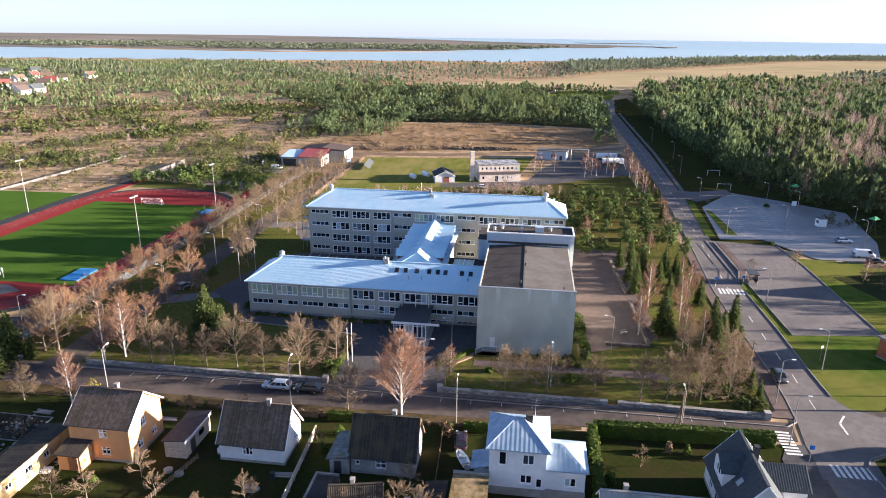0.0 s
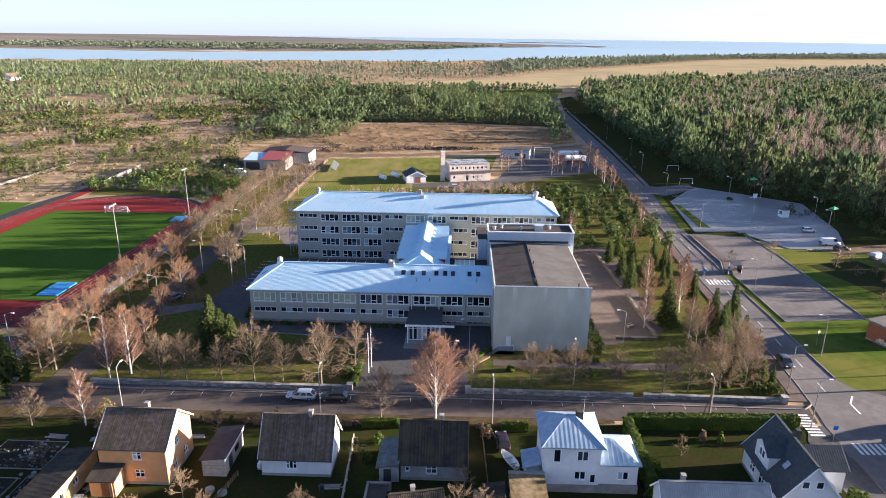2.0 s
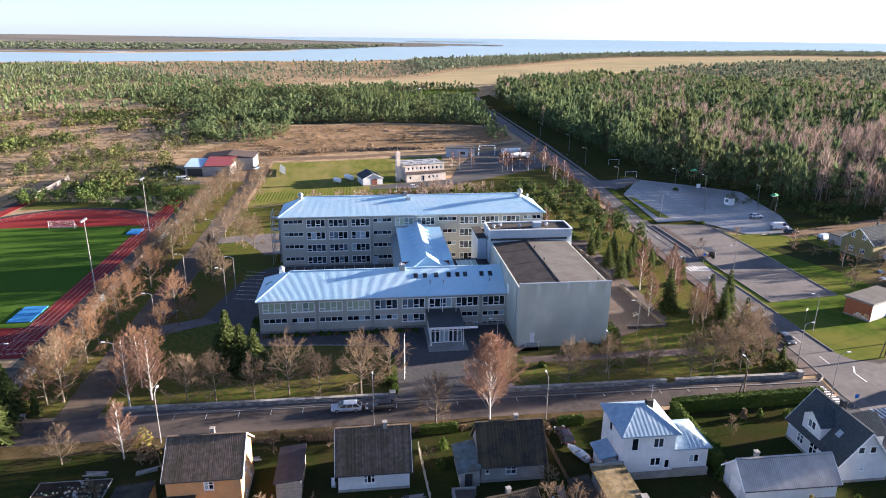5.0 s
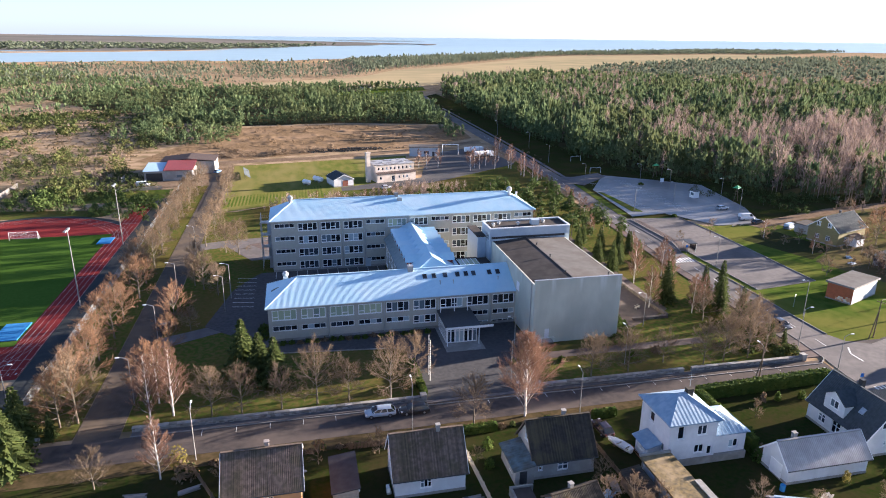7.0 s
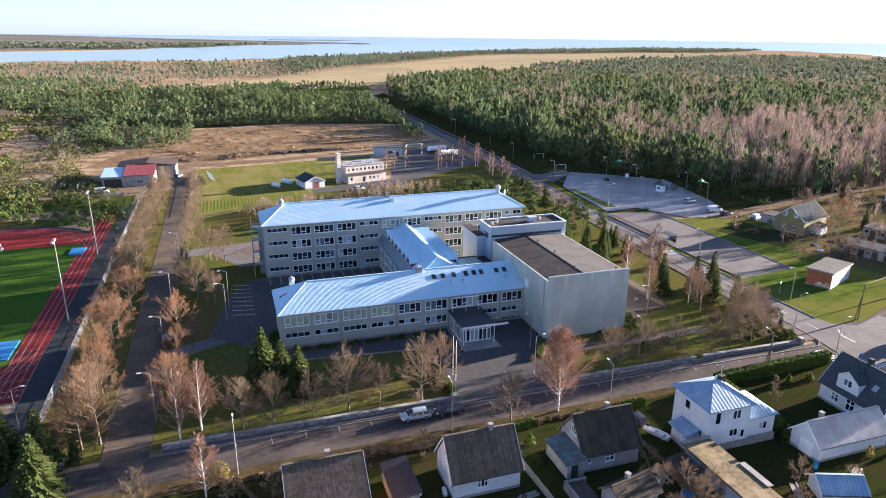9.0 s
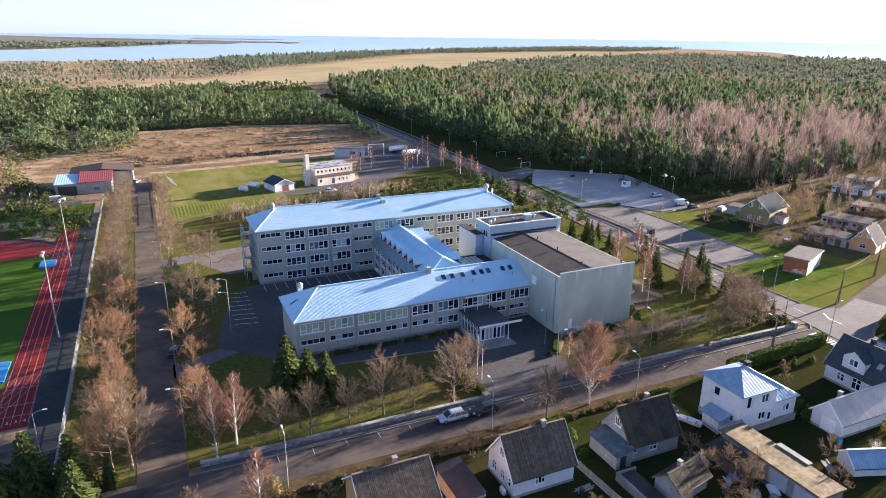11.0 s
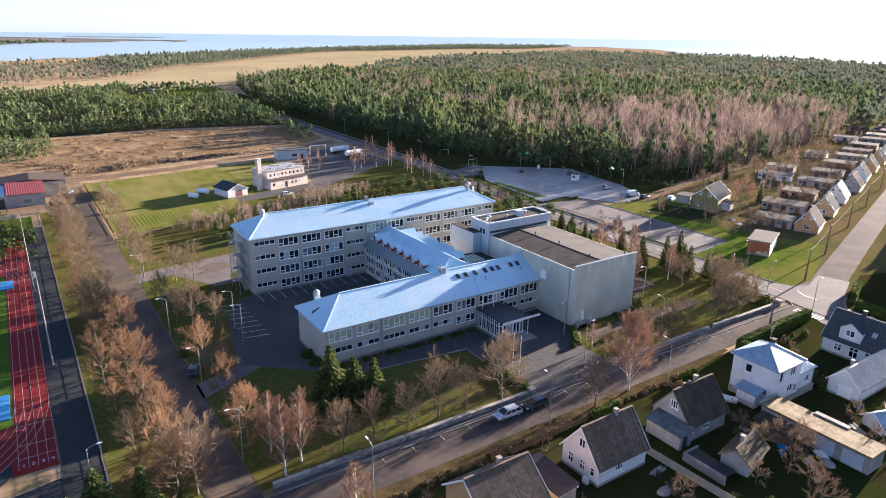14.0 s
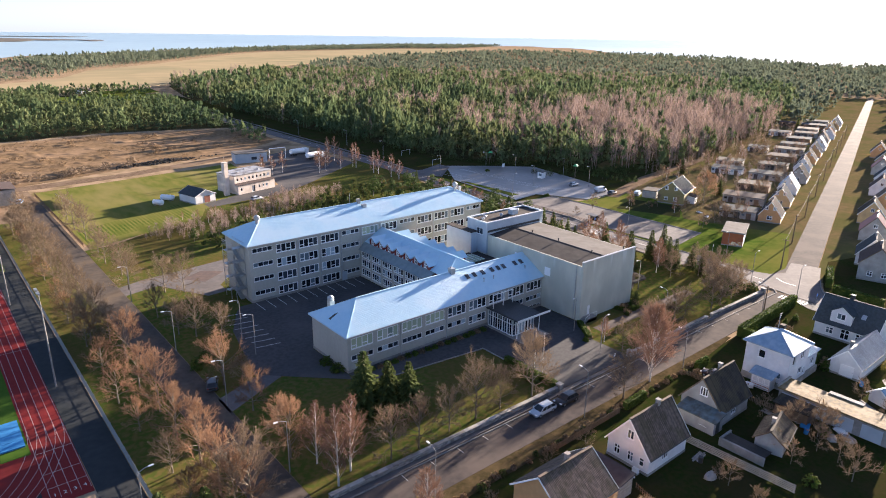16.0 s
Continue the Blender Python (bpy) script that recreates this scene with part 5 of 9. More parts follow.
# cottage with a dark mossy roof and lean-to
h = gable_house("house", -17.3, 75.7, 0, 8.6, 6.6, 3.0, 7.1, M_GREYWALL, M_ETDARK, "grey rendered cottage with a dark mossy corrugated roof",
                [("s", -0.2, 1.0, 1.5, 1.2, 2), ("s", -3.4, 1.3, 0.6, 0.7, 1), ("w", 0.3, 4.2, 1.3, 1.4, 3), ("e", 0, 4.2, 1.1, 1.2, 2)], [(1.0, 0.4, M_WHWALL)], wave=0.36)
ln = thing("house_annex", -23.2, 74.8, 0, 0, "grey lean-to annex with a dull blue-grey metal roof", "annex")
part("wall", Build().box(-1.2, -3.0, 0, 1.4, 3.0, 2.3), M_GREYWALL, ln)
b = Build()
lean_roof(b, -1.6, -3.4, 1.5, 3.2, 2.4, 3.0, "w", 0.45, 0.05)
part("roof", b, surface("dull_blue_grey_tin", (0.15, 0.2, 0.22), (0.09, 0.11, 0.11), 1.2, c3=(0.12, 0.1, 0.07), scale3=0.5, rough=0.6, metal=0.3), ln)
window(ln, -1.2, -0.6, 1.0, -90, 1.2, 1.0, 2, recess=0.02)
part("door", Build().box(-0.6, -3.06, 0.1, 0.4, -3.01, 2.0), M_DARK, ln)
gable_house("shed", -19.0, 65.4, 12, 6.0, 3.8, 2.2, 3.7, M_GREYWALL, M_ETDARK, "low grey shed with a dark corrugated roof", [], [(-0.4, 0.3, M_WHWALL)], category="shed", group="sheds", plinth=False)
rn = thing("ruined_wall", -25.6, 67.0, 0, 0, "low white wall round a roofless pen", "garden wall")
part("wall", Build().box(-0.15, -3.4, 0, 0.15, 3.2, 1.3).box(0.15, 2.9, 0, 3.0, 3.2, 1.3), M_CONCRETE, rn)
part("roof", Build().box(0.2, -3.2, 1.0, 2.6, 2.85, 1.1), M_BITUMEN, rn)
# white house with a hipped tin roof
wh = thing("house", -3.0, 70.9, 0, 0, "two-storey white house with a hipped galvanised roof", "house", "houses")
b = Build()
WHS = [(1.2, 2.2, 4.4, 6.4), (4.2, 5.7, 4.7, 6.2), (4.0, 5.5, 1.9, 3.2), (1.0, 1.9, 0.6, 1.1), (6.0, 6.8, 1.4, 2.8)]
WHW = [(2.2, 3.4, 4.6, 6.1), (5.6, 6.4, 1.9, 3.1)]
wall_open(b, (0, 0, 0), (1, 0, 0), (0, -1, 0), 7.2, 6.9, WHS)
wall_open(b, (0, 7.5, 0), (0, -1, 0), (-1, 0, 0), 7.5, 6.9, WHW)
b.face((7.2, 0, 0), (7.2, 7.5, 0), (7.2, 7.5, 6.9), (7.2, 0, 6.9)).face((7.2, 7.5, 0), (0, 7.5, 0), (0, 7.5, 6.9), (7.2, 7.5, 6.9))
part("wall", b, M_WHWALL, wh)
for u0, u1, v0, v1 in WHS:
    window(wh, u0, 0, v0, 0, u1 - u0, v1 - v0, 2 if u1 - u0 > 1.2 else 1, 0.0)
for u0, u1, v0, v1 in WHW:
    window(wh, 0, 7.5 - u0, v0, -90, u1 - u0, v1 - v0, 1, 0.0)
part("roof", hip_roof(-0.5, 7.7, -0.5, 8.0, 7.0, 9.2, 3.6, 3.6, 0.15), M_TIN, wh)
roof_sheets(wh, M_TIN, -0.5, 7.7, -0.5, 8.0, 7.0, 9.2, 3.6, 3.6, 0.55, 0.016)
part("plinth", Build().box(-0.06, -0.06, 0, 12.3, 7.56, 1.2), M_CONCRETE, wh)
part("chimney", Build().box(4.4, 3.6, 8.4, 5.3, 4.4, 9.7), M_ETDARK, wh)
part("antenna", Build().tube((5.6, 5.0, 8.6), (5.6, 5.0, 11.4), 0.04, 0.03).beam((5.0, 5.0, 11.2), (6.2, 5.0, 11.2), 0.03, 0.03).beam((5.1, 5.0, 10.8), (6.1, 5.0, 10.8), 0.03, 0.03).beam((5.2, 5.0, 10.4), (6.0, 5.0, 10.4), 0.03, 0.03), M_METAL, wh)
b = Build()
wall_open(b, (7.2, 0.3, 0), (1, 0, 0), (0, -1, 0), 5.0, 4.3, [(2.4, 3.9, 1.8, 3.1)])
b.face((12.2, 0.3, 0), (12.2, 6.5, 0), (12.2, 6.5, 4.3), (12.2, 0.3, 4.3)).face((12.2, 6.5, 0), (7.2, 6.5, 0), (7.2, 6.5, 4.3), (12.2, 6.5, 4.3))
part("annex_wall", b, M_WHWALL, wh)
window(wh, 9.6, 0.3, 1.8, 0, 1.5, 1.3, 2)
b = Build()
b.face((7.2, -0.1, 4.3), (12.6, -0.1, 4.3), (9.4, 3.4, 6.0), (7.2, 3.4, 6.2)).face((12.6, -0.1, 4.3), (12.6, 6.9, 4.3), (9.4, 3.4, 6.0)).face((12.6, 6.9, 4.3), (7.2, 6.9, 4.3), (7.2, 3.4, 6.2), (9.4, 3.4, 6.0)).face((7.2, 6.9, 4.2), (12.6, 6.9, 4.2), (12.6, -0.1, 4.2), (7.2, -0.1, 4.2))
part("annex_roof", b, M_TIN, wh)
sb = Build()
for i in range(1, 9):
    x = 7.2 + i * 0.62
    k = max(0.0, (12.6 - x) / 3.2) if x > 9.4 else 1.0
    sb.beam((x, -0.1, 4.33), (x, -0.1 + 3.5 * min(1, k), 4.33 + 1.75 * min(1, k)), 0.06, 0.06)
part("annex_seams", sb, M_TIN, wh)
pv = thing("house_porch", -4.1, 74.2, 0, 0, "white enclosed porch with a blue-grey roof", "porch")
part("wall", Build().box(-0.9, -1.6, 0, 1.0, 1.6, 2.4), M_WHWALL, pv)
b = Build()
lean_roof(b, -1.4, -2.0, 1.0, 2.0, 2.5, 3.1, "w", 0.5, 0.04)
part("roof", b, M_TIN, pv)
for i in range(3):
    window(pv, -0.9, 1.4 - i * 1.0, 1.1, -90, 0.85, 1.1, 1, recess=-0.02)
part("railing", Build().beam((-1.6, -1.8, 1.0), (-1.6, 1.4, 1.0), 0.06, 0.06).beam((-1.6, -1.8, 0.6), (-1.6, 1.4, 0.6), 0.06, 0.06).beam((-1.6, -1.8, 0), (-1.6, -1.8, 1.0), 0.06, 0.06).beam((-1.6, 1.4, 0), (-1.6, 1.4, 1.0), 0.06, 0.06), M_RUST, pv)
# ribbed-roof barn and the dark gabled house
gable_house("barn", 17.1, 66.9, 0, 12.6, 4.9, 2.75, 5.2, M_WHWALL, surface("pale_ribbed_sheet", (0.4, 0.38, 0.36), (0.33, 0.31, 0.29), 1.0, c3=(0.26, 0.245, 0.23), scale3=0.3, rough=0.42, metal=0.55), "long white outbuilding with a ribbed grey roof", [], [(-3.6, 0.5, M_WHWALL)], wave=0.28, category="outbuilding", door=("w", 0.3, 2.2, 2.1, M_WHITE))
dh = gable_house("house", 29.2, 72.7, 90, 10.8, 7.2, 3.3, 7.7, M_WHWALL, M_SLATE, "white house with a steep dark tiled roof and dormer",
                 [("w", -0.9, 4.4, 1.0, 1.1, 1), ("w", 0.8, 4.4, 1.0, 1.1, 1), ("w", -0.2, 1.6, 0.6, 0.9, 1), ("n", 2.8, 0.9, 1.5, 1.6, 2), ("n", 0.2, 0.6, 1.6, 2.0, 2), ("n", -2.6, 0.9, 1.4, 1.4, 2)], wave=0.3, group="houses")
dm = Build()
dm.face((-0.9, 3.4, 3.5), (-0.9, 3.4, 5.8), (1.0, 3.4, 7.1), (2.9, 3.4, 5.8), (2.9, 3.4, 3.5)).face((-0.9, 3.4, 3.5), (-0.9, 3.4, 5.8), (-0.9, 1.55, 5.8)).face((2.9, 3.4, 3.5), (2.9, 1.55, 5.8), (2.9, 3.4, 5.8))
part("dormer", dm, M_WHWALL, dh)
part("dormer_roof", Build().face((-1.15, 3.75, 5.7), (-1.15, 1.4, 5.7), (1.0, 0.3, 7.2), (1.0, 3.75, 7.2)).face((3.15, 3.75, 5.7), (1.0, 3.75, 7.2), (1.0, 0.3, 7.2), (3.15, 1.4, 5.7)).face((-1.15, 3.75, 5.58), (1.0, 3.75, 7.08), (1.0, 0.3, 7.08), (-1.15, 1.4, 5.58)).face((3.15, 3.75, 5.58), (3.15, 1.4, 5.58), (1.0, 0.3, 7.08), (1.0, 3.75, 7.08)).beam((-1.15, 3.75, 5.64), (1.0, 3.75, 7.14), 0.06, 0.16).beam((3.15, 3.75, 5.64), (1.0, 3.75, 7.14), 0.06, 0.16), M_SLATE, dh)
window(dh, 1.8, 3.46, 4.3, 180, 1.6, 1.3, 2, recess=0.0)
rw = part("roof_window", Build().box(-0.4, -0.5, 0, 0.4, 0.5, 0.12), M_METAL, dh)
rw.matrix_basis = pose(-2.4, 1.9, 5.55, -50, 0, 0)
part("chimney", Build().box(0.6, -0.9, 6.6, 1.3, -0.3, 8.6), M_DARK, dh)
dx = thing("house_annex", 34.6, 75.0, 0, 0, "white side annex with a dark tiled roof", "annex")
part("wall", Build().box(-2.0, -2.6, 0, 1.6, 2.6, 3.6).face((1.6, -2.6, 3.6), (1.6, 2.6, 3.6), (1.6, 0, 5.3)), M_WHWALL, dx)
b = Build()
lean_roof(b, -3.6, -2.9, 2.0, 0.0, 3.5, 5.5, "s", 0.3, 0.03)
lean_roof(b, -3.6, 0.0, 2.0, 2.9, 3.5, 5.5, "n", 0.3, 0.03)
part("roof", b, M_SLATE, dx)
# long mossy garage row
gr = thing("garage_row", -5.2, 62.4, 0, 0, "long concrete garage row with a mossy flat roof", "garages")
part("wall", Build().box(-2.0, -8.0, 0, 2.0, 7.8, 2.75), M_CONCRETE, gr)
part("roof", Build().box(-2.3, -8.2, 2.75, 2.3, 8.0, 3.0), M_MOSS, gr)
for i in range(4):
    part("garage_door", Build().box(-2.06, -7.2 + i * 3.9, 0.1, -2.0, -4.4 + i * 3.9, 2.3), M_PANEL, gr)
part("parapet", Build().box(-2.3, 7.9, 3.0, 2.3, 8.2, 3.3), M_CONCRETE, gr)
part("coping", Build().box(2.0, -3.0, 3.0, 2.9, 2.0, 3.12), M_CONCRETE, gr)
sh2 = thing("lean_to_shed", -9.2, 66.8, 0, 0, "dark ramshackle lean-to behind garages", "shed", "sheds")
part("wall", Build().box(-1.4, -2.6, 0, 1.1, 2.4, 2.0), M_WOOD, sh2)
b = Build()
lean_roof(b, -1.7, -2.9, 1.2, 2.7, 2.0, 2.5, "w")
part("roof", b, M_ETDARK, sh2)
gable_house("shed", 7.6, 58.6, -20, 5.4, 3.6, 1.7, 3.0, M_WHWALL, M_TIN, "small shed with a rusty tin roof", [], [], wave=0.5, category="shed", group="sheds", plinth=False)

# houses past the avenue and along the side street
gable_house("house", 103.6, 158.0, 17, 13.5, 9.0, 4.4, 8.0, M_OLIVE, M_SLATE, "olive-yellow boarded house with a dark roof",
                 [("w", -1.6, 5.0, 1.1, 1.3, 2), ("w", 1.6, 5.0, 1.1, 1.3, 2), ("w", 1.6, 1.2, 1.3, 1.3, 2), ("w", -1.6, 1.2, 1.3, 1.3, 2), ("s", -3, 1.2, 1.4, 1.3, 2), ("s", 4, 1.2, 1.4, 1.3, 2)], [(1.0, 0.5, M_DARK)], wave=0.4)
op = thing("house_porch", 105.2, 152.6, 0, 17, "glazed veranda with a grey roof", "porch")
part("wall", Build().box(-2, -1.6, 0, 2, 1.4, 2.4), M_WHWALL, op)
b = Build()
lean_roof(b, -2.3, -2.0, 2.3, 1.5, 2.5, 3.2, "s")
part("roof", b, M_ETERNIT, op)
ga = thing("garage", 101.5, 166.6, 0, 17, "flat garage with a dark roof", "garage")
part("wall", Build().box(-3, -2.5, 0, 3, 2.5, 2.7), M_GREYWALL, ga)
part("roof", Build().box(-3.2, -2.7, 2.7, 3.2, 2.7, 2.9), M_BITUMEN, ga)
ok = thing("kiosk_building", 72.8, 119.6, 0, 22, "small flat-roofed orange brick building with painted walls", "kiosk")
part("wall", Build().box(-5.75, -2.75, 0, 5.75, 2.75, 4.0), M_RUST, ok)
part("plinth", Build().box(-5.8, -2.8, 0, 5.8, 2.8, 0.3), M_CONCRETE, ok)
part("painted_wall", Build().box(-5.6, -2.81, 0.3, 5.7, -2.76, 3.8), surface("faded_blue_white_paint", (0.62, 0.62, 0.64), (0.5, 0.55, 0.62), 0.8, c3=(0.4, 0.45, 0.55), scale3=0.4, cut=(0.45, 0.6)), ok, "whitewashed side wall with faded blue paint")
mural = surface("faded_mural", (0.72, 0.66, 0.6), (0.62, 0.3, 0.16), 1.6, c3=(0.75, 0.62, 0.25), scale3=1.2, cut=(0.45, 0.55))
part("mural_patch", Build().box(-5.8, -2.6, 0.35, -5.76, 0.6, 0.95), mural, ok, "white and yellow sprayed paint patch")
for u0, u1, v0, v1 in ((-2.5, -1.5, 0.95, 1.5), (-0.9, 0.1, 0.95, 1.3)):
    part("mural_patch", Build().box(-5.8, u0, v0, -5.76, u1, v1), mural, ok)
part("roof", Build().box(-6.1, -3.1, 4.0, 6.1, 3.1, 4.2), M_FELT, ok)
part("fascia", Build().box(-6.15, -3.15, 3.85, 6.15, -3.1, 4.25).box(-6.15, -3.1, 3.85, -6.1, 3.15, 4.25), M_KERB, ok)
rnd = random.Random(11)
WALLS, ROOFS = [M_YWALL, M_WHWALL, M_OCHRE, M_GREYWALL, M_WHWALL], [M_ETERNIT, M_BROWNROOF, M_SLATE, M_REDROOF, M_ETDARK]
def outbuilding(x, y, l, w, hgt, wall, roof, label):
    """A long low shed with doors and a row of small windows on its sunless side."""
    ob = thing("outbuilding", x, y, 0, 107, label, "outbuilding", "outbuildings")
    part("wall", Build().box(-l, -w, 0, l, w, hgt), wall, ob)
    b = Build()
    lean_roof(b, -l - 0.3, -w - 0.3, l + 0.3, w + 0.3, hgt + 0.05, hgt + 0.5, "n", 0.5, 0.04)
    part("roof", b, roof, ob)
    for k in range(3):
        u = -l * 0.75 + k * l * 0.62
        part("door", Build().box(u, w + 0.01, 0.05, u + 1.5, w + 0.06, 2.1), (M_WOOD, M_DARK, M_BROWNROOF)[k], ob)
        part("window", Build().box(u + 2.0, w + 0.01, 1.2, u + 2.9, w + 0.05, 1.9), M_GLASS, ob)
    return ob


for i in range(13):
    s, c = 64 + i * 24.5 + rnd.uniform(-1, 1), 14 + rnd.uniform(-0.7, 0.7)
    x, y = along(s, c)
    gable_house("house", x, y, 17 + rnd.uniform(-2, 2), 8.4 + rnd.uniform(0, 1.5), 6.6, 2.6, 6.9 + rnd.uniform(-0.4, 0.5), (M_OCHRE, M_YWALL, M_WHWALL, M_GREYWALL, M_WHWALL)[i % 5], (M_BROWNROOF, M_SLATE, M_TIN, M_ETERNIT, M_BROWNROOF)[i % 5],
                ("ochre", "yellow", "white", "grey", "white")[i % 5] + " steep-gabled house beside the side street", [("w", -1.2, 4.3, 1.0, 1.2, 2), ("w", 1.2, 4.3, 1.0, 1.2, 2), ("w", 0, 1.1, 1.6, 1.3, 2), ("n", 1.5, 1.1, 1.4, 1.2, 2), ("e", 0, 4.3, 1.2, 1.2, 2)], [(0.5, 0.2, M_BRICK)], wave=0.5, group="side street houses")
    x, y = along(s - 3 + rnd.uniform(-1, 3), c + (9.5 if i == 0 else 11.5))
    outbuilding(x, y, 5.6 if i == 0 else rnd.uniform(5.5, 7.2), rnd.uniform(2.6, 3.4), 2.7, (M_GREYWALL, M_CONCRETE, M_WOOD)[i % 3], (M_SLATE, M_BROWNROOF, M_ETDARK, M_SLATE)[i % 4], ("grey", "concrete", "brown boarded")[i % 3] + " long low shed with a dark roof behind a house")
    if i in (3, 4, 6, 9, 11):
        x, y = along(s + rnd.uniform(-4, 4), c + 26 + rnd.uniform(-1, 5))
        outbuilding(x, y, rnd.uniform(4.5, 7), rnd.uniform(2.4, 3), 2.6, (M_WHWALL, M_GREYWALL, M_WOOD)[i % 3], (M_SLATE, M_ETDARK, M_BROWNROOF)[i % 3], ("white", "grey", "brown boarded")[i % 3] + " shed with a low sloping roof among gardens")
    if i % 2 and i > 3:
        x, y = along(s + 30, c + 52 + rnd.uniform(-6, 8))
        gable_house("house", x, y, 17 + rnd.uniform(-4, 4), 9, 7, 3.2, 6.8, WALLS[(i + 1) % 5], ROOFS[i % 5], "detached house with a pitched roof among plots", [("s", 0, 1.1, 1.6, 1.3, 2), ("w", 0, 3.8, 1.0, 1.1, 1)], [(0.5, 0.2, M_BRICK)], wave=0.5, group="side street houses")
for i in range(9):
    x, y = along(34 + i * 24 + rnd.uniform(-2, 2), -15 + rnd.uniform(-2, 2))
    gable_house("house", x, y, 17, 9, 7.4, 3.2, 7.6, WALLS[(i * 2 + 1) % 5], ROOFS[(i + 2) % 5], "pitched-roof house across the side street", [("s", 0, 1.1, 1.4, 1.3, 2), ("w", 0, 4.2, 1.1, 1.1, 2), ("e", 0, 4.2, 1.1, 1.1, 2)], [(0.4, 0.2, M_BRICK)], wave=0.5, group="side street houses")
x, y = along(21, -16)
gable_house("house", x, y, 17, 9.5, 8, 4.6, 8.6, M_GREYWALL, M_BROWNROOF, "tall grey house with a brown roof at the crossing", [("w", -1.5, 1.2, 1.2, 1.3, 2), ("w", 1.5, 1.2, 1.2, 1.3, 2), ("n", 0, 1.2, 1.4, 1.3, 2)], [(0.4, 0.3, M_BRICK)], wave=0.5, group="side street houses")
# distant houses beyond the heath
for i, (x, y) in enumerate([(-534, 625), (-492, 590), (-463, 575), (-519, 668), (-540, 715), (-575, 690), (-505, 640), (-672, 840), (-600, 745), (-560, 650), (-545, 773), (-462, 555), (-684, 801), (-528, 610), (-620, 790), (-575, 735)]):
    gable_house("house", x, y, 20 + i * 31 % 90, 13, 9, 4.5, 8.5, M_WHWALL, ROOFS[i % 5], "distant white house with a dark roof", [("s", -3, 1.2, 1.6, 1.4, 2), ("s", 3, 1.2, 1.6, 1.4, 2), ("e", 0, 1.2, 1.6, 1.4, 2)], [], wave=0, group="distant houses")

# ---- depot and barns behind the school ----
br = thing("barn_complex", -100.0, 285.4, 0, 0, "joined grey barns with blue, red and brown metal roofs", "barn")
part("front_wall", Build().box(-9.2, -8.6, 0, 9.0, 4, 4.0), M_GREYWALL, br)
part("rear_wall", Build().box(-5, 4, 0, 16.2, 18, 5.2), M_CONCRETE, br)
b = Build()
lean_roof(b, -9.6, -9, -2.0, 4.1, 4.1, 5.3, "s", 0.7, 0.05)
part("blue_roof", b, surface("pale_blue_sheet", (0.42, 0.58, 0.7), (0.36, 0.5, 0.62), 1.0, rough=0.45), br)
b = Build()
lean_roof(b, -1.95, -9, 9.4, 4.1, 4.3, 6.0, "s", 0.7, 0.05)
part("red_roof", b, M_REDROOF, br)
b = Build()
lean_roof(b, -5.5, 4.15, 5.6, 18.4, 5.3, 6.5, "w", 0.9, 0.05)
lean_roof(b, 5.6, 4.15, 16.7, 18.4, 5.3, 6.5, "e", 0.9, 0.05)
part("rear_roof", b, M_BROWNROOF, br)
part("gate", Build().box(-8.4, -8.68, 0.1, -2.4, -8.6, 3.2), M_DARK, br)
for i in range(3):
    part("side_door", Build().box(9.0, -7.2 + i * 3.2, 0.3, 9.06, -5.6 + i * 3.2, 3.0), M_DARK, br)
part("window", Build().box(3, -8.66, 1.3, 5, -8.6, 2.3), M_GLASS, br)
part("side_wall", Build().box(-17, -12, 0, -16.8, -6, 2.4), M_CONCRETE, br)

pr = thing("solar_panel_rack", -70.6, 282.0, 0, 96, "tilted row of dark solar panels on a metal stand", "solar panels")
for i in range(6):
    u = -8.4 + i * 2.8
    part("panel", Build().face((u, -1.1, 0.7), (u + 2.7, -1.1, 0.7), (u + 2.7, 1.1, 2.3), (u, 1.1, 2.3)).face((u, 1.1, 2.24), (u + 2.7, 1.1, 2.24), (u + 2.7, -1.1, 0.64), (u, -1.1, 0.64)).beam((u, -1.1, 0.67), (u, 1.1, 2.27), 0.05, 0.07).beam((u + 2.7, -1.1, 0.67), (u + 2.7, 1.1, 2.27), 0.05, 0.07), M_SLATE, pr)
    part("leg", Build().beam((u + 1.3, -0.9, 0), (u + 1.3, -0.9, 0.8), 0.08, 0.08).beam((u + 1.3, 0.9, 0), (u + 1.3, 0.9, 2.12), 0.08, 0.08), M_METAL, pr)

dp = thing("depot_office", -19.2, 258.4, 0, 15, "flat-roofed cream depot office with square windows", "office building")
b = Build()
DU = [(0.9 + i * 1.75, 1.8 + i * 1.75, 4.6, 5.7) for i in range(9)]
DL = [(1.0, 2.0, 1.2, 2.4), (6.2, 7.6, 0.15, 2.5), (9.2, 10.0, 1.2, 2.3), (11.0, 11.8, 1.2, 2.3), (12.6, 13.4, 1.2, 2.3)]
wall_open(b, (0, 1.8, 3.4), (1, 0, 0), (0, -1, 0), 16.8, 3.2, [(a, c, v - 3.4, w - 3.4) for a, c, v, w in DU])
wall_open(b, (0, 0, 0), (1, 0, 0), (0, -1, 0), 16.8, 3.4, DL)
b.face((0, 12, 0), (0, 0, 0), (0, 0, 3.4), (0, 1.8, 3.4), (0, 1.8, 6.6), (0, 12, 6.6)).face((16.8, 0, 0), (16.8, 12, 0), (16.8, 12, 6.6), (16.8, 1.8, 6.6), (16.8, 1.8, 3.4), (16.8, 0, 3.4)).face((16.8, 12, 0), (0, 12, 0), (0, 12, 6.6), (16.8, 12, 6.6))
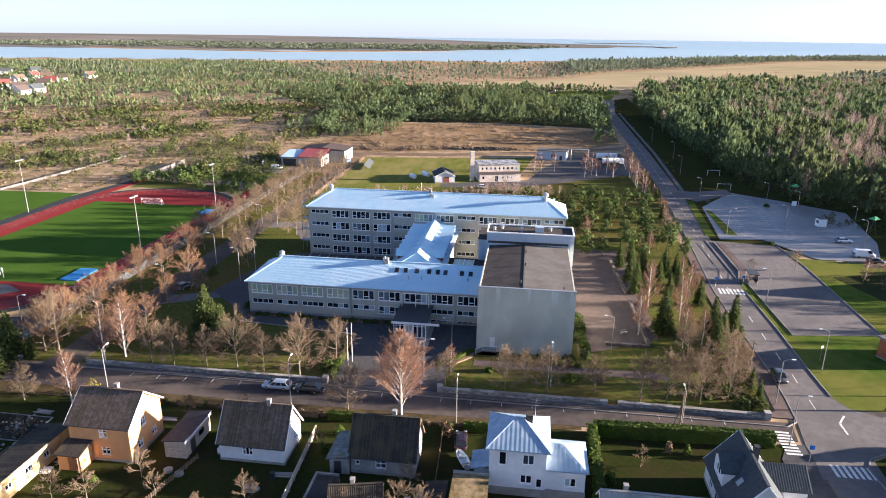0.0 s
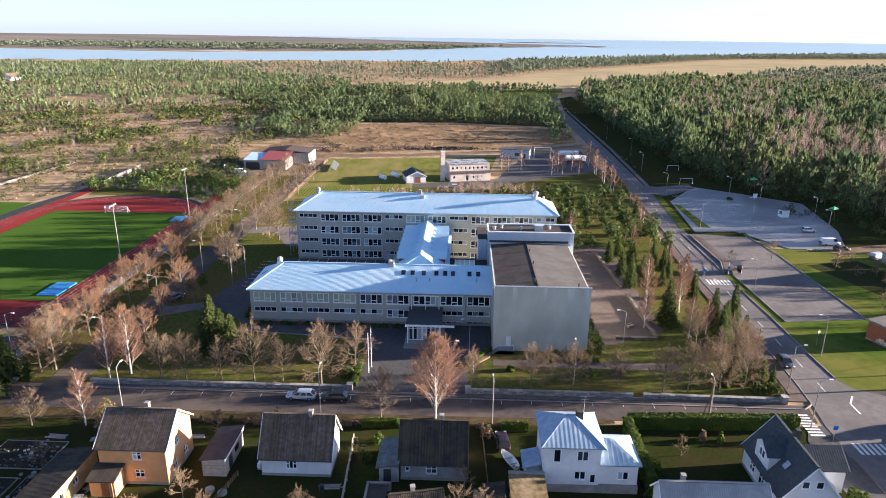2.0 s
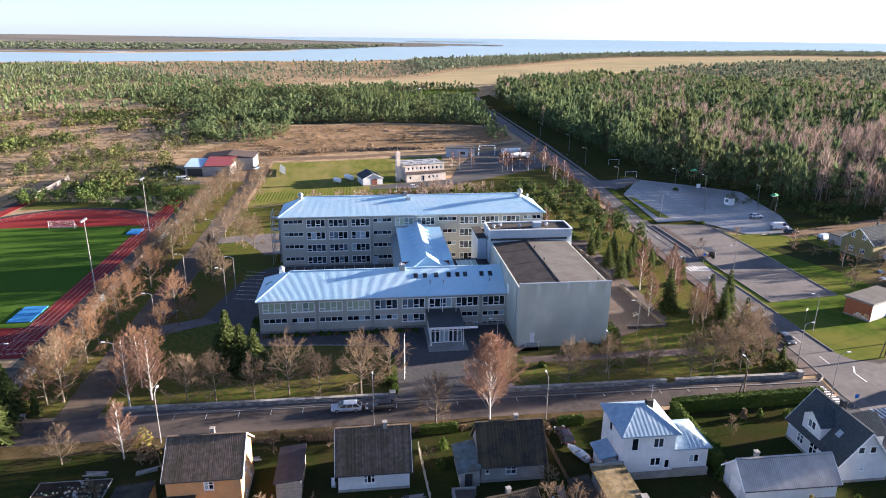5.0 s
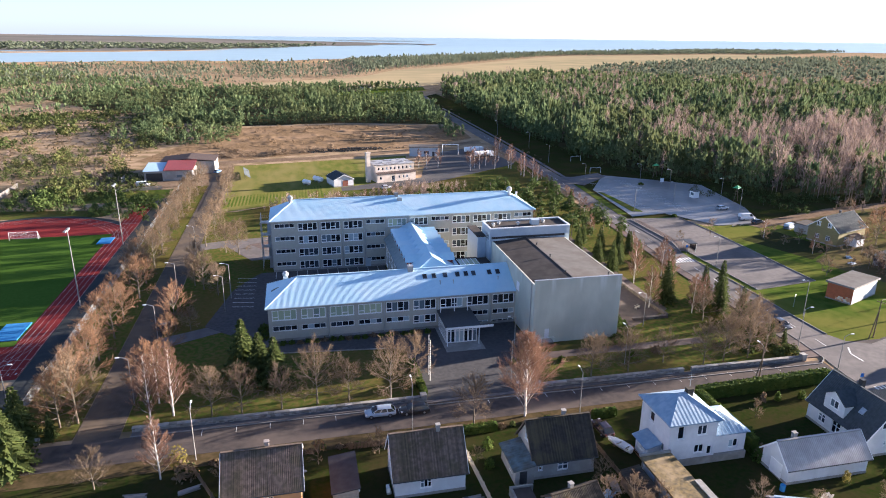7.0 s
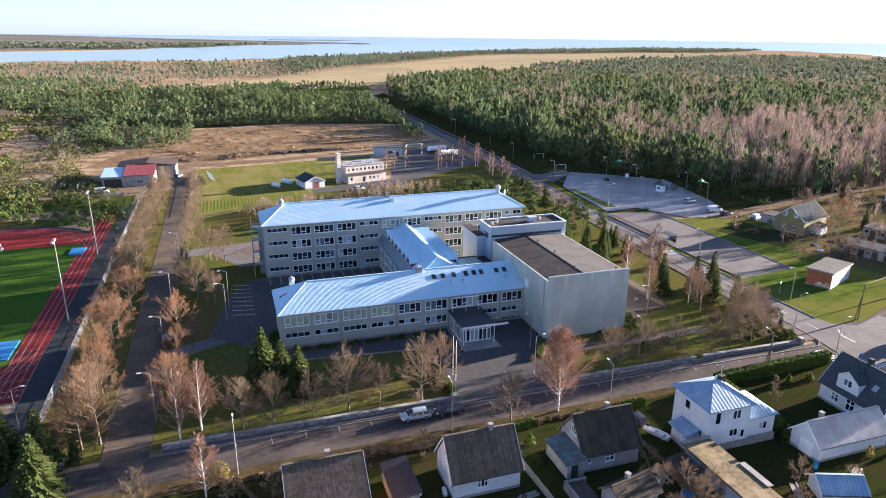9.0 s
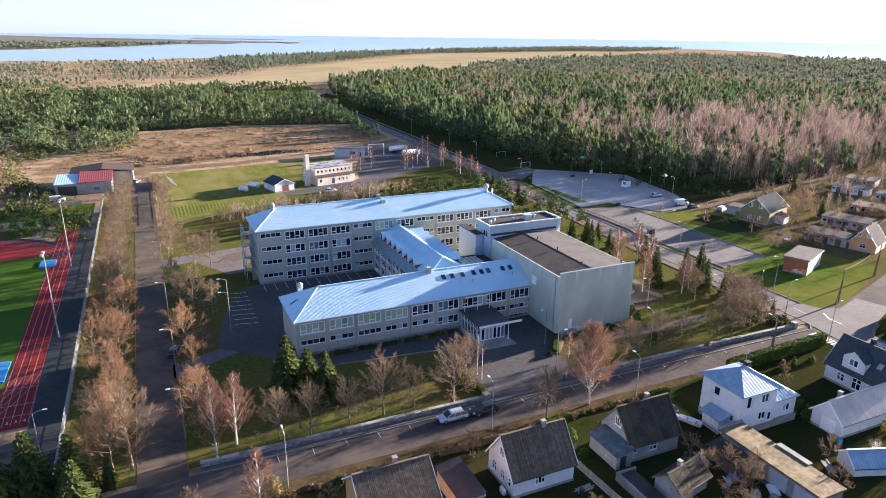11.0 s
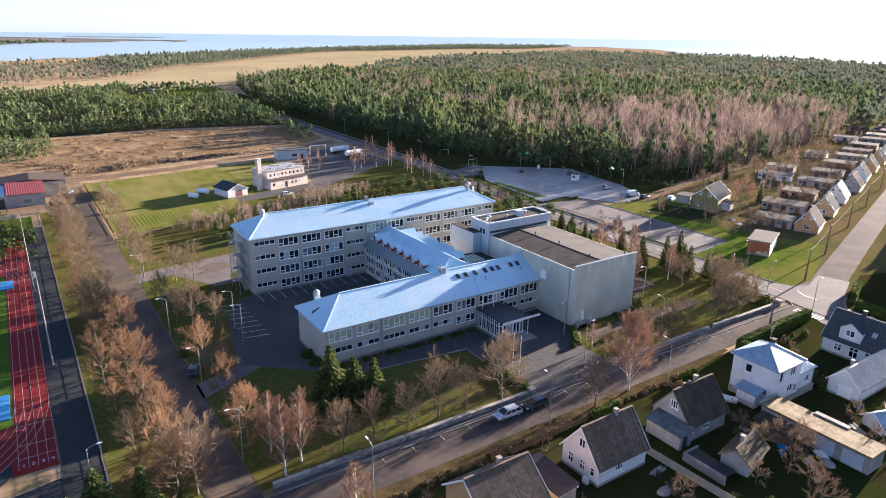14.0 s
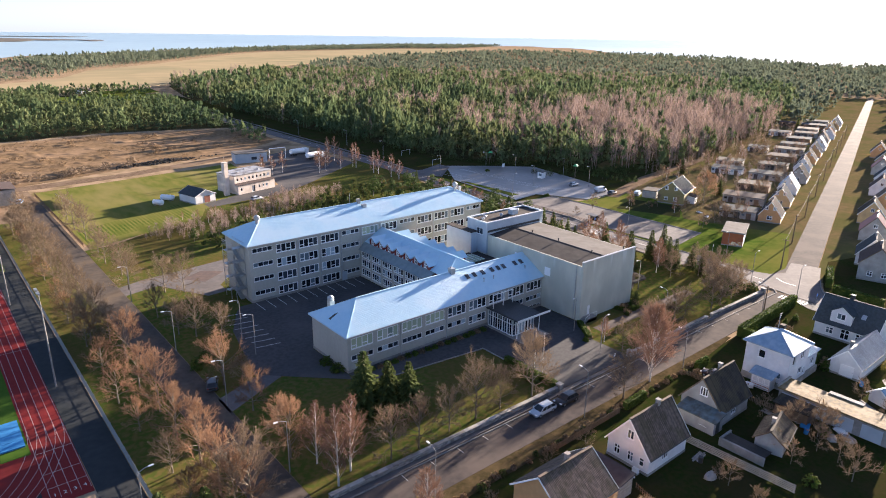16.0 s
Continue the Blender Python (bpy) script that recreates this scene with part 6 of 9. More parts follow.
M_PATCHED = surface("patched_silver_felt", (0.3, 0.31, 0.33), (0.12, 0.11, 0.11), 0.5, c3=(0.42, 0.44, 0.46), scale3=0.3, rough=0.7, cut=(0.42, 0.58))
M_CREAM = surface("cream_render", (0.7, 0.6, 0.52), (0.63, 0.54, 0.47), 1.0, c3=(0.42, 0.36, 0.3), scale3=0.3)
part("wall", b, M_CREAM, dp)
for a, c, v, w in DU:
    window(dp, a, 1.8, v, 0, c - a, w - v, 1)
for a, c, v, w in DL:
    window(dp, a, 0, v, 0, c - a, w - v, 2 if c - a > 1.2 else 1)
part("roof", Build().box(-0.2, 1.6, 6.6, 17.0, 12.2, 6.85), M_PATCHED, dp)
for hx, hy in ((4, 5), (9.5, 8), (13, 4.5)):
    part("roof_hatch", Build().box(hx, hy, 6.85, hx + 0.9, hy + 0.9, 7.3), M_METAL, dp)
part("ledge_roof", Build().face((-0.2, -0.3, 3.45), (17, -0.3, 3.45), (17, 1.8, 3.9), (-0.2, 1.8, 3.9)).box(-0.2, -0.32, 3.3, 17, -0.28, 3.45), M_BROWNROOF, dp)
part("hose_tower", Build().box(-3.4, 2.5, 0, -1.8, 4.1, 11.8).box(-3.5, 2.4, 11.8, -1.7, 4.2, 12.0).tube((-2.6, 3.3, 12.0), (-2.6, 3.3, 14.0), 0.05, 0.03), M_CREAM, dp)
gable_house("shed", -33.9, 258.8, 104, 9.6, 7.8, 3.0, 4.8, M_WHWALL, M_SLATE, "white storage shed with a dark low-pitched roof", [], [], wave=0.5, category="shed", group="sheds", door=("w", 0.6, 2.2, 2.3, surface("rust_door", (0.25, 0.09, 0.06))))


def tank(x, y, z, rz, l, r, label="white cylindrical storage tank on cradles"):
    t = thing("storage_tank", x, y, z, rz, label, "tank", "tanks")
    b = Build().tube((-l / 2, 0, r + 0.3), (l / 2, 0, r + 0.3), r, r, 16)
    b.tube((l / 2, 0, r + 0.3), (l / 2 + r * 0.4, 0, r + 0.3), r, r * 0.5, 16).tube((-l / 2, 0, r + 0.3), (-l / 2 - r * 0.4, 0, r + 0.3), r, r * 0.5, 16)
    part("vessel", b, M_WHITE, t, smooth=False)
    for s in (-0.3, 0.3):
        part("cradle", Build().box(s * l - 0.2, -r * 0.8, 0, s * l + 0.2, r * 0.8, r * 0.6), M_CONCRETE, t)


tank(-42.2, 265, 0, -55, 4.6, 0.95), tank(-46.8, 260, 0, -50, 3.2, 0.9)
fo = thing("fuel_office", 11.2, 318.4, 0, -10, "small grey depot building with a flat roof", "building")
part("wall", Build().box(-7, -4, 0, 7, 4, 4.2), M_PANEL, fo)
part("roof", Build().box(-7.3, -4.3, 4.2, 7.3, 4.3, 4.5), M_FELT, fo)
part("window", Build().box(0, -4.05, 1.3, 2.4, -4.0, 2.6), M_GLASS, fo)
part("door", Build().box(4, -4.05, 0.1, 5.2, -4.0, 2.3), M_DARK, fo)
gg = thing("pipe_gantry", 24, 316, 0, 0, "white steel loading gantry", "gantry")
for gx in (-4, 4):
    part("post", Build().tube((gx, 0, 0), (gx, 0, 5.2), 0.12, 0.12), M_WHITE, gg)
part("beam", Build().beam((-4, 0, 5.2), (4, 0, 5.2), 0.2, 0.25), M_WHITE, gg)

# ---- walls, fences, poles ----
M_STONES = surface("limestone_rubble", (0.33, 0.315, 0.295), (0.23, 0.215, 0.2), 1.2, c3=(0.24, 0.23, 0.2), scale3=0.25, amount3=0.6, island=0.42, bump=0.5)


M_OLDWALL = surface("dark_brown_stone", (0.15, 0.115, 0.095), (0.1, 0.08, 0.068), 1.2, c3=(0.2, 0.17, 0.14), scale3=0.4, island=0.3, bump=0.5)


def stone_wall(x0, y0, x1, y1, hgt=0.85, w=0.55, seed=1, mat=None, label="low pale rubble stone wall with capping slabs"):
    """Rubble wall of uneven stones with capping slabs."""
    r = random.Random(seed)
    L, a = math.hypot(x1 - x0, y1 - y0), math.degrees(math.atan2(y1 - y0, x1 - x0))
    t = thing("stone_wall", x0, y0, 0, a, label, "wall", "stone walls", kind="structure")
    b, z = Build(), 0.0
    while z < hgt - 0.12:
        hh = min(r.uniform(0.2, 0.3), hgt - 0.1 - z)
        u = 0.0
        while u < L - 0.1:
            l = min(r.uniform(0.35, 0.8), L - u)
            o = r.uniform(-0.04, 0.03)
            b.box(u + 0.012, -w / 2 - o, z + 0.01, u + l - 0.012, w / 2 + o, z + hh)
            u += l
        z += hh
    tagged(part("stones", b, mat or M_STONES, t), kind="stuff")
    u, cb = 0.0, Build()
    while u < L - 0.1:
        l = min(r.uniform(0.9, 1.6), L - u)
        cb.box(u + 0.01, -w / 2 - 0.07, hgt - 0.1, u + l - 0.01, w / 2 + 0.07, hgt + r.uniform(-0.01, 0.03))
        u += l
    tagged(part("coping", cb, mat or M_STONES, t), kind="stuff")


stone_wall(-76, 94.9, -32.4, 94.9, seed=1)
stone_wall(-12.4, 94.9, 14.6, 94.9, seed=2)
stone_wall(16.2, 94.9, 38.6, 94.6, seed=3)
stone_wall(-93, 94.4, -88.2, 94.4, seed=4)
stone_wall(23.9, 140, 24.6, 117.2, 0.8, 0.5, 5, M_OLDWALL, "low dark brown wall beside the paved yard")
stone_wall(24.6, 117, 16.5, 117.0, 0.6, 0.6, 6, M_OLDWALL, "low dark brown wall beside the paved yard")
stone_wall(22.4, 169, 23.8, 144.5, 0.8, 0.5, 7, M_OLDWALL, "low dark brown wall beside the paved yard")
for x, y in ((-32.2, 94.9), (-12.6, 94.9), (38.9, 94.6)):
    single("gate_pier", Build().box(-0.45, -0.45, 0, 0.45, 0.45, 1.15).box(-0.52, -0.52, 1.15, 0.52, 0.52, 1.28), M_STONES, "squat stone pier at the wall's end", "pier", "gate piers", at=pose(x, y, 0))

M_MESH = surface("pale_mesh_fence", (0.33, 0.35, 0.35), (0.27, 0.285, 0.285), 2.0, rough=0.6)
fn = thing("sports_fence", -93.7, 95, 0, 0, "pale wire mesh fence beside the sports ground", "fence")
fb = Build()
for i in range(1720):
    fb.box(-0.008, i * 0.1 - 0.009, 0.05, 0.008, i * 0.1 + 0.009, 1.75)
for z in (0.1, 0.5, 0.9, 1.3, 1.7):
    fb.box(-0.015, 0, z - 0.02, 0.015, 172, z + 0.02)
tagged(part("mesh_panel", fb, M_MESH, fn), kind="stuff")
for i in range(69):
    part("post", CACHE.setdefault("fpost", Build().box(-0.04, -0.04, 0, 0.04, 0.04, 1.9).mesh("post", M_MESH)), None, fn).matrix_basis = pose(0, i * 2.5, 0)


def board_fence(x0, y0, x1, y1, hgt, mat, label, gap=0.02, rails=True):
    L, a = math.hypot(x1 - x0, y1 - y0), math.degrees(math.atan2(y1 - y0, x1 - x0))
    t = thing("fence", x0, y0, 0, a, label, "fence", "garden fences")
    key = ("fb", hgt, mat.name)
    me = CACHE.setdefault(key, Build().box(0, -0.015, 0.06, 0.13, 0.015, hgt).mesh("board", mat))
    n = int(L / (0.14 + gap))
    for i in range(n):
        part("board", me, None, t).matrix_basis = pose(i * (0.14 + gap), 0, 0)
    pm = CACHE.setdefault(("fp", hgt, mat.name), Build().box(-0.05, 0.02, 0, 0.05, 0.12, hgt - 0.05).mesh("post", mat))
    for i in range(int(L / 2.4) + 1):
        part("post", pm, None, t).matrix_basis = pose(min(i * 2.4, L), 0, 0)
    for z in (0.3, hgt - 0.3):
        part("rail", Build().box(0, 0.016, z, L, 0.05, z + 0.08), mat, t)


sf = thing("fence", -29.2, 80.5, 0, -87, "pale fence of horizontal slats between gardens", "fence", "garden fences")
for i in range(11):
    part("post", Build().box(i * 2.2 - 0.05, 0.02, 0, i * 2.2 + 0.05, 0.12, 1.35), M_BOARD, sf)
for z in (0.12, 0.38, 0.64, 0.9, 1.16):
    part("slat", Build().box(-0.1, -0.03, z, 22.2, 0.02, z + 0.15), M_BOARD, sf)

board_fence(-45, 84.0, -30, 84.3, 1.1, M_WOOD, "weathered wooden street fence", 0.06)
board_fence(-66, 83.4, -62, 75, 1.2, M_WOOD, "weathered wooden garden fence", 0.05)
board_fence(-43.4, 72, -46.5, 58, 0.9, M_WOOD, "low wooden garden fence", 0.25)
board_fence(-118, 258, -100, 262, 1.4, M_CONCRETE, "pale board fence by the barn yard", 0.02)
board_fence(-76.9, 226, -77.2, 300, 1.3, M_WOOD, "wooden fence along the field", 0.3)
M_GREYFENCE = surface("weathered_grey_boards", (0.19, 0.175, 0.165), (0.13, 0.12, 0.113), 1.2, rand=0.2, spec=0.1)
board_fence(-151.3, 240.3, -152.5, 272.4, 2.2, M_GREYFENCE, "tall grey board fence beyond the track", 0.01)
board_fence(-192, 211.5, -187.3, 283, 0.9, M_GREYFENCE, "low grey board fence across the heath", 0.01)
board_fence(-10.6, 84.6, -9.6, 62, 1.0, M_WOOD, "wooden fence beside a driveway", 0.12)


M_POLE = surface("weathered_grey_pole", (0.26, 0.25, 0.24), (0.2, 0.195, 0.19), 1.5, rough=0.7)


def street_lamp(x, y, rz, hgt=7.5, arm=1.3, label="grey steel street lamp with a single arm"):
    t = thing("street_lamp", x, y, 0, rz, label, "street lamp", "street lamps")
    part("pole", Build().tube((0, 0, 0), (0, 0, hgt), 0.09, 0.055, 8), M_POLE, t)
    part("arm", Build().tube((0, 0, hgt - 0.05), (arm * 0.6, 0, hgt + 0.3), 0.04, 0.035, 6).tube((arm * 0.6, 0, hgt + 0.3), (arm, 0, hgt + 0.34), 0.035, 0.035, 6), M_METAL, t)
    part("lamp_head", Build().box(arm - 0.1, -0.11, hgt + 0.29, arm + 0.5, 0.11, hgt + 0.4), M_WHITE, t)
    return t


for x, y, rz in [(53.6, 111.8, 180), (54.2, 143.4, 180), (60.2, 198, 0), (62.5, 243, 180), (65, 289, 180), (84, 238, 180), (79, 205, 180), (95.5, 191, 180), (70, 330, 180), (68, 380, 180), (-35.4, 87.0, 90), (-8.9, 86.2, 90), (24.6, 88.2, 90), (-66, 86.0, 90), (5.6, 99.4, 90), (17.2, 113.8, 180), (-12.3, 108.4, 200), (-66, 145.6, 180), (-66.6, 138, 180), (-77.5, 124.4, 180), (-77.6, 148.3, 180), (-77.4, 103.1, 180), (-77.4, 178, 180), (-95.6, 104, 0), (41.6, 99, 0), (39.8, 87.6, 0), (-16.0, 99.0, 0), (90, 226, 180), (100, 208, 200)]:
    street_lamp(x, y, rz, 7.2 if abs(x) < 30 else 8.0)
for x, y, rz in [(-97.4, 147.6, 0), (-98.4, 191.5, 0), (-160.4, 186, 180), (-160.4, 150, 180)]:
    t = thing("floodlight_mast", x, y, 0, rz, "tall grey floodlight mast beside the track", "floodlight", "floodlights")
    part("pole", Build().tube((0, 0, 0), (0, 0, 17), 0.15, 0.075, 10), M_POLE, t)
    part("crossarm", Build().box(-0.08, -1.6, 16.8, 0.08, 1.6, 16.95), M_METAL, t)
    for s in (-1.35, -0.6, 0.6, 1.35):
        part("lamp_head", Build().box(-0.4, s - 0.2, 16.95, 0.05, s + 0.2, 17.15), M_METAL, t)
for x, y in ((-29.9, 100.8), (-29.7, 102.9)):
    t = thing("flagpole", x, y, 0, 0, "slim white flagpole without a flag", "flagpole", "flagpoles")
    part("pole", Build().tube((0, 0, 0), (0, 0, 7.6), 0.06, 0.035, 8), M_WHITE, t)
    part("finial", Build().ball((0, 0, 7.65), 0.08), M_METAL, t)
for x, y, h_ in [(59.8, 100.0, 8), (24.2, 87.7, 7.5), (41.0, 110.5, 6)] + [(*along(s, 5), 8.5) for s in (40, 75, 110, 145, 180, 215, 250, 290)]:
    t = thing("utility_pole", x, y, 0, 17, "weathered wooden utility pole with a crossarm", "utility pole", "utility poles")
    part("pole", Build().tube((0, 0, 0), (0, 0, h_), 0.14, 0.1, 8), M_WOOD, t)
    part("strut", Build().tube((-1.6, 0, 0), (0, 0, h_ * 0.75), 0.1, 0.09, 6), M_WOOD, t)
    part("crossarm", Build().box(-0.06, -0.8, h_ - 0.5, 0.06, 0.8, h_ - 0.38), M_WOOD, t)
pts = [(59.8, 100.0)] + [along(s, 5) for s in (40, 75, 110, 145, 180, 215, 250, 290)]
wb = Build()
for p, q in zip(pts, pts[1:]):
    prev = None
    for i in range(9):
        f = i / 8
        c = (p[0] + (q[0] - p[0]) * f, p[1] + (q[1] - p[1]) * f, 8.0 - 1.2 * 4 * f * (1 - f) * 0.6)
        if prev:
            wb.tube(prev, c, 0.035, 0.035, 4, False)
        prev = c
single("overhead_cable", wb, M_KERB, "sagging overhead cable between utility poles", "cable")

# ---- vehicles ----
M_TYRE = surface("black_rubber", (0.02, 0.02, 0.02), (0.03, 0.03, 0.03), 4.0, rough=0.9)
PAINT = {k: surface("car_paint_" + k, c, tuple(v * 0.92 for v in c), 0.8, rough=0.3, coat=0.6) for k, c in
         {"silver": (0.5, 0.56, 0.62), "black": (0.02, 0.022, 0.026), "white": (0.75, 0.76, 0.78), "dark": (0.06, 0.065, 0.07), "blue": (0.12, 0.25, 0.45), "maroon": (0.022, 0.011, 0.014)}.items()}
M_CARGLASS = glass("car_glass", [(0, (0.02, 0.025, 0.03)), (0.5, (0.03, 0.035, 0.04))])


def loft(stations):
    """A closed body through cross sections (x, half width at sill, half width at top, z low, z high), with rounded shoulders."""
    b, rings = Build(), []
    for x, w0, w1, z0, z1 in stations:
        m = z0 + (z1 - z0) * 0.55
        half = [(w0 * 0.86, z0), (w0, z0 + 0.12), ((w0 + w1) / 2 + 0.02, m), (w1, z1 - 0.07), (w1 - 0.12, z1)]
        rings.append([(x, y, z) for y, z in half] + [(x, -y, z) for y, z in reversed(half)])
    k = len(rings[0])
    for r in rings:
        b.v += r
    for i in range(len(rings) - 1):
        b.f += [(i * k + j, i * k + (j + 1) % k, (i + 1) * k + (j + 1) % k, (i + 1) * k + j) for j in range(k)]
    b.f.append(tuple(range(k)))
    b.f.append(tuple((len(rings) - 1) * k + j for j in reversed(range(k))))
    return b


def vehicle(name, x, y, rz, colour, label, L=4.7, Wd=1.85, H=1.5, van=False, z=0.08):
    """A car along its own x, front at +x: lofted body and cabin, glass, wheels, lights."""
    t = thing(name, x, y, z, rz, label, "van" if van else "car", "parked vehicles")
    p, w, e = PAINT[colour], Wd / 2, L / 2
    belt = 0.62 * H if not van else 0.58 * H
    part("body", loft([(-e, w * 0.82, w * 0.8, 0.42, belt * 0.9), (-e + 0.12, w * 0.95, w * 0.93, 0.28, belt), (-e + 0.6, w, w * 0.97, 0.24, belt + 0.02), (0, w, w * 0.97, 0.24, belt), (e - 1.25, w, w * 0.96, 0.24, belt - 0.03), (e - 0.45, w * 0.97, w * 0.9, 0.26, belt * 0.87), (e - 0.1, w * 0.9, w * 0.8, 0.3, belt * 0.76), (e, w * 0.75, w * 0.7, 0.4, belt * 0.66)]), p, t, smooth=True)
    c0, c1 = -e + 0.1, (e - 1.0 if not van else e - 0.75)
    r0, r1 = -e + (0.75 if not van else 0.15), (e - 1.95 if not van else e - 1.5)
    wb, wt, zt = w * 0.93, w * 0.74 if not van else w * 0.86, H
    lo = [(c0, -wb, belt - 0.03), (c1, -wb, belt - 0.03), (c1, wb, belt - 0.03), (c0, wb, belt - 0.03)]
    hi = [(r0, -wt, zt - 0.06), (r1, -wt, zt - 0.06), (r1, wt, zt - 0.06), (r0, wt, zt - 0.06)]
    cab = Build()
    for i in range(4):
        cab.face(lo[i], lo[(i + 1) % 4], hi[(i + 1) % 4], hi[i])
    xm = (r0 + r1) / 2
    cab.face(*hi)
    part("cabin", cab, p, t)
    part("roof", Build().face(hi[0], hi[1], (r1 - 0.1, -wt * 0.6, zt - 0.01), (xm, -wt * 0.6, zt), (r0 + 0.1, -wt * 0.6, zt - 0.02)).face(hi[3], (r0 + 0.1, wt * 0.6, zt - 0.02), (xm, wt * 0.6, zt), (r1 - 0.1, wt * 0.6, zt - 0.01), hi[2]).face((r0 + 0.1, -wt * 0.6, zt - 0.02), (xm, -wt * 0.6, zt), (xm, wt * 0.6, zt), (r0 + 0.1, wt * 0.6, zt - 0.02)).face((xm, -wt * 0.6, zt), (r1 - 0.1, -wt * 0.6, zt - 0.01), (r1 - 0.1, wt * 0.6, zt - 0.01), (xm, wt * 0.6, zt)).face(hi[1], hi[2], (r1 - 0.1, wt * 0.6, zt - 0.01), (r1 - 0.1, -wt * 0.6, zt - 0.01)).face(hi[3], hi[0], (r0 + 0.1, -wt * 0.6, zt - 0.02), (r0 + 0.1, wt * 0.6, zt - 0.02)), p, t)

    def pane(a, c, f, g, name):
        """Glass on the quad lo a-c, hi g-f, inset and 1 cm proud."""
        A, C, F, G = map(Vector, (a, c, f, g))
        n = (C - A).cross(G - A).normalized() * 0.012
        m = (A + C + F + G) / 4
        part(name, Build().face(*[q + (m - q) * 0.12 + n for q in (A, C, F, G)]), M_CARGLASS, t)

    pane(lo[1], lo[2], hi[2], hi[1], "windscreen")
    if not van:
        pane(lo[3], lo[0], hi[0], hi[3], "rear_window")
    cuts = [0.0, 0.34, 0.66, 1.0] if not van else [0.72, 1.0]
    for i in range(len(cuts) - 1):
        f0, f1 = cuts[i], cuts[i + 1]
        for k, j in ((0, 1), (2, 3)):
            if k == 2:
                f0, f1 = 1 - cuts[i + 1], 1 - cuts[i]
            A, C, D, E = (Vector(lo[k]), Vector(lo[j]), Vector(hi[j]), Vector(hi[k]))
            pane(A.lerp(C, f0), A.lerp(C, f1), E.lerp(D, f1), E.lerp(D, f0), "side_window")
    for wx in (-L * 0.3, L * 0.31):
        for s in (-1, 1):
            wl = part("wheel", Build().tube((wx, s * (w - 0.2), 0.33), (wx, s * (w + 0.01), 0.33), 0.33, 0.33, 14), M_TYRE, t)
            part("rim", Build().tube((wx, s * (w - 0.05), 0.33), (wx, s * (w + 0.02), 0.33), 0.2, 0.19, 10), M_METAL, wl)
    for s in (-1, 1):
        part("headlight", Build().box(e - 0.3, s * w * 0.7 - 0.17, belt * 0.66, e - 0.02, s * w * 0.7 + 0.17, belt * 0.8), M_WHITE, t)
        part("tail_light", Build().box(-e - 0.01, s * w * 0.72 - 0.1, belt * 0.66, -e + 0.12, s * w * 0.72 + 0.1, belt * 0.95), M_REDROOF, t)
        part("mirror", Build().box(c1 - 0.45, s * (w + 0.12) - 0.09, belt + 0.02, c1 - 0.3, s * (w + 0.12) + 0.09, belt + 0.16), p, t)
    return t


vehicle("car", -39.6, 91.9, 180, "silver", "silver estate car parked beside the street", 4.8)
vehicle("car", -34.2, 91.7, 180, "black", "black car parked beside the street", 4.6)
vehicle("car", -7.6, 81.0, 95, "maroon", "dark red car in a house driveway", 4.4, z=0.03)
vehicle("van", 91.9, 182.5, 0, "white", "white panel van on the grass by the car park", 5.4, 2.0, 2.2, True, 0.05)
vehicle("car", 92.3, 195.9, 5, "white", "white car in the large car park", 4.3)
vehicle("car", 92.6, 177.6, 5, "dark", "dark car parked on grass", 4.3, z=0.05)
vehicle("van", 98.6, 170.6, 20, "silver", "silver van beside the olive house", 4.8, 1.9, 1.9, True, 0.05)
vehicle("van", -108, 268, 5, "white", "white van by the barn fence", 5.0, 1.9, 2.0, True, 0.05)
vehicle("car", -83.0, 290, 70, "blue", "blue and white vehicle in the barn yard", 4.5, z=0.08)
vehicle("car", -17, 247.8, 10, "white", "white car near the depot", 4.3, z=0.07)
vehicle("car", -77.2, 131.5, 70, "dark", "dark car under trees beside the lane", 4.3, z=0.08)
vehicle("car", 45.1, 107.9, -90, "dark", "dark car on the avenue near a crossing", 4.4, z=0.1)
for x, y, rz in ((38.2, 306.8, 14), (36.6, 319.6, 10)):
    t = thing("tank_truck", x, y, 0.05, rz, "white fuel tank truck parked in the depot", "truck", "tank trucks")
    part("tank", Build().tube((-4.5, 0, 2.1), (3.0, 0, 2.1), 1.2, 1.2, 14), M_WHITE, t)
    part("cab", Build().box(3.3, -1.2, 0.6, 5.2, 1.2, 3.0), PAINT["white"], t)
    part("windscreen", Build().box(5.2, -1.0, 1.8, 5.23, 1.0, 2.7), M_CARGLASS, t)
    part("chassis", Build().box(-4.6, -1.0, 0.6, 3.3, 1.0, 0.95), M_DARK, t)
    for wx in (-3.6, -2.3, 4.2):
        for s in (-1, 1):
            part("wheel", Build().tube((wx, s * 0.85, 0.5), (wx, s * 1.2, 0.5), 0.5, 0.5, 12), M_TYRE, t)

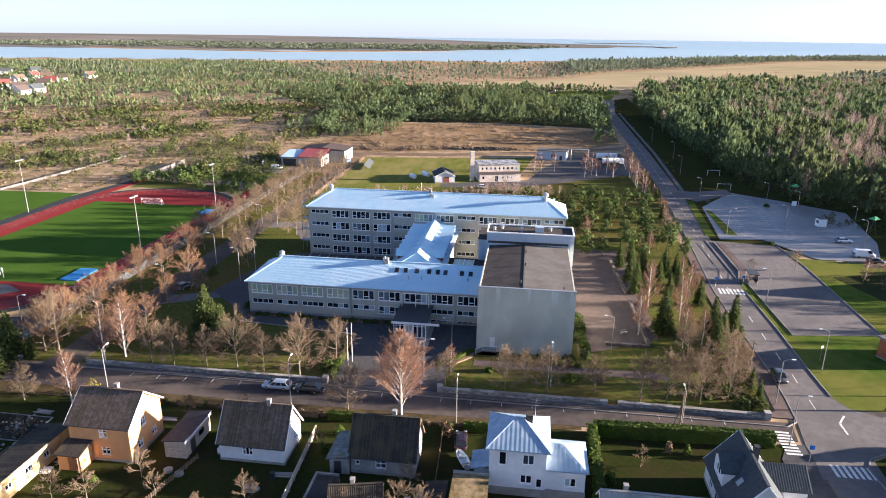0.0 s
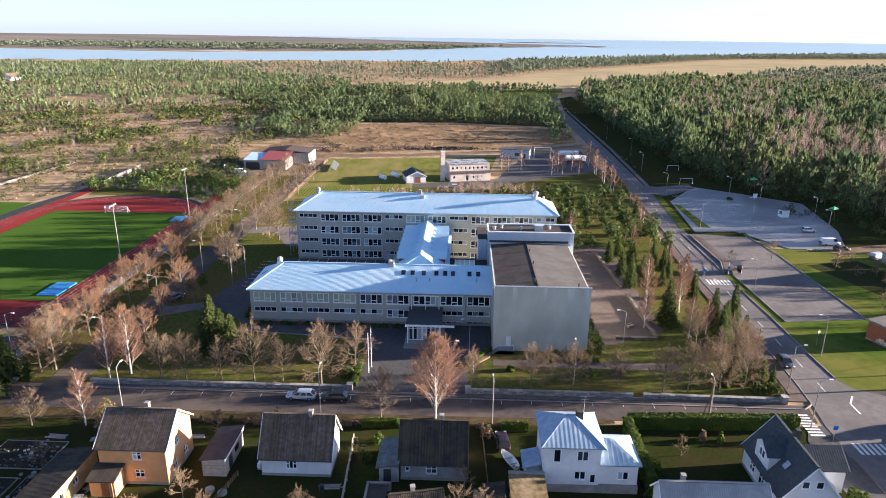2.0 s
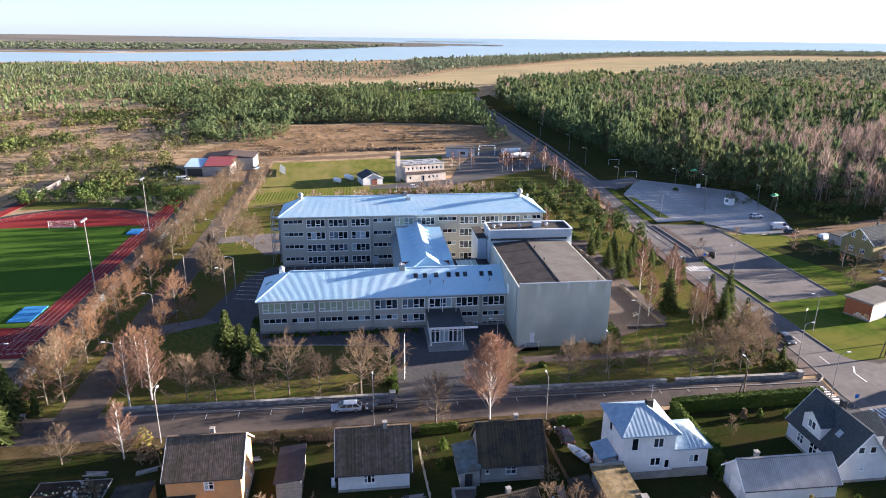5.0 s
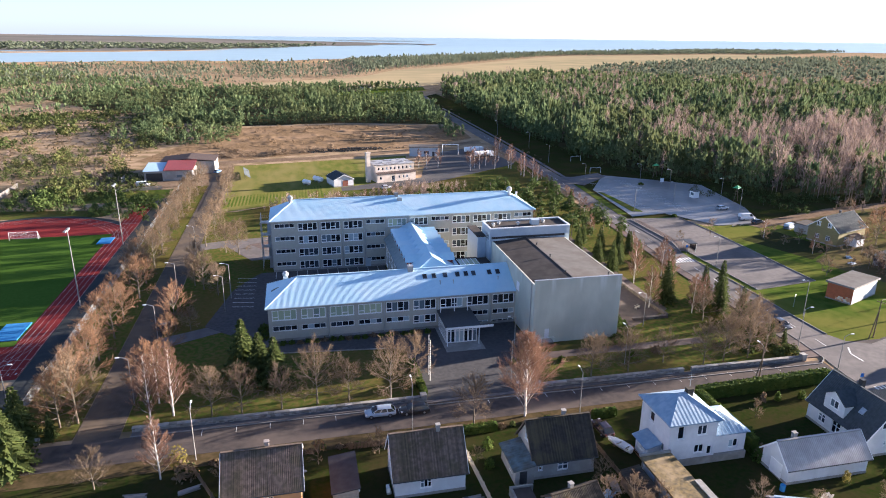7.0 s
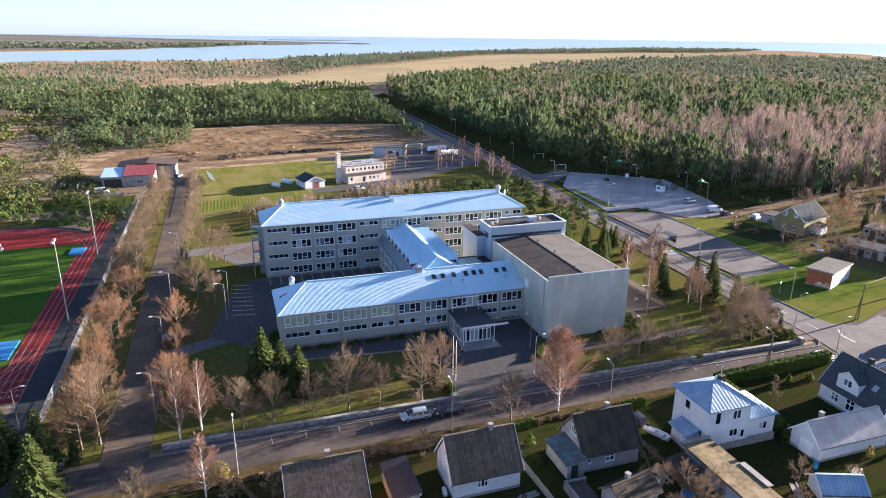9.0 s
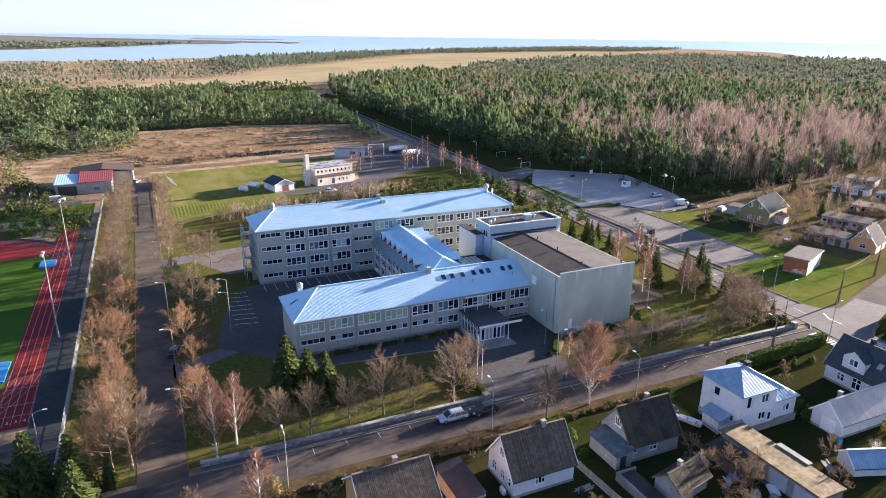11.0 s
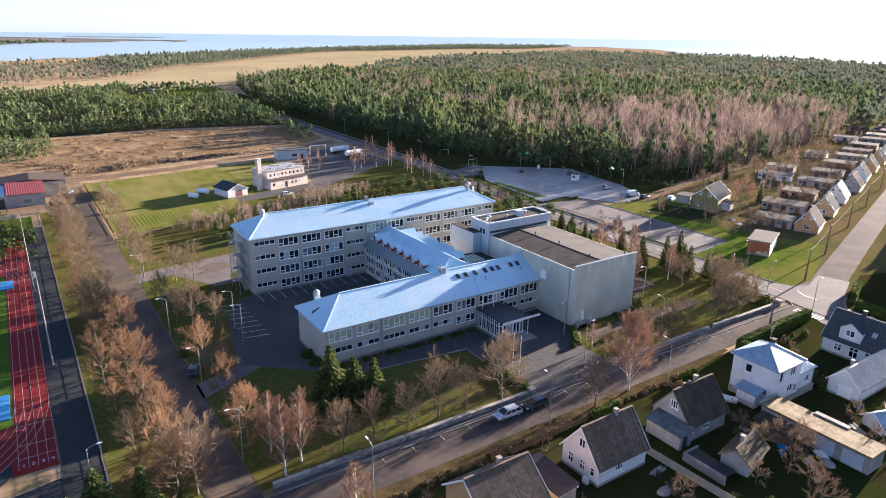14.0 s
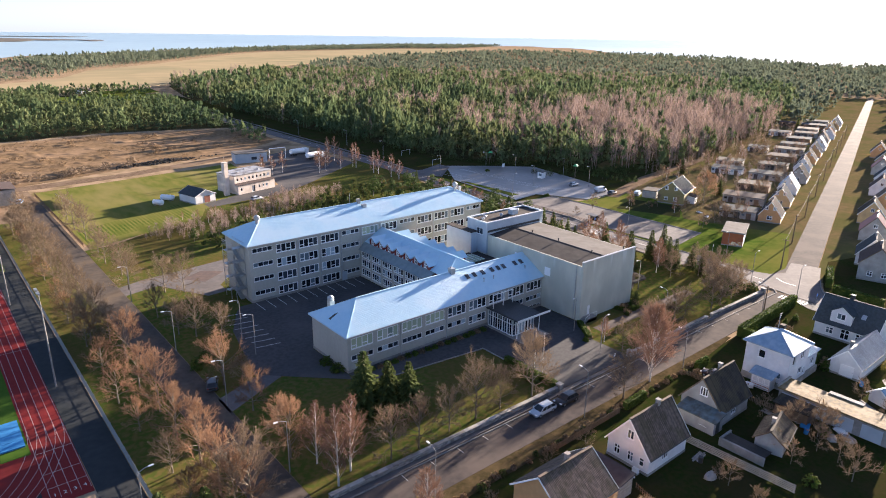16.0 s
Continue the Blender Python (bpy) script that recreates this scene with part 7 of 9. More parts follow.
# ---- loose things ----
bt = thing("rowing_boat", -6.9, 76.6, 0.25, 115, "white rowing boat lying beside a house", "boat")
prof = [(-2.0, 0.55), (-1.0, 0.75), (0.3, 0.75), (1.4, 0.5), (2.2, 0.03)]
hull = Build()
for (x0, w0), (x1, w1) in zip(prof, prof[1:]):
    for s in (-1, 1):
        hull.face((x0, s * w0, 0.6), (x1, s * w1, 0.65), (x1, s * w1 * 0.5, 0.0), (x0, s * w0 * 0.5, 0.0))
        hull.face((x0, s * w0 * 0.88, 0.58), (x1, s * w1 * 0.88, 0.63), (x1, s * w1 * 0.4, 0.1), (x0, s * w0 * 0.4, 0.1))
        hull.face((x0, s * w0, 0.6), (x1, s * w1, 0.65), (x1, s * w1 * 0.88, 0.63), (x0, s * w0 * 0.88, 0.58))
    hull.face((x0, -w0 * 0.5, 0), (x0, w0 * 0.5, 0), (x1, w1 * 0.5, 0), (x1, -w1 * 0.5, 0))
hull.face((-2.0, -0.55, 0.6), (-2.0, 0.55, 0.6), (-2.0, 0.28, 0), (-2.0, -0.28, 0))
part("hull", hull, M_WHITE, bt)
for x in (-1.2, 0.2):
    part("thwart", Build().box(x - 0.12, -0.6, 0.42, x + 0.12, 0.6, 0.46), M_BOARD, bt)
part("trestle", Build().box(-1.2, -0.5, -0.25, -1.0, 0.5, 0.02).box(0.6, -0.4, -0.25, 0.8, 0.4, 0.02), M_WOOD, bt)

sheet("bus_platform", [(54.5, 188), (57, 188), (57, 160), (54.6, 157), (52.4, 156.6), (54.5, 165)], 0.12, M_PAVING, "raised brown paved bus platform beside the avenue", "pavement")
kerb([(54.3, 189.5), (54.4, 164.7), (52.1, 156.5)], "dark kerb along the bus platform", 0.25, 0.3)
pr = thing("guard_rail", 0, 0, 0, 0, "dark low guard rail along the bus platform", "guard rail")
for p, q in (((54.55, 188.5), (54.65, 165)), ((54.65, 165), (52.5, 157.2))):
    n = max(2, int(math.dist(p, q) / 2))
    part("rail", Build().beam((*p, 0.95), (*q, 0.95), 0.06, 0.06).beam((*p, 0.55), (*q, 0.55), 0.05, 0.05), M_DARK, pr)
    for k in range(n + (q[1] < 160)):
        part("post", Build().box(-0.03, -0.03, 0.1, 0.03, 0.03, 0.95), M_DARK, pr).matrix_basis = pose(p[0] + (q[0] - p[0]) * k / n, p[1] + (q[1] - p[1]) * k / n, 0)

st = thing("bus_shelter", 55.2, 157.4, 0.07, -5, "glazed metal bus shelter at the car park", "bus shelter")
for px in (-1.0, 1.0):
    for py in (-1.8, 1.8):
        part("post", Build().tube((px, py, 0), (px, py, 2.4), 0.05, 0.05), M_METAL, st)
part("roof", Build().box(-1.2, -2.0, 2.4, 1.2, 2.0, 2.52), M_DARK, st)
part("back_glass", Build().box(0.96, -1.75, 0.3, 1.0, 1.75, 2.2), M_CARGLASS, st)
part("bench", Build().box(0.5, -1.5, 0.42, 0.9, 1.5, 0.48).box(0.6, -1.3, 0, 0.7, -1.2, 0.42).box(0.6, 1.2, 0, 0.7, 1.3, 0.42), M_WOOD, st)
wk = thing("white_kiosk", 92.8, 213.5, 0.07, 10, "small white kiosk on the car park", "kiosk")
part("wall", Build().box(-1.2, -1.2, 0, 1.2, 1.2, 2.5), M_WHITE, wk)
part("roof", Build().box(-1.4, -1.4, 2.5, 1.4, 1.4, 2.65), M_DARK, wk)
part("window", Build().box(-1.23, -0.8, 1.0, -1.19, 0.6, 2.0), M_GLASS, wk)
M_GREEN = surface("bright_green_sheet", (0.1, 0.45, 0.16), (0.08, 0.38, 0.14), 1.0, rough=0.5)
for x, y in ((97, 249), (104, 205)):
    t = thing("play_tower", x, y, 0, 30, "leaning play tower with a green roof", "play tower", "play towers")
    part("mast", Build().tube((-1.6, 0, 0), (0, 0, 5.6), 0.09, 0.08).tube((1.8, 0, 0), (0, 0, 5.6), 0.09, 0.08), M_WOOD, t)
    part("roof", Build().face((-1.4, -1.0, 5.2), (1.4, -1.0, 5.2), (0, 0, 6.1)).face((1.4, -1.0, 5.2), (1.4, 1.0, 5.2), (0, 0, 6.1)).face((1.4, 1.0, 5.2), (-1.4, 1.0, 5.2), (0, 0, 6.1)).face((-1.4, 1.0, 5.2), (-1.4, -1.0, 5.2), (0, 0, 6.1)).face((-1.4, 1.0, 5.2), (1.4, 1.0, 5.2), (1.4, -1.0, 5.2), (-1.4, -1.0, 5.2)), M_GREEN, t)
for x, y, rz in ((79, 290, 5), (76, 262, 5)):
    t = thing("goal_frame", x, y, 0, rz, "white metal goal frame at the wood's edge", "goal", "goals")
    for s in (-1, 1):
        part("post", Build().tube((s * 2.6, 0, 0), (s * 2.6, 0, 2.4), 0.07, 0.07), M_WHITE, t)
    part("crossbar", Build().tube((-2.6, 0, 2.4), (2.6, 0, 2.4), 0.07, 0.07), M_WHITE, t)


def road_sign(x, y, rz, colour, label, z=2.4, size=0.34):
    t = thing("road_sign", x, y, 0, rz, label, "road sign", "road signs")
    part("pole", Build().tube((0, 0, 0), (0, 0, z + 0.4), 0.035, 0.035, 6), M_METAL, t)
    part("plate", Build().box(-size, -0.05, z - size, size, -0.035, z + size), colour, t)


M_SIGN = surface("blue_sign", (0.03, 0.2, 0.6), (0.03, 0.18, 0.55), 2.0, rough=0.4)
road_sign(41.2, 84.0, 0, M_SIGN, "blue square crossing sign on a post")
road_sign(52.2, 154.0, 0, M_SIGN, "blue square bus stop sign on a post")
road_sign(45.4, 151.8, 0, M_SIGN, "blue square crossing sign on a post")
road_sign(55.1, 116.5, 20, M_WHITE, "small white sign on a lamp post", 2.8, 0.25)
road_sign(92.6, 236, 0, M_WHITE, "white information board at the car park", 1.8, 0.8)
road_sign(-16.0, 95.8, 0, M_WHITE, "small white notice beside the drive", 1.0, 0.3)


def bench(x, y, rz):
    t = thing("park_bench", x, y, 0.05, rz, "wooden bench beside the path", "bench", "benches")
    for i in range(3):
        part("slat", Build().box(-0.8, -0.25 + i * 0.17, 0.42, 0.8, -0.12 + i * 0.17, 0.46), M_BOARD, t)
    part("back_slat", Build().box(-0.8, 0.28, 0.65, 0.8, 0.32, 0.8), M_BOARD, t)
    for s in (-0.6, 0.6):
        part("leg", Build().box(s - 0.05, -0.25, 0, s + 0.05, 0.3, 0.42), M_CONCRETE, t)


bench(20.6, 122.5, 30), bench(83, 176.2, 10), bench(86, 176.6, 10)
r2 = random.Random(31)
# tyre heap on the brown field, drawn up as one pile
hb = Build()
for i in range(240):
    x, y = r2.gauss(0, 9.5), r2.gauss(0, 1.8)
    z = max(0.1, 1.5 * math.exp(-(y / 2.2) ** 2) * (1 - abs(x) / 26) * r2.uniform(0.2, 1))
    hb.tube((x, y, z), (x + r2.uniform(-0.12, 0.12), y + r2.uniform(-0.12, 0.12), z + 0.25), 0.42, 0.42, 7)
tagged(single("tyre_heap", hb, M_TYRE, "long heap of old black tyres", "tyre heap", at=pose(-23, 338, 0, 0, 0, 8)), kind="stuff")
# garden clutter
for i, (x, y) in enumerate([(-33.5, 67.0), (-11.0, 60.4), (-9.4, 58.6)]):
    t = thing("covered_pile", x, y, 0, i * 37, "grey tarpaulin over a small pile", "covered pile", "covered piles")
    b = Build()
    ring_pts = [(math.cos(a) * 1.1 * (1 + 0.15 * math.sin(3 * a + i)), math.sin(a) * 0.8 * (1 + 0.1 * math.cos(2 * a))) for a in np.linspace(0, 6.283, 11)[:-1]]
    for k in range(10):
        p, q = ring_pts[k], ring_pts[(k + 1) % 10]
        b.face((*p, 0), (*q, 0), (q[0] * 0.8, q[1] * 0.8, 0.5), (p[0] * 0.8, p[1] * 0.8, 0.5))
        b.face((p[0] * 0.8, p[1] * 0.8, 0.5), (q[0] * 0.8, q[1] * 0.8, 0.5), (0.1, 0, 0.75))
    part("tarpaulin", b, M_CONCRETE, t)
    part("rope", Build().beam((-0.9, 0, 0.55), (0.9, 0, 0.56), 0.03, 0.03), M_DARK, t)
for i in range(5):
    x, y = -72 + r2.uniform(-5, 5), 71 + r2.uniform(-7, 7)
    b = Build()
    for k in range(9):
        a, c = r2.uniform(-1, 1), r2.uniform(-1, 1)
        s = r2.uniform(0.06, 0.2)
        b.box(a - s, c - s, 0, a + s, c + s, s * 1.2)
    single("rubble_pile", b, M_CONCRETE, "small pile of pale rubble in a yard", "rubble", "rubble piles", at=pose(x, y, 0.02, 0, 0, r2.uniform(0, 90)), kind="stuff")
for x, y in ((-44.2, 68.4), (-46, 68.9)):
    single("well_cover", Build().tube((0, 0, 0), (0, 0, 0.35), 0.6, 0.6, 14), M_CONCRETE, "round concrete well cover on grass", "well cover", "well covers", at=pose(x, y, 0.02))

# vegetable garden and yard clutter
M_SOIL = surface("dark_garden_soil", (0.045, 0.036, 0.028), (0.03, 0.025, 0.02), 1.5, c3=(0.075, 0.06, 0.045), scale3=0.4, bump=0.6, spec=0.0, **W)
M_FROSTY = surface("pale_cabbage_leaves", (0.2, 0.25, 0.2), (0.13, 0.18, 0.13), 2.0, island=0.35, leafy=0.2, spec=0.1)
M_PLANKS = surface("grey_old_planks", (0.34, 0.31, 0.28), (0.24, 0.22, 0.2), 1.2, rand=0.25)
r4 = random.Random(44)
for x0, y0, x1, y1 in ((-79.5, 63, -72, 70), (-71, 64.5, -64.5, 70.5), (-79, 72, -70, 78.2)):
    t = thing("vegetable_bed", 0, 0, label="dark soil vegetable bed edged with old planks", category="garden bed", group="garden beds")
    part("soil", Build().box(x0, y0, 0, x1, y1, 0.1), M_SOIL, t)
    for a, c in (((x0, y0), (x1, y0)), ((x1, y0), (x1, y1)), ((x1, y1), (x0, y1)), ((x0, y1), (x0, y0))):
        part("edging", Build().beam((*a, 0.1), (*c, 0.1), 0.07, 0.2), M_PLANKS, t)
    b = Build()
    for i in range(int((y1 - y0) / 1.1)):
        for j in range(int((x1 - x0) / 0.5)):
            if r4.random() < 0.55:
                cx, cy, r = x0 + 0.4 + j * 0.5 + r4.uniform(-0.15, 0.15), y0 + 0.6 + i * 1.1 + r4.uniform(-0.2, 0.2), r4.uniform(0.12, 0.26)
                b.ball((cx, cy, 0.12), r, r * 0.6, 5, 3)
    tagged(part("plants", b, M_FROSTY, t), kind="stuff")
for x, y, rz, n in ((-66, 79.5, 20, 6), (-61.5, 69.5, 70, 5), (-72.5, 79.6, -5, 4), (-9.5, 66.5, 35, 7), (-11.5, 69.0, 80, 5), (-6, 62.8, 10, 6), (3.4, 60.8, 60, 5), (-30.5, 70.4, 5, 4), (14, 61, 30, 5), (-52.6, 80.6, 3, 5)):
    t = thing("plank_stack", x, y, 0.02, rz, "loose stack of grey weathered planks in a yard", "plank stack", "plank stacks")
    for i in range(n):
        part("plank", Build().box(-1.5 + r4.uniform(-0.3, 0.3), -0.5 + (i % 4) * 0.27, 0.06 * (i // 4), 1.4 + r4.uniform(-0.3, 0.3), -0.27 + (i % 4) * 0.27, 0.05 + 0.06 * (i // 4)), M_PLANKS, t)
for x, y, rz, m in ((-10.4, 64.4, 15, M_BLUE), (-8.0, 60.2, 60, M_WHITE), (-4.4, 59.4, 30, M_PLANKS), (-13.2, 67.4, 40, M_TIN), (-62.5, 66.5, 10, M_WHITE), (-68, 61.5, 35, M_PLANKS), (-1.0, 66.0, 5, M_TIN), (91.5, 138.8, 20, M_WHITE), (94.6, 143.2, 60, M_TIN)):
    b = Build()
    k = 7
    vs = [[(i / k * 2.0 - 1.0, j / 4 * 1.3 - 0.65, 0.06 + 0.22 * abs(math.sin(i * 1.7 + j * 2.3 + x))) for i in range(k + 1)] for j in range(5)]
    for j in range(4):
        for i in range(k):
            b.face(vs[j][i], vs[j][i + 1], vs[j + 1][i + 1], vs[j + 1][i])
    b.prism([(-1, -0.65), (1, -0.65), (1, 0.65), (-1, 0.65)], 0.0, 0.05)
    single("crumpled_sheet", b, m, "crumpled sheet thrown over yard junk", "sheet", "yard junk", at=pose(x, y, 0.02, 0, 0, rz))
for x, y in ((-63.6, 64.2), (-31.6, 69.6), (-12.6, 63.4), (-6.6, 65.2), (9.6, 63.6), (-45.8, 72.6)):
    single("water_butt", Build().tube((0, 0, 0), (0, 0, 0.9), 0.32, 0.34, 12), M_DARK if x < -20 else M_BLUE, "plastic rain water butt beside a wall", "water butt", "water butts", at=pose(x, y, 0.02))

# ---- plants: shapes ----
M_BARK = surface("grey_bark", (0.19, 0.155, 0.115), (0.12, 0.097, 0.073), 3.0, rand=0.15)
M_BIRCHBARK = surface("white_birch_bark", (0.6, 0.56, 0.52), (0.3, 0.26, 0.23), 2.5, cut=(0.5, 0.62))
M_TWIG = surface("grey_brown_twigs", (0.235, 0.173, 0.115), (0.17, 0.126, 0.085), 0.6, rand=0.2, island=0.25, leafy=0.15, spec=0.1)
M_TWIGRED = surface("reddish_twigs", (0.262, 0.158, 0.11), (0.195, 0.12, 0.085), 0.6, rand=0.15, island=0.25, leafy=0.15, spec=0.1)
M_TWIGORANGE = surface("russet_leaf_remnants", (0.29, 0.172, 0.1), (0.21, 0.131, 0.084), 0.6, rand=0.2, island=0.3, leafy=0.25, spec=0.1)
M_SPRUCE = surface("spruce_needles", (0.06, 0.083, 0.026), (0.098, 0.12, 0.036), 0.8, island=0.3, rand=0.15, rough=0.9, leafy=0.25, spec=0.1)
M_PINE = surface("pine_needles", (0.05, 0.08, 0.022), (0.08, 0.108, 0.03), 0.5, island=0.3, rand=0.2, rough=0.9, leafy=0.15, spec=0.1)
# lighter than M_PINE, with aerial haze worked into the needle colour
M_FOREST = surface("haze_lightened_pines", (0.1, 0.143, 0.07), (0.128, 0.164, 0.076), 0.05, island=0.3, c3=(0.165, 0.172, 0.076), scale3=0.02, amount3=0.5, rough=1.0, leafy=0.25, spec=0.0, **W)
# paler, greyer green: distance haze is put into the base colour
M_FARWOOD = surface("haze_toned_woods", (0.12, 0.145, 0.1), (0.15, 0.17, 0.115), 0.01, island=0.2, rough=1.0, leafy=0.25, spec=0.0, **W)
M_BAREWOOD = surface("bare_birch_woods", (0.33, 0.25, 0.21), (0.25, 0.19, 0.157), 0.05, island=0.3, rough=0.9, leafy=0.2, spec=0.1, **W)
M_SCRUB = surface("juniper_scrub", (0.055, 0.074, 0.026), (0.082, 0.097, 0.034), 0.05, island=0.3, c3=(0.125, 0.115, 0.046), scale3=0.02, rough=1.0, leafy=0.2, spec=0.0, **W)
M_DRYBUSH = surface("dry_bushes", (0.225, 0.158, 0.098), (0.16, 0.115, 0.072), 0.05, island=0.3, rough=1.0, leafy=0.2, spec=0.0, **W)
M_TUSSOCK = surface("dry_tussock_grass", (0.26, 0.185, 0.115), (0.15, 0.115, 0.062), 0.05, island=0.4, c3=(0.14, 0.12, 0.06), scale3=0.02, rough=1.0, leafy=0.2, spec=0.0, **W)
M_HEDGE = surface("hedge_leaves", (0.05, 0.085, 0.016), (0.085, 0.11, 0.022), 0.8, island=0.3, rough=0.9, leafy=0.25, spec=0.1)


def slivers(rng, p, d, width):
    """Thin triangles that start at p and run along d."""
    side = np.cross(d, rng.normal(size=d.shape))
    side /= np.linalg.norm(side, axis=1, keepdims=True) + 1e-9
    w = np.asarray(width).reshape(-1, 1) if np.ndim(width) else width
    return np.stack([p - side * w / 2, p + side * w / 2, p + d], axis=1)


def tufts(rng, centres, size):
    """Free triangles of about that size round the centres, most of them lying rather flat."""
    n = len(centres)
    nrm = rng.normal(size=(n, 3)) * np.array([0.6, 0.6, 0.5]) + np.array([0, 0, 0.75])
    nrm /= np.linalg.norm(nrm, axis=1, keepdims=True)
    a = np.cross(nrm, rng.normal(size=(n, 3)))
    a /= np.linalg.norm(a, axis=1, keepdims=True)
    b = np.cross(nrm, a)
    s = np.asarray(size).reshape(-1, 1) * rng.uniform(0.7, 1.3, (n, 1))
    return np.stack([centres + a * s, centres - a * s * 0.5 + b * s * 0.8, centres - a * s * 0.5 - b * s * 0.8], axis=1)


def leaves(rng, centres, out, size, tall=0.0):
    """Free triangles at the centres that face outwards and a little up, as foliage on a crown does; tall draws them out into upright shoots."""
    n = len(centres)
    out = out / (np.linalg.norm(out, axis=1, keepdims=True) + 1e-9)
    nrm = out * 0.9 + rng.normal(size=(n, 3)) * 0.42 + np.array([0, 0, 0.4])
    nrm /= np.linalg.norm(nrm, axis=1, keepdims=True)
    if tall:
        a = np.array([0, 0, 1.0]) + out * 0.35 + rng.normal(size=(n, 3)) * 0.3
        b = np.cross(nrm, a)
        b /= np.linalg.norm(b, axis=1, keepdims=True)
        s = np.asarray(size).reshape(-1, 1) * rng.uniform(0.6, 1.4, (n, 1))
        foot = centres - a * s * 0.5
        return np.stack([centres + a * s * tall, foot + b * s * 0.62, foot - b * s * 0.62], axis=1)
    a = np.cross(nrm, rng.normal(size=(n, 3)))
    a /= np.linalg.norm(a, axis=1, keepdims=True)
    b = np.cross(nrm, a)
    s = np.asarray(size).reshape(-1, 1) * rng.uniform(0.6, 1.4, (n, 1))
    return np.stack([centres + a * s, centres - a * s * 0.5 + b * s * 0.8, centres - a * s * 0.5 - b * s * 0.8], axis=1)


def bare_tree(seed, h, spread, style, limbs=0):
    """A leafless tree that forks again and again: trunk and limbs as tubes, twigs as thin slivers. style: lime or birch."""
    rng = np.random.default_rng(seed)
    wood, tw = Build(), []
    birch = style == "birch"
    counts = (0, 7, 4) if birch else (0, 7, 4) if h > 5 else (0, 6, 4)
    rise = 0.02

    def turn(d, ang):
        """A direction tilted away from d by ang."""
        s = np.cross(d, rng.normal(size=3))
        s /= np.linalg.norm(s) + 1e-9
        return d * math.cos(ang) + s * math.sin(ang)

    def limb(p, d, ln, r, depth):
        pts, k = [p], 4 if depth == 1 else 3
        for s in range(k):
            d = d + rng.normal(0, 0.08, 3) + np.array([0, 0, rise])
            d = d / np.linalg.norm(d)
            pts.append(pts[-1] + d * ln / k)
        if depth == 1:
            for s in range(k):
                wood.tube(pts[s], pts[s + 1], r * (1 - 0.2 * s), r * (0.8 - 0.2 * s + 0.03), 5, False)
        else:
            seg = np.array(pts)
            tw.append(slivers(rng, seg[:1], seg[2:3] - seg[:1], max(0.05, 2.0 * r)))
            tw.append(slivers(rng, seg[1:2], seg[3:4] - seg[1:2], 0.045))
        if depth == 3:
            c = 9
            u = rng.uniform(0.1, 1.0, c) * k
            i = np.minimum(u.astype(int), k - 1)
            A = np.array(pts)
            base = A[i] + (A[i + 1] - A[i]) * (u - i)[:, None]
            td = d[None] + rng.normal(0, 0.42, (c, 3))
            td[:, 2] += -0.12 if birch else 0.03
            td /= np.linalg.norm(td, axis=1, keepdims=True)
            tw.append(slivers(rng, base, td * ln * rng.uniform(0.5, 1.25, (c, 1)), 0.031))
            return
        for j in range(counts[depth]):
            f = 0.18 + 0.82 * (j + rng.uniform(0.2, 0.8)) / counts[depth]
            g = f * k
            i = min(int(g), k - 1)
            q = pts[i] + (pts[i + 1] - pts[i]) * (g - i)
            nd = turn((pts[i + 1] - pts[i]) / np.linalg.norm(pts[i + 1] - pts[i]), rng.uniform(0.2, 0.5) if birch else rng.uniform(0.3, 0.65))
            nd[2] += 0.08 if birch else 0.02
            limb(q, nd / np.linalg.norm(nd), ln * rng.uniform(0.42, 0.6) * (1.15 - 0.45 * f), r * 0.4, depth + 1)

    r0 = h * (0.013 if birch else 0.018)
    top = h * (0.93 if birch else 0.72)
    lean = rng.normal(0, 0.02, 2) * h
    axis = [np.array([lean[0] * f * f + rng.normal(0, 0.006) * h * f, lean[1] * f * f, top * f]) for f in np.linspace(0, 1, 8)]
    for i in range(7):
        wood.tube(axis[i], axis[i + 1], r0 * (1 - i / 7.4), r0 * (1 - (i + 1) / 7.4), 7, False)
    n = limbs or (50 if h > 12 else 28 if birch else 17 if h > 5 else 9)
    for i in range(n):
        f = (0.07 + 0.91 * (i + 0.5) / n) if birch else (0.24 + 0.76 * (i / (n - 1)))
        k = min(6.999, f * 7)
        p = axis[int(k)] + (axis[int(k) + 1] - axis[int(k)]) * (k - int(k))
        az = i * 2.4 + rng.uniform(-0.4, 0.4)
        if birch:
            el = radians(rng.uniform(40, 54) + 18 * f)
            ln = spread * 1.42 * ((1.02 - f) ** 0.8 * min(1, 0.62 + 1.8 * f)) * rng.uniform(0.8, 1.15) + 0.25
        else:
            g = i / (n - 1)
            el = radians(16 + 58 * g + rng.uniform(-9, 9))
            ln = spread * 1.02 * rng.uniform(0.82, 1.12) * (0.78 + 0.62 * g - 0.7 * g * g)
        d = np.array([math.cos(az) * math.cos(el), math.sin(az) * math.cos(el), math.sin(el)])
        limb(p, d, ln, r0 * (0.2 if birch else 0.36), 1)
    return wood, np.concatenate(tw)


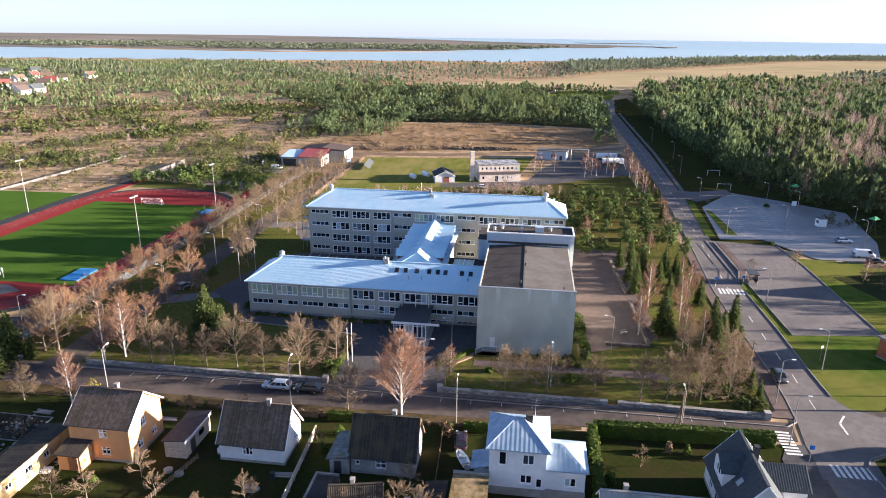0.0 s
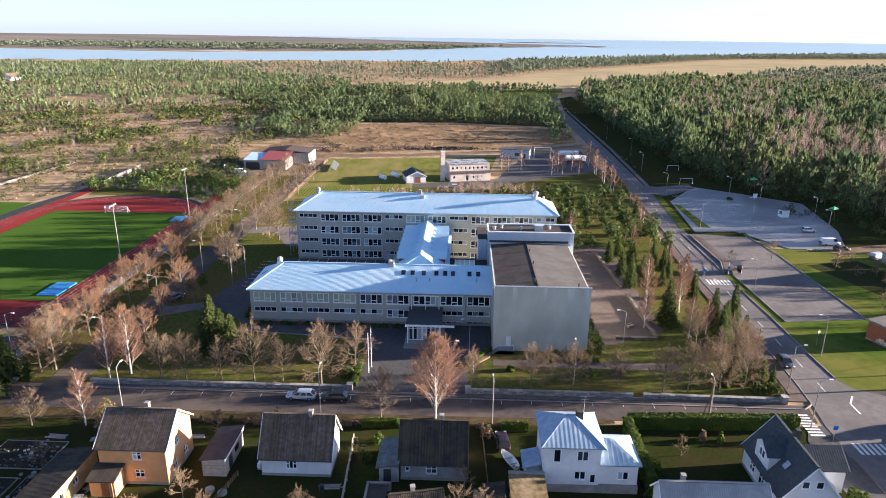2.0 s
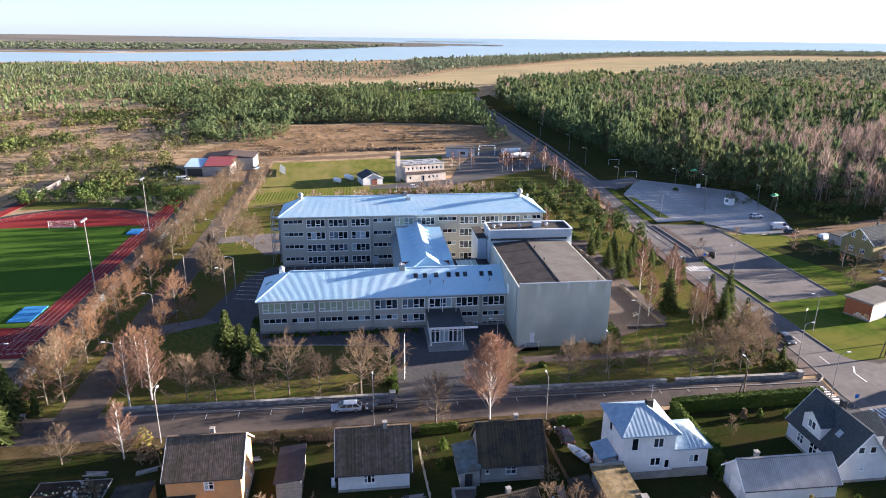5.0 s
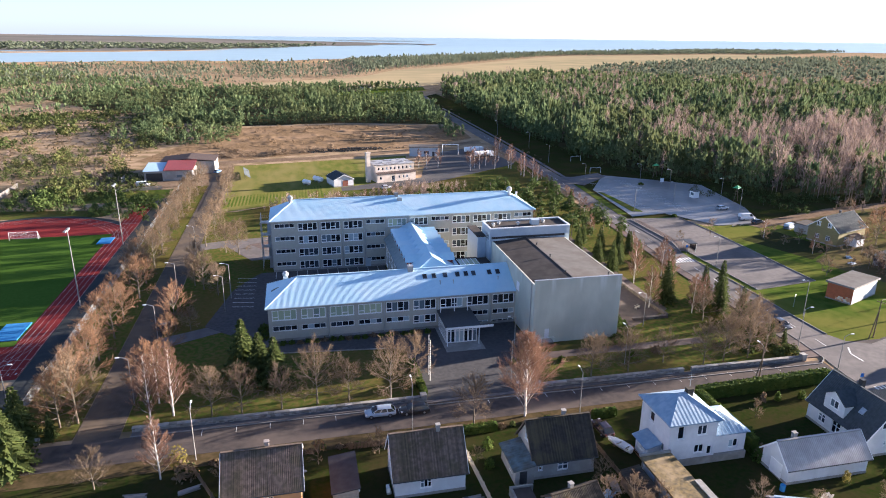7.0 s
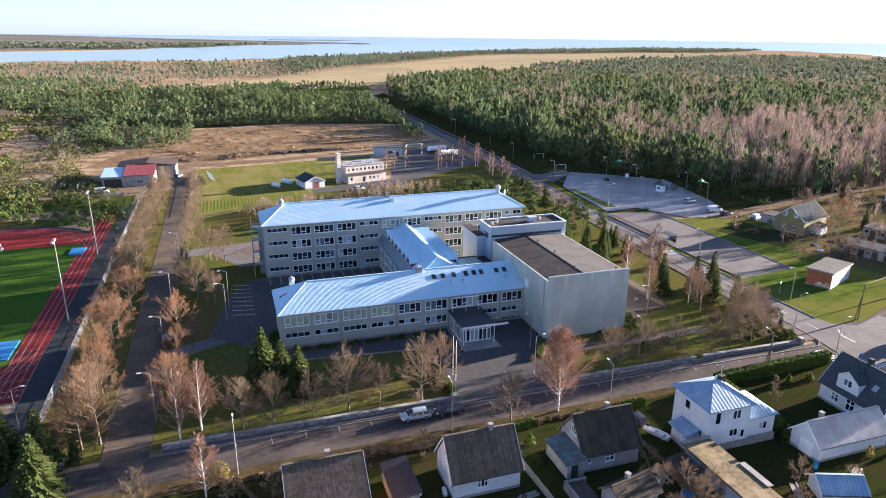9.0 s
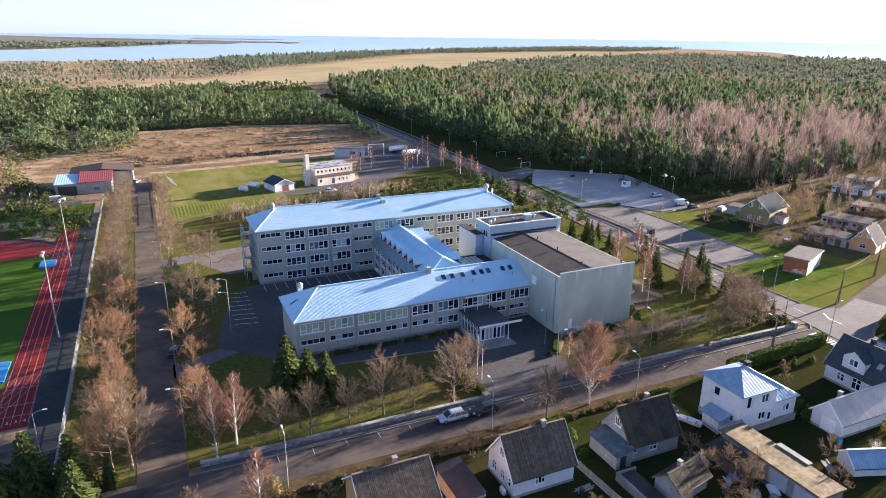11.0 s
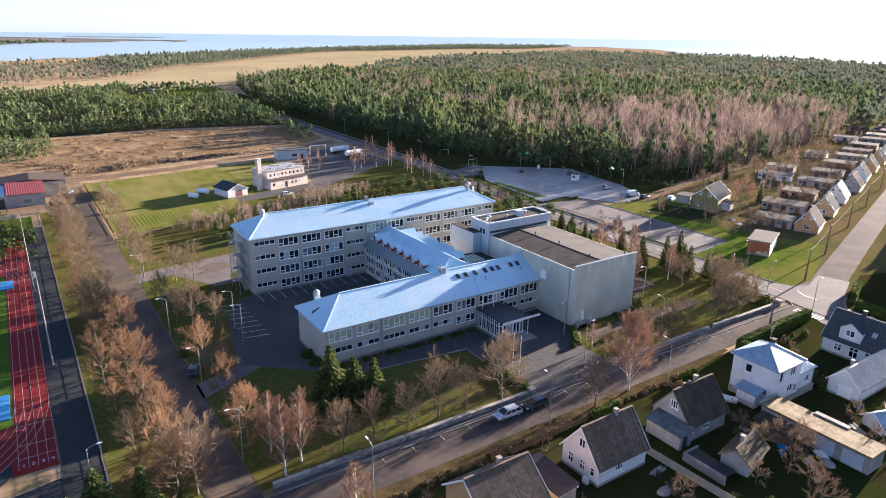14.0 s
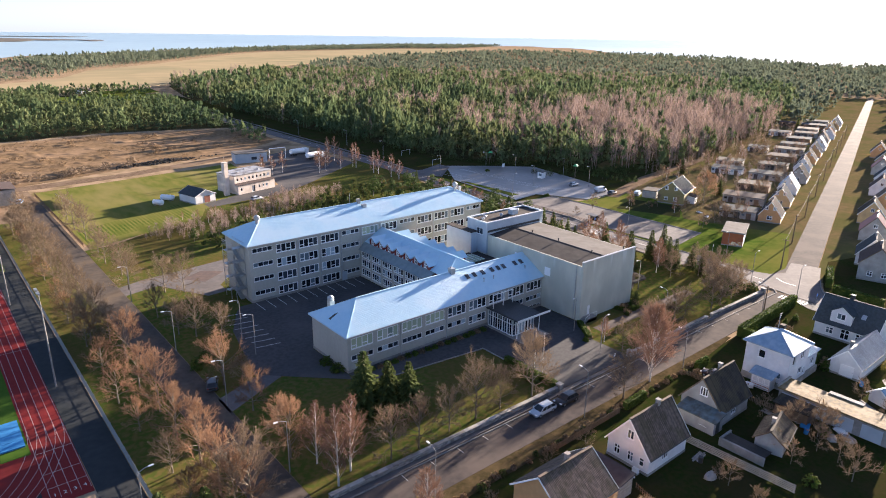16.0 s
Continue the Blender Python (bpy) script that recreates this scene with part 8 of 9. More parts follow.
def spruce(seed, h, spread):
    rng = np.random.default_rng(seed)
    wood, T = Build().tube((0, 0, 0), (0, 0, h * 0.97), h * 0.017, 0.02, 6, False), []
    levels = int(h * 2.6)
    for k in range(levels):
        f = (k + rng.uniform(0, 0.6)) / levels
        z = h * (0.07 + 0.91 * f)
        R = spread * (1 - f) ** 0.9 * rng.uniform(0.85, 1.15) + 0.12
        nb = int(5 + 7 * (1 - f))
        az = rng.uniform(0, 6.28) + np.arange(nb) * 6.283 / nb + rng.normal(0, 0.15, nb)
        for a in az:
            d = np.array([math.cos(a), math.sin(a), 0.0])
            s = np.array([-d[1], d[0], 0.0])
            L = R * rng.uniform(0.8, 1.1)
            tip = np.array([0, 0, z]) + d * L + np.array([0, 0, -0.22 * L])
            root = np.array([0, 0, z + 0.1])
            mid = root * 0.45 + tip * 0.55 + np.array([0, 0, 0.06 * L])
            wv = 0.2 * L + 0.08
            T += [[root, mid + s * wv, tip], [root, tip, mid - s * wv]]
            for j in range(9 if spread > 3 else 5):
                g = rng.uniform(0.3, 1.05)
                c = root * (1 - g) + tip * g
                e = s * rng.choice([-1, 1]) * rng.uniform(0.2, 0.5) * wv * 2
                T.append([c, c + e * 0.8 + d * 0.25, c + e * 0.5 + np.array([0, 0, -rng.uniform(0.15, 0.45)])])
    return wood, np.array(T)


def pine(seed, h, spread, n=420, size=0.34):
    rng = np.random.default_rng(seed)
    wood = Build().tube((0, 0, 0), (0.1, 0, h * 0.9), h * 0.018, 0.04, 6, False)
    C = []
    for k in range(26):
        f = rng.uniform(0.28, 1.0)
        R = spread * (math.sin(math.pi * min(1, (f - 0.1) / 0.95)) ** 0.6) * rng.uniform(0.3, 0.95)
        a = rng.uniform(0, 6.28)
        c = np.array([R * math.cos(a), R * math.sin(a), h * f])
        if k % 3 == 0:
            wood.tube((0, 0, h * f - 0.25 * R), c, 0.05, 0.02, 4, False)
        C.append(c + rng.normal(0, 1, (n // 26, 3)) * np.array([0.42, 0.42, 0.28]) * spread * 0.42)
    C = np.concatenate(C)
    return wood, leaves(rng, C, C - np.array([0, 0, h * 0.5]), size)


def bush(seed, r, hgt, n, size):
    rng = np.random.default_rng(seed)
    v = rng.normal(size=(n, 3))
    v /= np.linalg.norm(v, axis=1, keepdims=True)
    v *= rng.uniform(0.55, 1.0, (n, 1))
    c = np.stack([v[:, 0] * r, v[:, 1] * r, np.abs(v[:, 2]) * hgt * 0.95 + 0.08], axis=1)
    return leaves(rng, c, v * np.array([1, 1, 0.8]) + np.array([0, 0, 0.25]), size)


TREES = {}


def tree_kind(key, make, bark, leaf, name, label, category, crown, count=3):
    """Builds a few trees of one kind once; plant() copies them."""
    out = []
    for s in range(count):
        wood, T = make(s)
        t = thing(name, 0, 0, 0, 0, label, category, name + " trees")
        part("trunk", wood, bark, t, smooth=True)
        part(crown, tri_mesh(crown, T, leaf), None, t)
        out.append([t, False])
    TREES[key] = out


def plant(key, x, y, s=1.0, rz=None, rnd=random.Random(5)):
    slot = TREES[key][rnd.randrange(len(TREES[key]))]
    m = pose(x, y, 0.0, 0, 0, rnd.uniform(0, 360) if rz is None else rz) @ Matrix.Diagonal((s, s, s * rnd.uniform(0.93, 1.07), 1))
    if not slot[1]:
        slot[0].matrix_basis, slot[1] = m, True
        return slot[0]
    slot[0].matrix_basis, keep = Matrix.Identity(4), slot[0].matrix_basis.copy()
    ob = copy_thing(slot[0], m)
    slot[0].matrix_basis = keep
    return ob


tree_kind("lime", lambda s: bare_tree(20 + s, 9.0, 3.9, "lime"), M_BARK, M_TWIG, "bare_tree", "leafless deciduous tree with a grey-brown twiggy crown", "tree", "crown", 4)
tree_kind("russet", lambda s: bare_tree(30 + s, 8.4, 3.6, "lime"), M_BARK, M_TWIGORANGE, "russet_tree", "nearly bare tree with russet leaf remnants", "tree", "crown", 4)
tree_kind("birch", lambda s: bare_tree(40 + s, 11.6, 2.7, "birch"), M_BIRCHBARK, M_TWIGRED, "birch", "leafless birch with white bark and reddish twigs", "birch", "crown", 4)
tree_kind("broad_birch", lambda s: bare_tree(47 + s, 12.4, 4.2, "birch"), M_BIRCHBARK, M_TWIGRED, "birch", "broad leafless birch with white limbs and reddish twigs", "birch", "crown", 1)
tree_kind("slim_birch", lambda s: bare_tree(80 + s, 11.0, 2.5, "birch", 15), M_BIRCHBARK, M_TWIGRED, "birch", "slim leafless birch with white bark", "birch", "crown", 3)
tree_kind("yard_tree", lambda s: bare_tree(90 + s, 8.0, 3.4, "lime", 10), M_BARK, M_TWIG, "bare_tree", "leafless garden tree with an open grey-brown crown", "tree", "crown", 3)
tree_kind("fruit", lambda s: bare_tree(50 + s, 4.2, 2.1, "lime"), M_BARK, M_TWIG, "fruit_tree", "small bare garden fruit tree", "tree", "crown", 3)
tree_kind("spruce", lambda s: spruce(60 + s, 10.0, 2.3), M_BARK, M_SPRUCE, "spruce", "dark green spruce with drooping branches", "spruce", "crown", 3)
tree_kind("broad_spruce", lambda s: spruce(66 + s, 9.6, 3.3), M_BARK, M_SPRUCE, "spruce", "broad green spruce with layered branches", "spruce", "crown", 2)
tree_kind("pine", lambda s: pine(70 + s, 7.5, 2.4), M_BARK, M_PINE, "pine", "bushy green pine tree", "pine", "crown", 4)


def shrub(name, x, y, r, hgt, mat, label, n=160, size=0.22, seed=1):
    return single(name, tri_mesh(name, bush(seed, r, hgt, n, size), mat), None, label, "shrub", "shrubs", at=pose(x, y, 0.02))


def hedge(x0, y0, x1, y1, w, hgt, label="clipped green hedge along the garden", seed=3):
    rng = np.random.default_rng(seed)
    L = math.hypot(x1 - x0, y1 - y0)
    n = int(L * 70)
    u, v = rng.uniform(0, L, n), rng.uniform(-w / 2, w / 2, n)
    z = rng.uniform(0.05, hgt, n)
    top = rng.random(n) < 0.4
    z[top] = hgt + rng.normal(0, 0.07, top.sum())
    v[~top] = np.sign(v[~top]) * (w / 2 + rng.normal(0, 0.05, (~top).sum()))
    a = math.atan2(y1 - y0, x1 - x0)
    c = np.stack([x0 + u * math.cos(a) - v * math.sin(a), y0 + u * math.sin(a) + v * math.cos(a), z], axis=1)
    t = thing("hedge", 0, 0, 0, 0, label, "hedge", "hedges")
    part("core", Build().beam((x0, y0, hgt / 2), (x1, y1, hgt / 2), w * 0.86, hgt * 0.96), M_HEDGE, t)
    part("foliage", tri_mesh("foliage", tufts(rng, c, 0.17), M_HEDGE), None, t)


# ---- plants: the school grounds ----
for x, y, s in [(-84.5, 99, 1.2), (-65, 97, 0.85), (-60.5, 96.6, 0.85), (-54.5, 97, 0.75), (-49, 97.2, 1.1), (-44, 97, 0.8), (-37.3, 96.4, 1.1), (-32.4, 102, 0.95), (-26, 86.6, 0.95), (-12, 97, 0.7), (-2, 97, 0.85), (5, 97, 0.85), (1.2, 100, 0.6),
                (20, 97, 0.8), (24.2, 97.2, 0.95), (29.5, 97.5, 0.9), (34, 98.5, 0.8), (32, 104, 0.8), (37, 110, 0.9), (-70, 179, 1.0), (-66.5, 176.5, 1.05), (-72.5, 152, 0.95), (-69, 148, 0.75), (-72.5, 130, 0.55), (-78, 82.2, 0.65), (13, 99, 0.7), (31, 114, 0.8), (28.5, 101.5, 0.85), (36.4, 104.5, 0.9), (38.6, 108, 0.7)]:
    plant("lime", x, y, s)
for i, (x, y, s) in enumerate([(-70.8, 98.3, 1.1), (-73.7, 96.6, 1.05), (-73.6, 102.5, 0.95), (-70, 82.6, 0.88), (-11.6, 101.5, 0.5), (23.4, 122.5, 0.9), (27.5, 137, 0.95), (33, 131, 1.0), (35, 120, 0.7), (36.5, 140, 0.9), (31, 118, 0.85), (17.5, 183, 0.8), (34, 176, 0.6), (39.5, 160, 0.5), (43, 200, 0.55), (44.5, 214, 0.5)]):
    plant("birch", x, y, s)
plant("broad_birch", -17.6, 87.2, 1.15)
rr = random.Random(21)
for y in (98, 105, 112.5, 121, 130, 139, 149, 160, 171, 183, 195, 208, 221, 235, 249, 263):
    plant("russet" if y < 160 else "lime", -86.4 + rr.uniform(-0.6, 0.6), y + rr.uniform(-1, 1), rr.uniform(0.95, 1.2) * (1 if y < 160 else 0.85))
for y in (103, 113, 124, 135, 147, 160, 174, 188, 203, 218, 234, 250):
    plant("russet" if rr.random() < 0.6 else "lime", -90.2 + rr.uniform(-0.6, 0.6), y + rr.uniform(-1.5, 1.5), rr.uniform(0.62, 0.85))
for y in (112.5, 120, 156, 166, 186, 196, 207, 219, 232, 246, 258):
    plant("lime" if y > 150 else "russet", -75.3 + rr.uniform(-0.7, 0.7), y + rr.uniform(-1, 1), rr.uniform(0.75, 1.05))
for y in (163, 176, 189, 201, 213, 226, 240, 254):
    plant("lime", -88.4 + rr.uniform(-0.8, 0.8), y, rr.uniform(0.8, 1.05))
plant("russet", -75.4, 131, 1.1)
plant("russet", -75.8, 106, 1.1)
for x, y, s in [(-61, 110, 1.12), (-58.2, 107.4, 1.0), (-55.6, 105.6, 0.95), (-90, 88.6, 1.1), (-91.0, 95.5, 0.95), (-95.6, 96, 1.15), (-98.5, 94.5, 1.0)]:
    plant("broad_spruce", x, y, s)
for x, y, s in [(28.5, 124.5, 1.1), (38, 124.6, 0.85), (41.2, 123.1, 0.95), (39, 140, 0.7), (35.3, 160.4, 0.8), (37.4, 158.1, 0.7), (39.6, 113.5, 0.75), (34.2, 104.2, 0.5), (39.6, 100.6, 0.36), (39.2, 103.6, 0.45), (39.0, 110.5, 0.62), (36.6, 116.5, 0.9), (38.4, 119.5, 0.85), (-87.0, 95.4, 0.5), (25.6, 153, 0.8), (26, 145.5, 0.85), (29.5, 160, 0.85), (30, 150, 0.7), (24.5, 163, 0.75), (34, 147, 0.55), (33, 155, 0.6), (36.8, 152, 0.6), (28, 168, 0.7)]:
    plant("spruce", x, y, s)
for i in range(46):
    x, y = rr.uniform(14, 44), rr.uniform(168, 236)
    plant("pine", x, y, rr.uniform(0.6, 1.05))
for i in range(34):
    x, y = -52 + i * 2.0 + rr.uniform(-1, 1), rr.uniform(196, 214) + i * 0.7
    plant("pine", x, y, rr.uniform(0.35, 0.6))
for i in range(26):
    plant("yard_tree" if rr.random() < 0.5 else "slim_birch", rr.uniform(-48, 8), rr.uniform(225, 243), rr.uniform(0.25, 0.5))
for i in range(9):
    plant("slim_birch", rr.uniform(2, 44), rr.uniform(270, 296), rr.uniform(0.7, 1.1))
for i in range(7):
    plant("slim_birch", rr.uniform(42, 49), rr.uniform(242, 330), rr.uniform(0.75, 1.1))
for i in range(14):
    plant(("russet", "slim_birch", "spruce")[i % 3], 40.5 + i * 0.55 + rr.uniform(-1, 1), 150 + i * 8.0, rr.uniform(0.35, 0.55))
# shrubs by the walls and beds
for i in range(20):
    shrub("shrub", -56 + i * 1.55, 119.9 + rr.uniform(-0.3, 0.3), 0.8, rr.uniform(0.5, 0.9), M_HEDGE if i % 3 else M_DRYBUSH, "low dark shrub along the school wall", 110, 0.2, 100 + i)
for i in range(16):
    shrub("shrub", 1.5 + rr.uniform(0, 9.5), 106.5 + rr.uniform(0, 3.4), rr.uniform(0.5, 1.1), rr.uniform(0.5, 1.3), (M_HEDGE, M_SCRUB, M_DRYBUSH)[i % 3], "rounded shrub in the bed before the gym", 110, 0.2, 130 + i)
for i in range(9):
    shrub("shrub", 11.5 + rr.uniform(-0.3, 0.9), 111 + i * 2.1, rr.uniform(1.0, 1.5), rr.uniform(1.6, 3.0), (M_SCRUB, M_HEDGE, M_HEDGE)[i % 3], "bushy shrub along the gym wall", 230, 0.22, 150 + i)
for x, y, r, hh_, m in [(-33.6, 99.8, 1.5, 2.2, M_SCRUB), (-14.0, 104, 0.6, 0.8, M_HEDGE), (36, 97.6, 1.6, 1.8, M_SCRUB), (38.5, 98.5, 1.3, 1.5, M_SCRUB), (34, 100.5, 1.5, 2.0, M_HEDGE), (38.8, 97.2, 1.3, 2.2, M_SCRUB), (39.6, 105.4, 1.0, 2.4, M_HEDGE), (37.2, 101, 1.2, 2.0, M_SCRUB), (31, 99.5, 1.2, 1.4, M_SCRUB), (-57.8, 123.5, 1.6, 1.4, M_HEDGE), (-58.2, 127, 1.4, 1.3, M_HEDGE), (-77, 139, 1.2, 2.6, M_HEDGE), (-75, 141, 1.3, 2.8, M_HEDGE), (-66.8, 82.5, 1.8, 2.6, M_DRYBUSH), (-5, 103, 0.8, 1.0, M_HEDGE), (9, 102, 1.4, 1.4, M_HEDGE), (14, 103, 1.2, 1.2, M_DRYBUSH), (70.4, 190.2, 1.2, 1.0, M_HEDGE), (84, 237, 1.2, 1.0, M_HEDGE)]:
    shrub("shrub", x, y, r, hh_, m, "loose green shrub on the lawn" if m is not M_DRYBUSH else "dry brown shrub on the lawn", 200, 0.24, int(x * 7) % 97 + 200)
for i in range(34):
    x = -66 + i * 1.9 + rr.uniform(-0.8, 0.8)
    if not -27.5 < x < -22:
        shrub("shrub", x, 84.6 + (x + 66) * 0.014 + rr.uniform(-0.3, 0.3), rr.uniform(0.4, 0.9), rr.uniform(0.3, 0.9), M_DRYBUSH if i % 3 else M_SCRUB, "dry low shrub on the street verge", 70, 0.2, 400 + i)
M_YELLOWING = surface("yellowing_leaves", (0.2, 0.165, 0.04), (0.13, 0.11, 0.03), 1.5, island=0.3, leafy=0.25, spec=0.1)
shrub("shrub", -68.2, 85.4, 1.5, 3.4, M_YELLOWING, "loose shrub with yellowing leaves beside the street", 260, 0.17, 777)
shrub("shrub", 19.3, 63.4, 0.55, 1.9, M_YELLOWING, "small bright yellow shrub beside an outbuilding", 150, 0.15, 778)
hedge(-12.6, 104.2, -8.6, 110.2, 1.0, 0.8, "low brown hedge beside the forecourt", 8)
hedge(-31.8, 96, -31.8, 108, 1.1, 0.9, "low hedge beside the school drive", 9)
# gardens
hedge(11.6, 86.2, 37.4, 87.1, 1.5, 2.3)
hedge(11.2, 71.5, 11.2, 85.4, 1.3, 2.5, seed=4)
hedge(36.4, 62, 36.9, 71.5, 1.2, 1.6, seed=5)
hedge(54.5, 86.4, 64.5, 90.2, 1.4, 2.4, "tall green hedge at the street corner", 11)
hedge(51.4, 74, 52.6, 84.6, 1.3, 1.9, "green hedge beside the avenue", 12)
hedge(-28.6, 84.4, -23, 84.6, 1.0, 1.3, "dry brown hedge beside the street", 6)
hedge(-7.6, 84.4, -3.6, 84.6, 0.9, 1.4, "clipped green hedge before a house", 7)
for x, y, s in [(-48.8, 67.2, 1.0), (-45, 64, 0.8), (-53, 62, 1.0), (-57.5, 61.5, 0.9), (-41, 82.3, 0.8), (-49.5, 81.6, 0.8), (-37, 59, 1.0), (-28, 77.5, 0.55), (-14, 66, 0.95), (-12, 62, 1.0), (-16, 60.5, 0.9), (-22, 61.5, 0.8), (17.6, 79.5, 0.65), (20, 57, 0.9), (5, 62, 0.8), (0, 57, 0.8), (-33, 66, 0.5), (12, 60, 0.6), (-10.8, 65.4, 1.0), (-13.1, 69.8, 0.8), (-11.4, 60.8, 1.1), (-20.7, 64.6, 0.8), (-19.4, 54.6, 1.2), (-33.3, 64.6, 0.9), (-8.5, 63.2, 0.9), (-16.4, 57.5, 1.0), (-62, 80, 0.8), (-70, 72, 0.9), (-75, 66, 0.8)]:
    plant("fruit", x, y, s)
for i, (x, y, r, hh_) in enumerate([(22, 83.5, 0.5, 1.8), (24.5, 83.2, 0.5, 1.7), (29, 83, 0.7, 1.5), (12.9, 75, 0.9, 2.2), (11.8, 70.5, 1.0, 2.4), (10.6, 70.0, 0.9, 2.4), (-25.6, 80.5, 0.9, 1.8), (-26.6, 76.2, 0.8, 1.4), (-9.8, 83, 1.0, 1.6), (-55, 65.5, 0.9, 1.0), (-10.5, 61.6, 1.2, 1.4), (37.6, 66, 0.6, 2.0), (37.9, 68.4, 0.6, 1.9), (38.1, 70.6, 0.6, 1.8), (25.5, 63.2, 0.45, 1.5), (-24.4, 57.8, 1.2, 1.6)]):
    shrub("shrub", x, y, r, hh_, M_HEDGE if i % 4 else M_DRYBUSH, "garden shrub beside the houses", 170, 0.2, 300 + i)
rnd5 = random.Random(9)
for i in range(26):
    x, y = along(rnd5.uniform(30, 330), rnd5.choice([1, -1]) * rnd5.uniform(9, 75))
    if not (85 < x < 112 and 140 < y < 168) and not (62 < x < 84 and 108 < y < 128):
        plant(("fruit", "yard_tree", "fruit", "spruce")[i % 4], x, y, rnd5.uniform(0.6, 1.0) if i % 4 != 3 else 0.7)
plant("russet", 111.5, 151.5, 1.35)
for i in range(10):
    plant("pine", 111.4 + i * 0.33 + rnd5.uniform(-0.8, 0.8), 201 - i * 2.0, rnd5.uniform(0.3, 0.46))
plant("spruce", 149.3, 183.2, 0.6)
for x, y, s in ((77.7, 132.2, 1.1), (86, 133, 0.9), (88.6, 145, 1.0), (101, 145.5, 1.2), (97, 139.6, 1.0)):
    plant("fruit", x, y, s)
for i in range(80):
    k, d = rnd5.uniform(0, 7), rnd5.uniform(18, 62)
    x, y = along(76 + 24.5 * math.floor(k) + rnd5.uniform(-4, 5) - (18 if k < 0.6 else 0), d)
    if math.hypot(x - 104, y - 159) > 13:
        plant(("fruit", "yard_tree", "fruit", "slim_birch", "yard_tree")[i % 5], x, y, rnd5.uniform(0.65, 1.05) if i % 5 != 3 else 0.6)

# ---- woods and heath (too many to count) ----
def inside(P, poly):
    x, y = P[:, 0], P[:, 1]
    ok = np.zeros(len(P), bool)
    for (x0, y0), (x1, y1) in zip(poly, poly[1:] + poly[:1]):
        c = (y0 > y) != (y1 > y)
        ok ^= c & (x < (x1 - x0) * (y - y0) / (y1 - y0 + 1e-12) + x0)
    return ok


def scatter(rng, poly, step, keep=1.0):
    a = np.array(poly)
    xs, ys = np.arange(a[:, 0].min(), a[:, 0].max(), step), np.arange(a[:, 1].min(), a[:, 1].max(), step)
    P = np.stack(np.meshgrid(xs, ys), -1).reshape(-1, 2)
    P = P + rng.uniform(-0.5, 0.5, P.shape) * step
    P = P[inside(P, poly)]
    return P[rng.random(len(P)) < keep]


def patchy(P, scale, seed):
    """Smooth random field of -1..1 over the plan."""
    rng = np.random.default_rng(seed)
    v = np.zeros(len(P))
    for k in range(7):
        d = rng.normal(size=2)
        d /= np.linalg.norm(d)
        v += np.sin((P @ d) / scale * rng.uniform(0.6, 2.2) * 6.28 + rng.uniform(0, 6.28)) / 7 ** 0.5 * 0.9
    return v


def forest_tree(seed, n, size, kind):
    """A conifer one metre high whose needles sit in clumps; pines are round-topped over a bare stem, spruces pointed."""
    rng = np.random.default_rng(seed)
    k = max(4, n // 7)
    if kind == "pine":
        f = 0.2 + 0.78 * rng.random(k) ** 0.8
        R = 0.19 * np.clip((1.03 - f) / 0.65, 0.02, 1) ** 0.75 * np.clip((f - 0.12) / 0.25, 0.3, 1)
    else:
        f = 0.12 + 0.88 * rng.random(k) ** 1.15
        R = 0.22 * np.clip(1.02 - f, 0.02, 1) ** 0.85
    R = R * rng.uniform(0.45, 1.05, k)
    a = rng.uniform(0, 6.283, k)
    hub = np.stack([R * np.cos(a), R * np.sin(a), f], 1)
    pick = rng.integers(0, k, n)
    c = hub[pick] + rng.normal(0, 1, (n, 3)) * np.array([0.04, 0.04, 0.026])
    axis = np.stack([0 * c[:, 0], 0 * c[:, 0], np.full(n, 0.62) if kind == "pine" else c[:, 2] - 0.05], 1)
    T = leaves(rng, c, c - axis, size, 1.3)
    w = 0.011
    return np.concatenate([T, np.array([[[-w, 0, 0], [w, 0, 0], [0, 0, 0.95]], [[0, -w, 0], [0, w, 0], [0, 0, 0.95]]])])


def bare_far(seed, n):
    """A slim leafless birch one metre high."""
    rng = np.random.default_rng(seed)
    f = rng.uniform(0.2, 0.92, n)
    a = rng.uniform(0, 6.28, n)
    R = 0.085 * np.sin(np.pi * np.clip(f, 0, 1)) * rng.uniform(0, 1, n)
    p = np.stack([R * np.cos(a), R * np.sin(a), f], 1)
    d = np.stack([0.05 * np.cos(a), 0.05 * np.sin(a), rng.uniform(0.09, 0.2, n)], 1)
    T = slivers(rng, p, d, 0.0115)
    w = 0.009
    return np.concatenate([T, np.array([[[-w, 0, 0], [w, 0, 0], [0, 0, 1]], [[0, -w, 0], [0, w, 0], [0, 0, 1]]])])


def grow(rng, P, templates, h0, h1, wide=1.0):
    """Sets the templates on the points with random turn and height."""
    out = []
    which = rng.integers(0, len(templates), len(P))
    for k, T in enumerate(templates):
        Q = P[which == k]
        n = len(Q)
        if not n:
            continue
        a, s = rng.uniform(0, 6.28, n), rng.uniform(h0, h1, n) * (1 + 0.26 * np.clip(patchy(Q, 38, 17), -1.2, 1.2))
        c, sn = np.cos(a)[:, None, None], np.sin(a)[:, None, None]
        X = (T[None, :, :, 0] * c - T[None, :, :, 1] * sn) * s[:, None, None] * wide + Q[:, 0, None, None]
        Y = (T[None, :, :, 0] * sn + T[None, :, :, 1] * c) * s[:, None, None] * wide + Q[:, 1, None, None]
        Z = T[None, :, :, 2] * s[:, None, None] + 0 * X
        out.append(np.stack([X, Y, Z], -1).reshape(-1, 3, 3))
    return np.concatenate(out)


